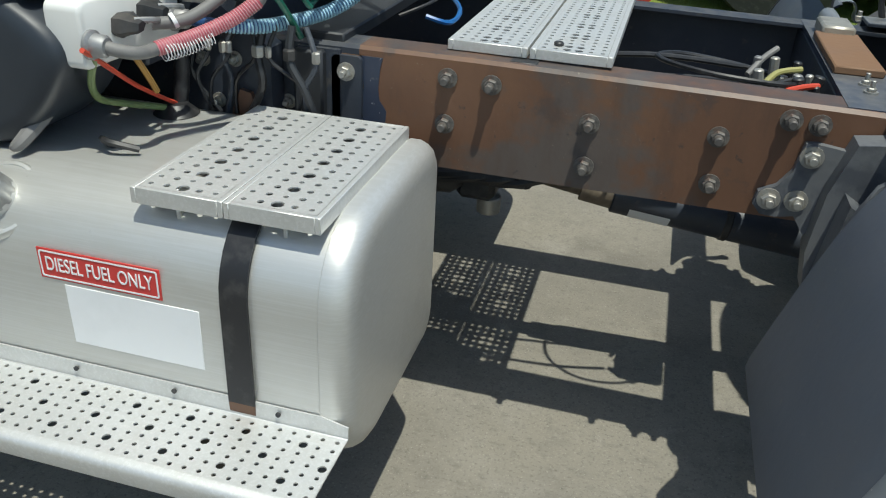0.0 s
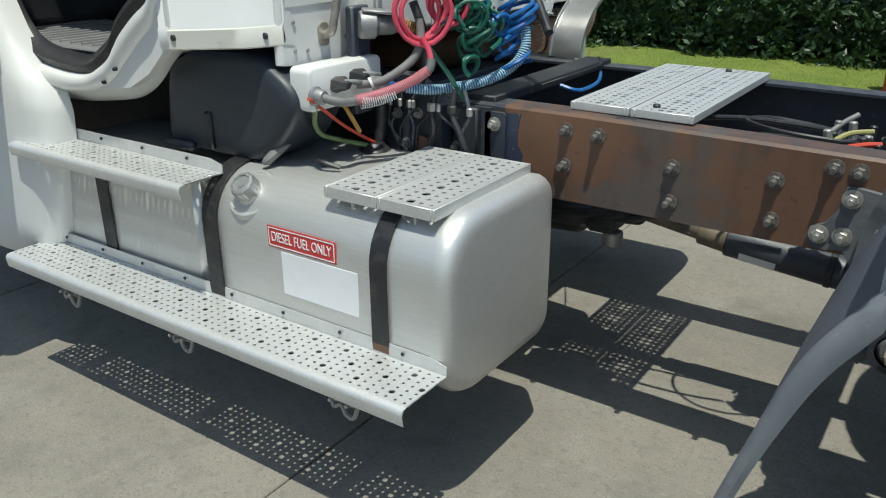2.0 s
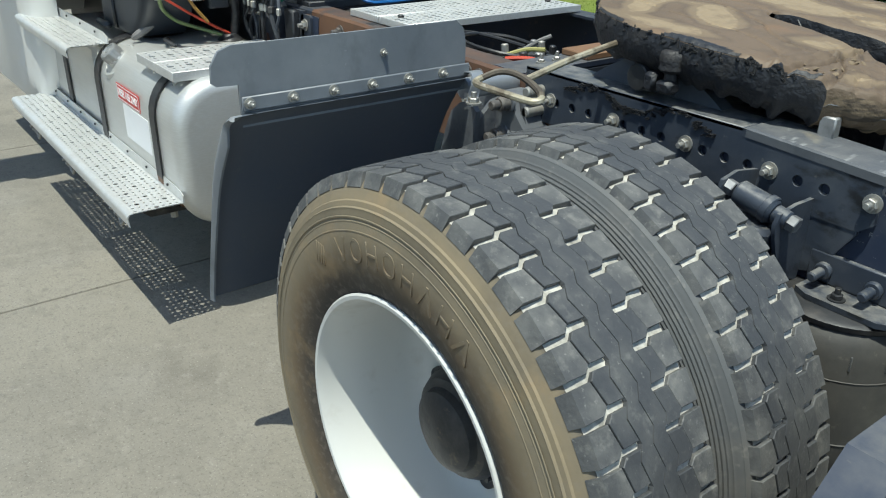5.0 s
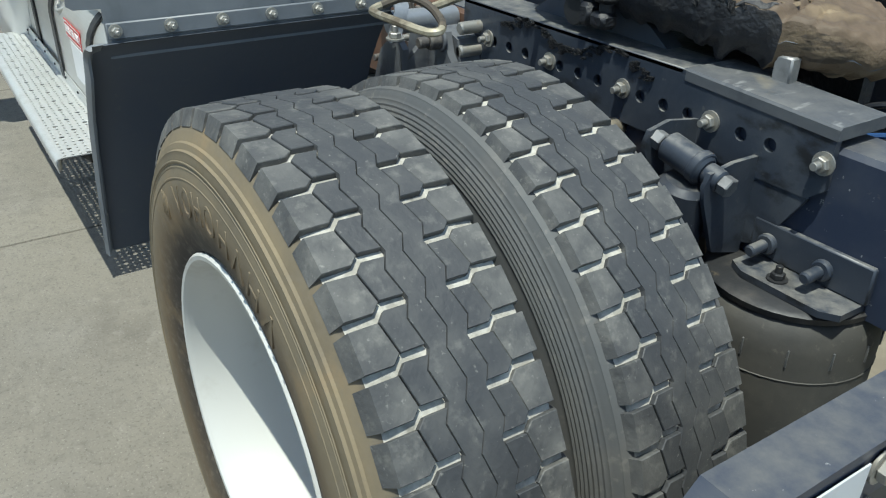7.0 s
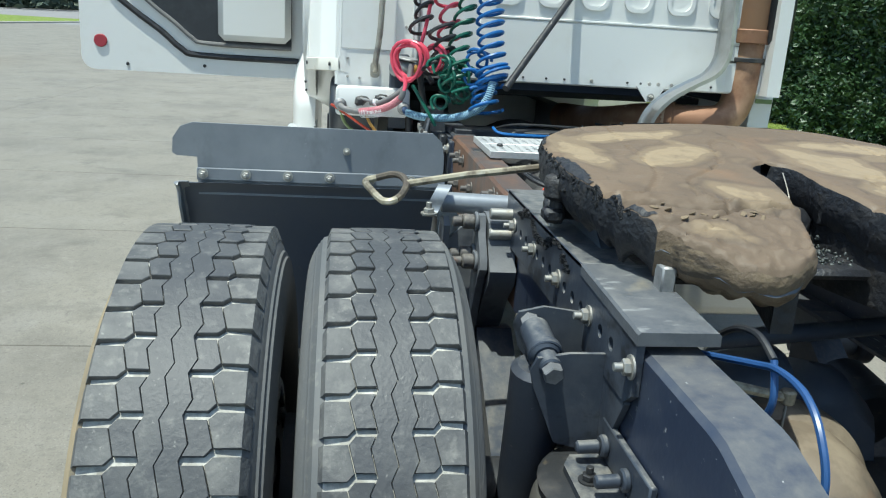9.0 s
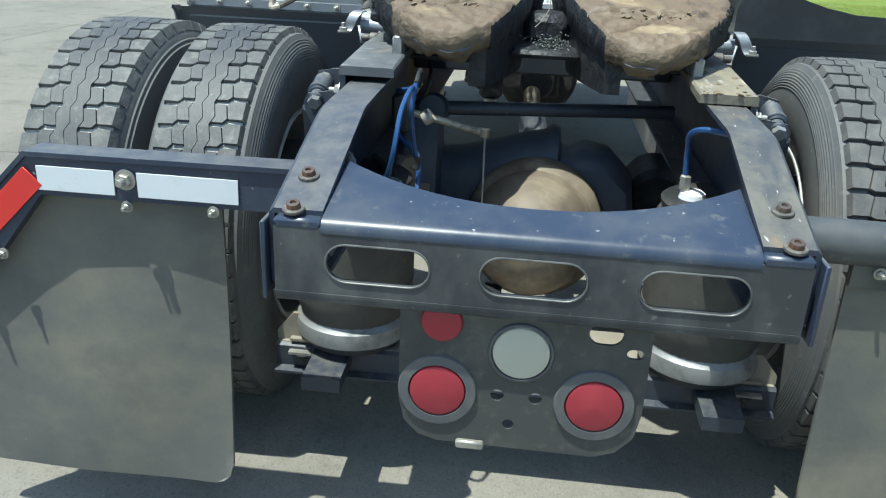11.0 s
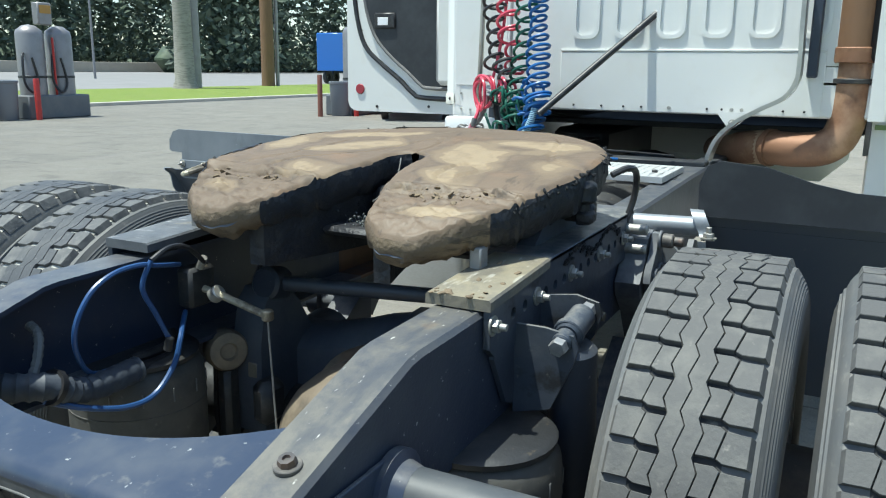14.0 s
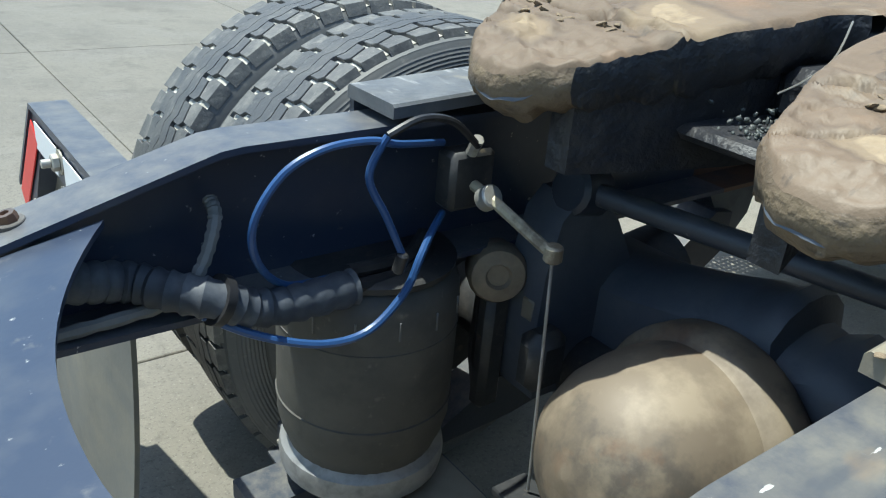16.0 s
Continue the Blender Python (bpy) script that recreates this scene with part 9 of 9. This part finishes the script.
def trash_can(x, y, label):
    t = tagged(new("trash_can"), label, "bin")
    part("body", Geo().lathe([(0.0, 0.0), (0.27, 0.0), (0.29, 0.03), (0.33, 0.88), (0.35, 0.9), (0.35, 0.95), (0.31, 0.96), (0.29, 0.85)], (x, y, 0), (0, 0, 1), 28), "grey_bin", t)
    return t


vacuum_station(-13.55, -17.75, "twin steel vacuum canisters on a grey concrete plinth", True, 1.2)
trash_can(-12.2, -17.6, "grey plastic litter bin beside the vacuum plinth")
post(-12.75, -17.1, 1.0, 0.07, "red_post", "dark red bollard beside the litter bin")
post(-11.8, -17.4, 0.95, 0.07, "brown_post", "brown bollard beside the litter bin")
vacuum_station(-19.8, -12.45, "steel vacuum canister behind the open cab door", False, 1.35)
trash_can(-18.9, -12.35, "grey plastic litter bin with a yellow nozzle behind it")
post(-18.15, -12.55, 1.15, 0.07, "brown_post", "brown bollard next to the litter bin")
post(-18.9, -11.85, 1.15, 0.07, "red_post", "red bollard next to the litter bin")

# poles on the verge
t = tagged(new("utility_pole"), "brown wooden utility pole on the verge", "pole")
part("shaft", Geo().lathe([(0.42, 0.0), (0.36, 10.0)], (-41, -33.0, 0), (0, 0, 1), 18), "pole_wood", t)
part("conduit", Geo().lathe([(0.12, 0.0), (0.12, 10.0)], (-41.7, -32.8, 0), (0, 0, 1), 12), "steel_can", t)
t = tagged(new("palm_tree"), "thick grey palm trunk on the verge", "tree")
part("trunk", Geo().lathe([(0.75, 0.0), (0.55, 0.5), (0.48, 3), (0.45, 10)], (-33.0, -32.2, 0), (0, 0, 1), 16), "bark", t)
t = tagged(new("utility_pole"), "smooth grey pole beside the palm trunk", "pole")
part("shaft", Geo().lathe([(0.34, 0.0), (0.3, 10.0)], (-34.2, -32.6, 0), (0, 0, 1), 16), "steel_can", t)
t = tagged(new("palm_tree"), "grey palm trunk by the vacuum station", "tree")
part("trunk", Geo().lathe([(0.6, 0.0), (0.45, 0.5), (0.4, 3), (0.38, 10)], (-19.0, -30.5, 0), (0, 0, 1), 16), "bark", t)
for x, y in ((-52, -62), (-30, -66), (-75, -60)):
    t = tagged(new("street_lamp"), "thin pale street lamp post across the road", "lamp")
    part("post", Geo().lathe([(0.12, 0.0), (0.08, 9.0)], (x, y, 0), (0, 0, 1), 10), "steel_can", t)


def lorry(x, y, yaw, m, label, flat):
    t = tagged(new("truck"), label, "truck")
    t.matrix_basis = pose(x, y, 0, 0, 0, yaw)
    if flat:
        part("bed", Geo().box(-6, 6, -1.2, 1.2, 1.15, 1.4, 0.04), "dark_steel", t)
        for k in range(3):
            part("crate", Geo().box(-5 + 3.2 * k, -2.4 + 3.2 * k, -1.0, 1.0, 1.4, 2.8, 0.05), "wall", t)
        wx = (-4.6, -3.3, 5.0)
    else:
        part("cargo_box", Geo().box(-4.5, 3.2, -1.25, 1.25, 1.0, 3.9, 0.06), m, t)
        part("side_rail", Geo().box(-4.5, 3.2, -1.262, -1.25, 1.0, 1.14, 0.003), "steel_blue", t)
        part("cab", Geo().box(3.4, 5.4, -1.2, 1.2, 0.6, 3.0, 0.2), m, t)
        wx = (-3.2, -2.0, 4.4)
    for px in wx:
        for s in (-1, 1):
            wv = part("wheel", Geo().lathe([(0.25, 0.14), (0.5, 0.14), (0.53, 0.1), (0.53, -0.14), (0.25, -0.14)], (px, s * 1.05, 0.53), (0, s, 0), 28), "black_rubber", t)
            part("hub", Geo().lathe([(0.0, 0.05), (0.15, 0.1), (0.26, 0.13)], (px, s * 1.05, 0.53), (0, s, 0), 20), "rim_white", wv)
    return t


lorry(-57.5, -37, 185, "blue_truck", "bright blue box truck parked beyond the verge", False)
lorry(-33, -60, 8, "dark_steel", "flatbed truck loaded with pale crates across the road", True)

# parked blue vehicle by the hedge
van = tagged(new("van"), "slate-blue van parked at the hedge", "van")
part("body", Geo().box(-2.02, 2.4, 5.4, 7.0, 0.35, 1.9, 0.12), "steel_blue", van)
part("window_frame", Geo().prism(rounded(-1.55, -0.6, 0.98, 1.6, 0.06), "y", 5.37, 5.40, [rounded(-1.49, -0.66, 1.04, 1.54, 0.04)]), "steel_can", van)
part("window_pane", Geo().prism(rounded(-1.5, -0.65, 1.03, 1.55, 0.05), "y", 5.39, 5.40), "glass", van)
for px in (-1.3, 1.6):
    part("wheel", Geo().lathe([(0.18, 0.1), (0.34, 0.1), (0.36, 0.06), (0.36, -0.1), (0.0, -0.1)], (px, 5.45, 0.42), (0, -1, 0), 28), "black_rubber", van)

# far trees and walls
rnd = random.Random(17)
for k, (x0, x1, y0, h) in enumerate(((-190, -110, -150, 30), (-120, -70, -128, 27), (-70, -20, -125, 22), (-230, -150, -60, 24), (-165, -100, -98, 27))):
    boxes, x = [], x0
    while x < x1:
        w = rnd.uniform(5, 10)
        hh = h * rnd.uniform(0.55, 1.1)
        boxes.append(((x - 1, x + w + 1, y0, y0 + 8, 0.5, hh * 0.75), 0.11))
        boxes.append(((x + 0.2 * w, x + 0.8 * w, y0, y0 + 6, hh * 0.7, hh), 0.04))
        x += w
    foliage("far_trees", boxes, 6000, 0.8, "leaf_far", 20 + k, "row of dark grey-green trees across the road", "trees")
    tagged(link("tree_mass", Geo().box(x0, x1, y0 - 9, y0 - 3, 0, h * 0.16, 2.0), "leaf_far"), "shaded mass of the far trees", "trees", kind="stuff")
foliage("far_trees", [((-104, -92, 1 + 2.2 * k, 2 + 2.2 * k, 0.5, rnd.uniform(7, 13)), 0.06) for k in range(24)], 8000, 0.5, "leaf_far", 41, "grey-green trees beyond the rendered wall", "trees")
tagged(link("wall_far", Geo().box(-140, -20, -110, -109.6, 0, 1.6, 0.05), "wall"), "low tan boundary wall across the road", "wall", kind="structure")
tagged(link("wall_side", Geo().box(-86, -85.6, 2, 60, 0, 3.5, 0.05), "wall"), "tan rendered wall beyond the crossing road", "wall", kind="structure")
foliage("shrubs", [((-84, -82, 3 + 3 * k, 5 + 3 * k, 0.1, 1.2 + 0.8 * (k % 3)), 0.12) for k in range(14)] + [((-34, -22, 9.0, 10.5, 0.1, 2.2), 1.0)], 9000, 0.12, "leaf", 31, "low green shrubs along the wall", "shrubs")


# ---- concrete slabs of the yard ----
def slab_mesh(w, d):
    g = Geo().box(-w / 2 + 0.003, w / 2 - 0.003, -d / 2 + 0.003, d / 2 - 0.003, -0.06, 0.0, 0.004)
    ob = link("slab", g, "concrete")
    me = ob.data
    bpy.data.objects.remove(ob)
    return me


pavement = tagged(new("pavement"), "worn light concrete yard paving in jointed slabs", "pavement", kind="structure")
xj = [-2.955 + 1.95 * k for k in range(-14, 8)]
yj = [-21.45, -17.2, -13.3, -9.3, -5.3, -1.43, KY]
seen = {}
for i in range(len(xj) - 1):
    rows = yj if xj[i] > -1.1 else [y for y in yj if y != -1.43]
    for j in range(len(rows) - 1):
        w, dd = xj[i + 1] - xj[i], rows[j + 1] - rows[j]
        key = (round(w, 3), round(dd, 3))
        if key not in seen:
            seen[key] = slab_mesh(w, dd)
        share("slab", seen[key], pavement, Matrix.Translation(((xj[i] + xj[i + 1]) / 2, (rows[j] + rows[j + 1]) / 2, 0)))
tagged(link("pavement_far", Geo().box(-60, xj[0], -21.45, KY, -0.06, 0.0, 0.001), "concrete"), "distant stretch of pale concrete paving", "pavement", kind="structure")
tagged(link("pavement_near", Geo().box(xj[-1], 30, -21.45, KY, -0.06, 0.0, 0.001), "concrete"), "pale concrete paving behind the truck", "pavement", kind="structure")
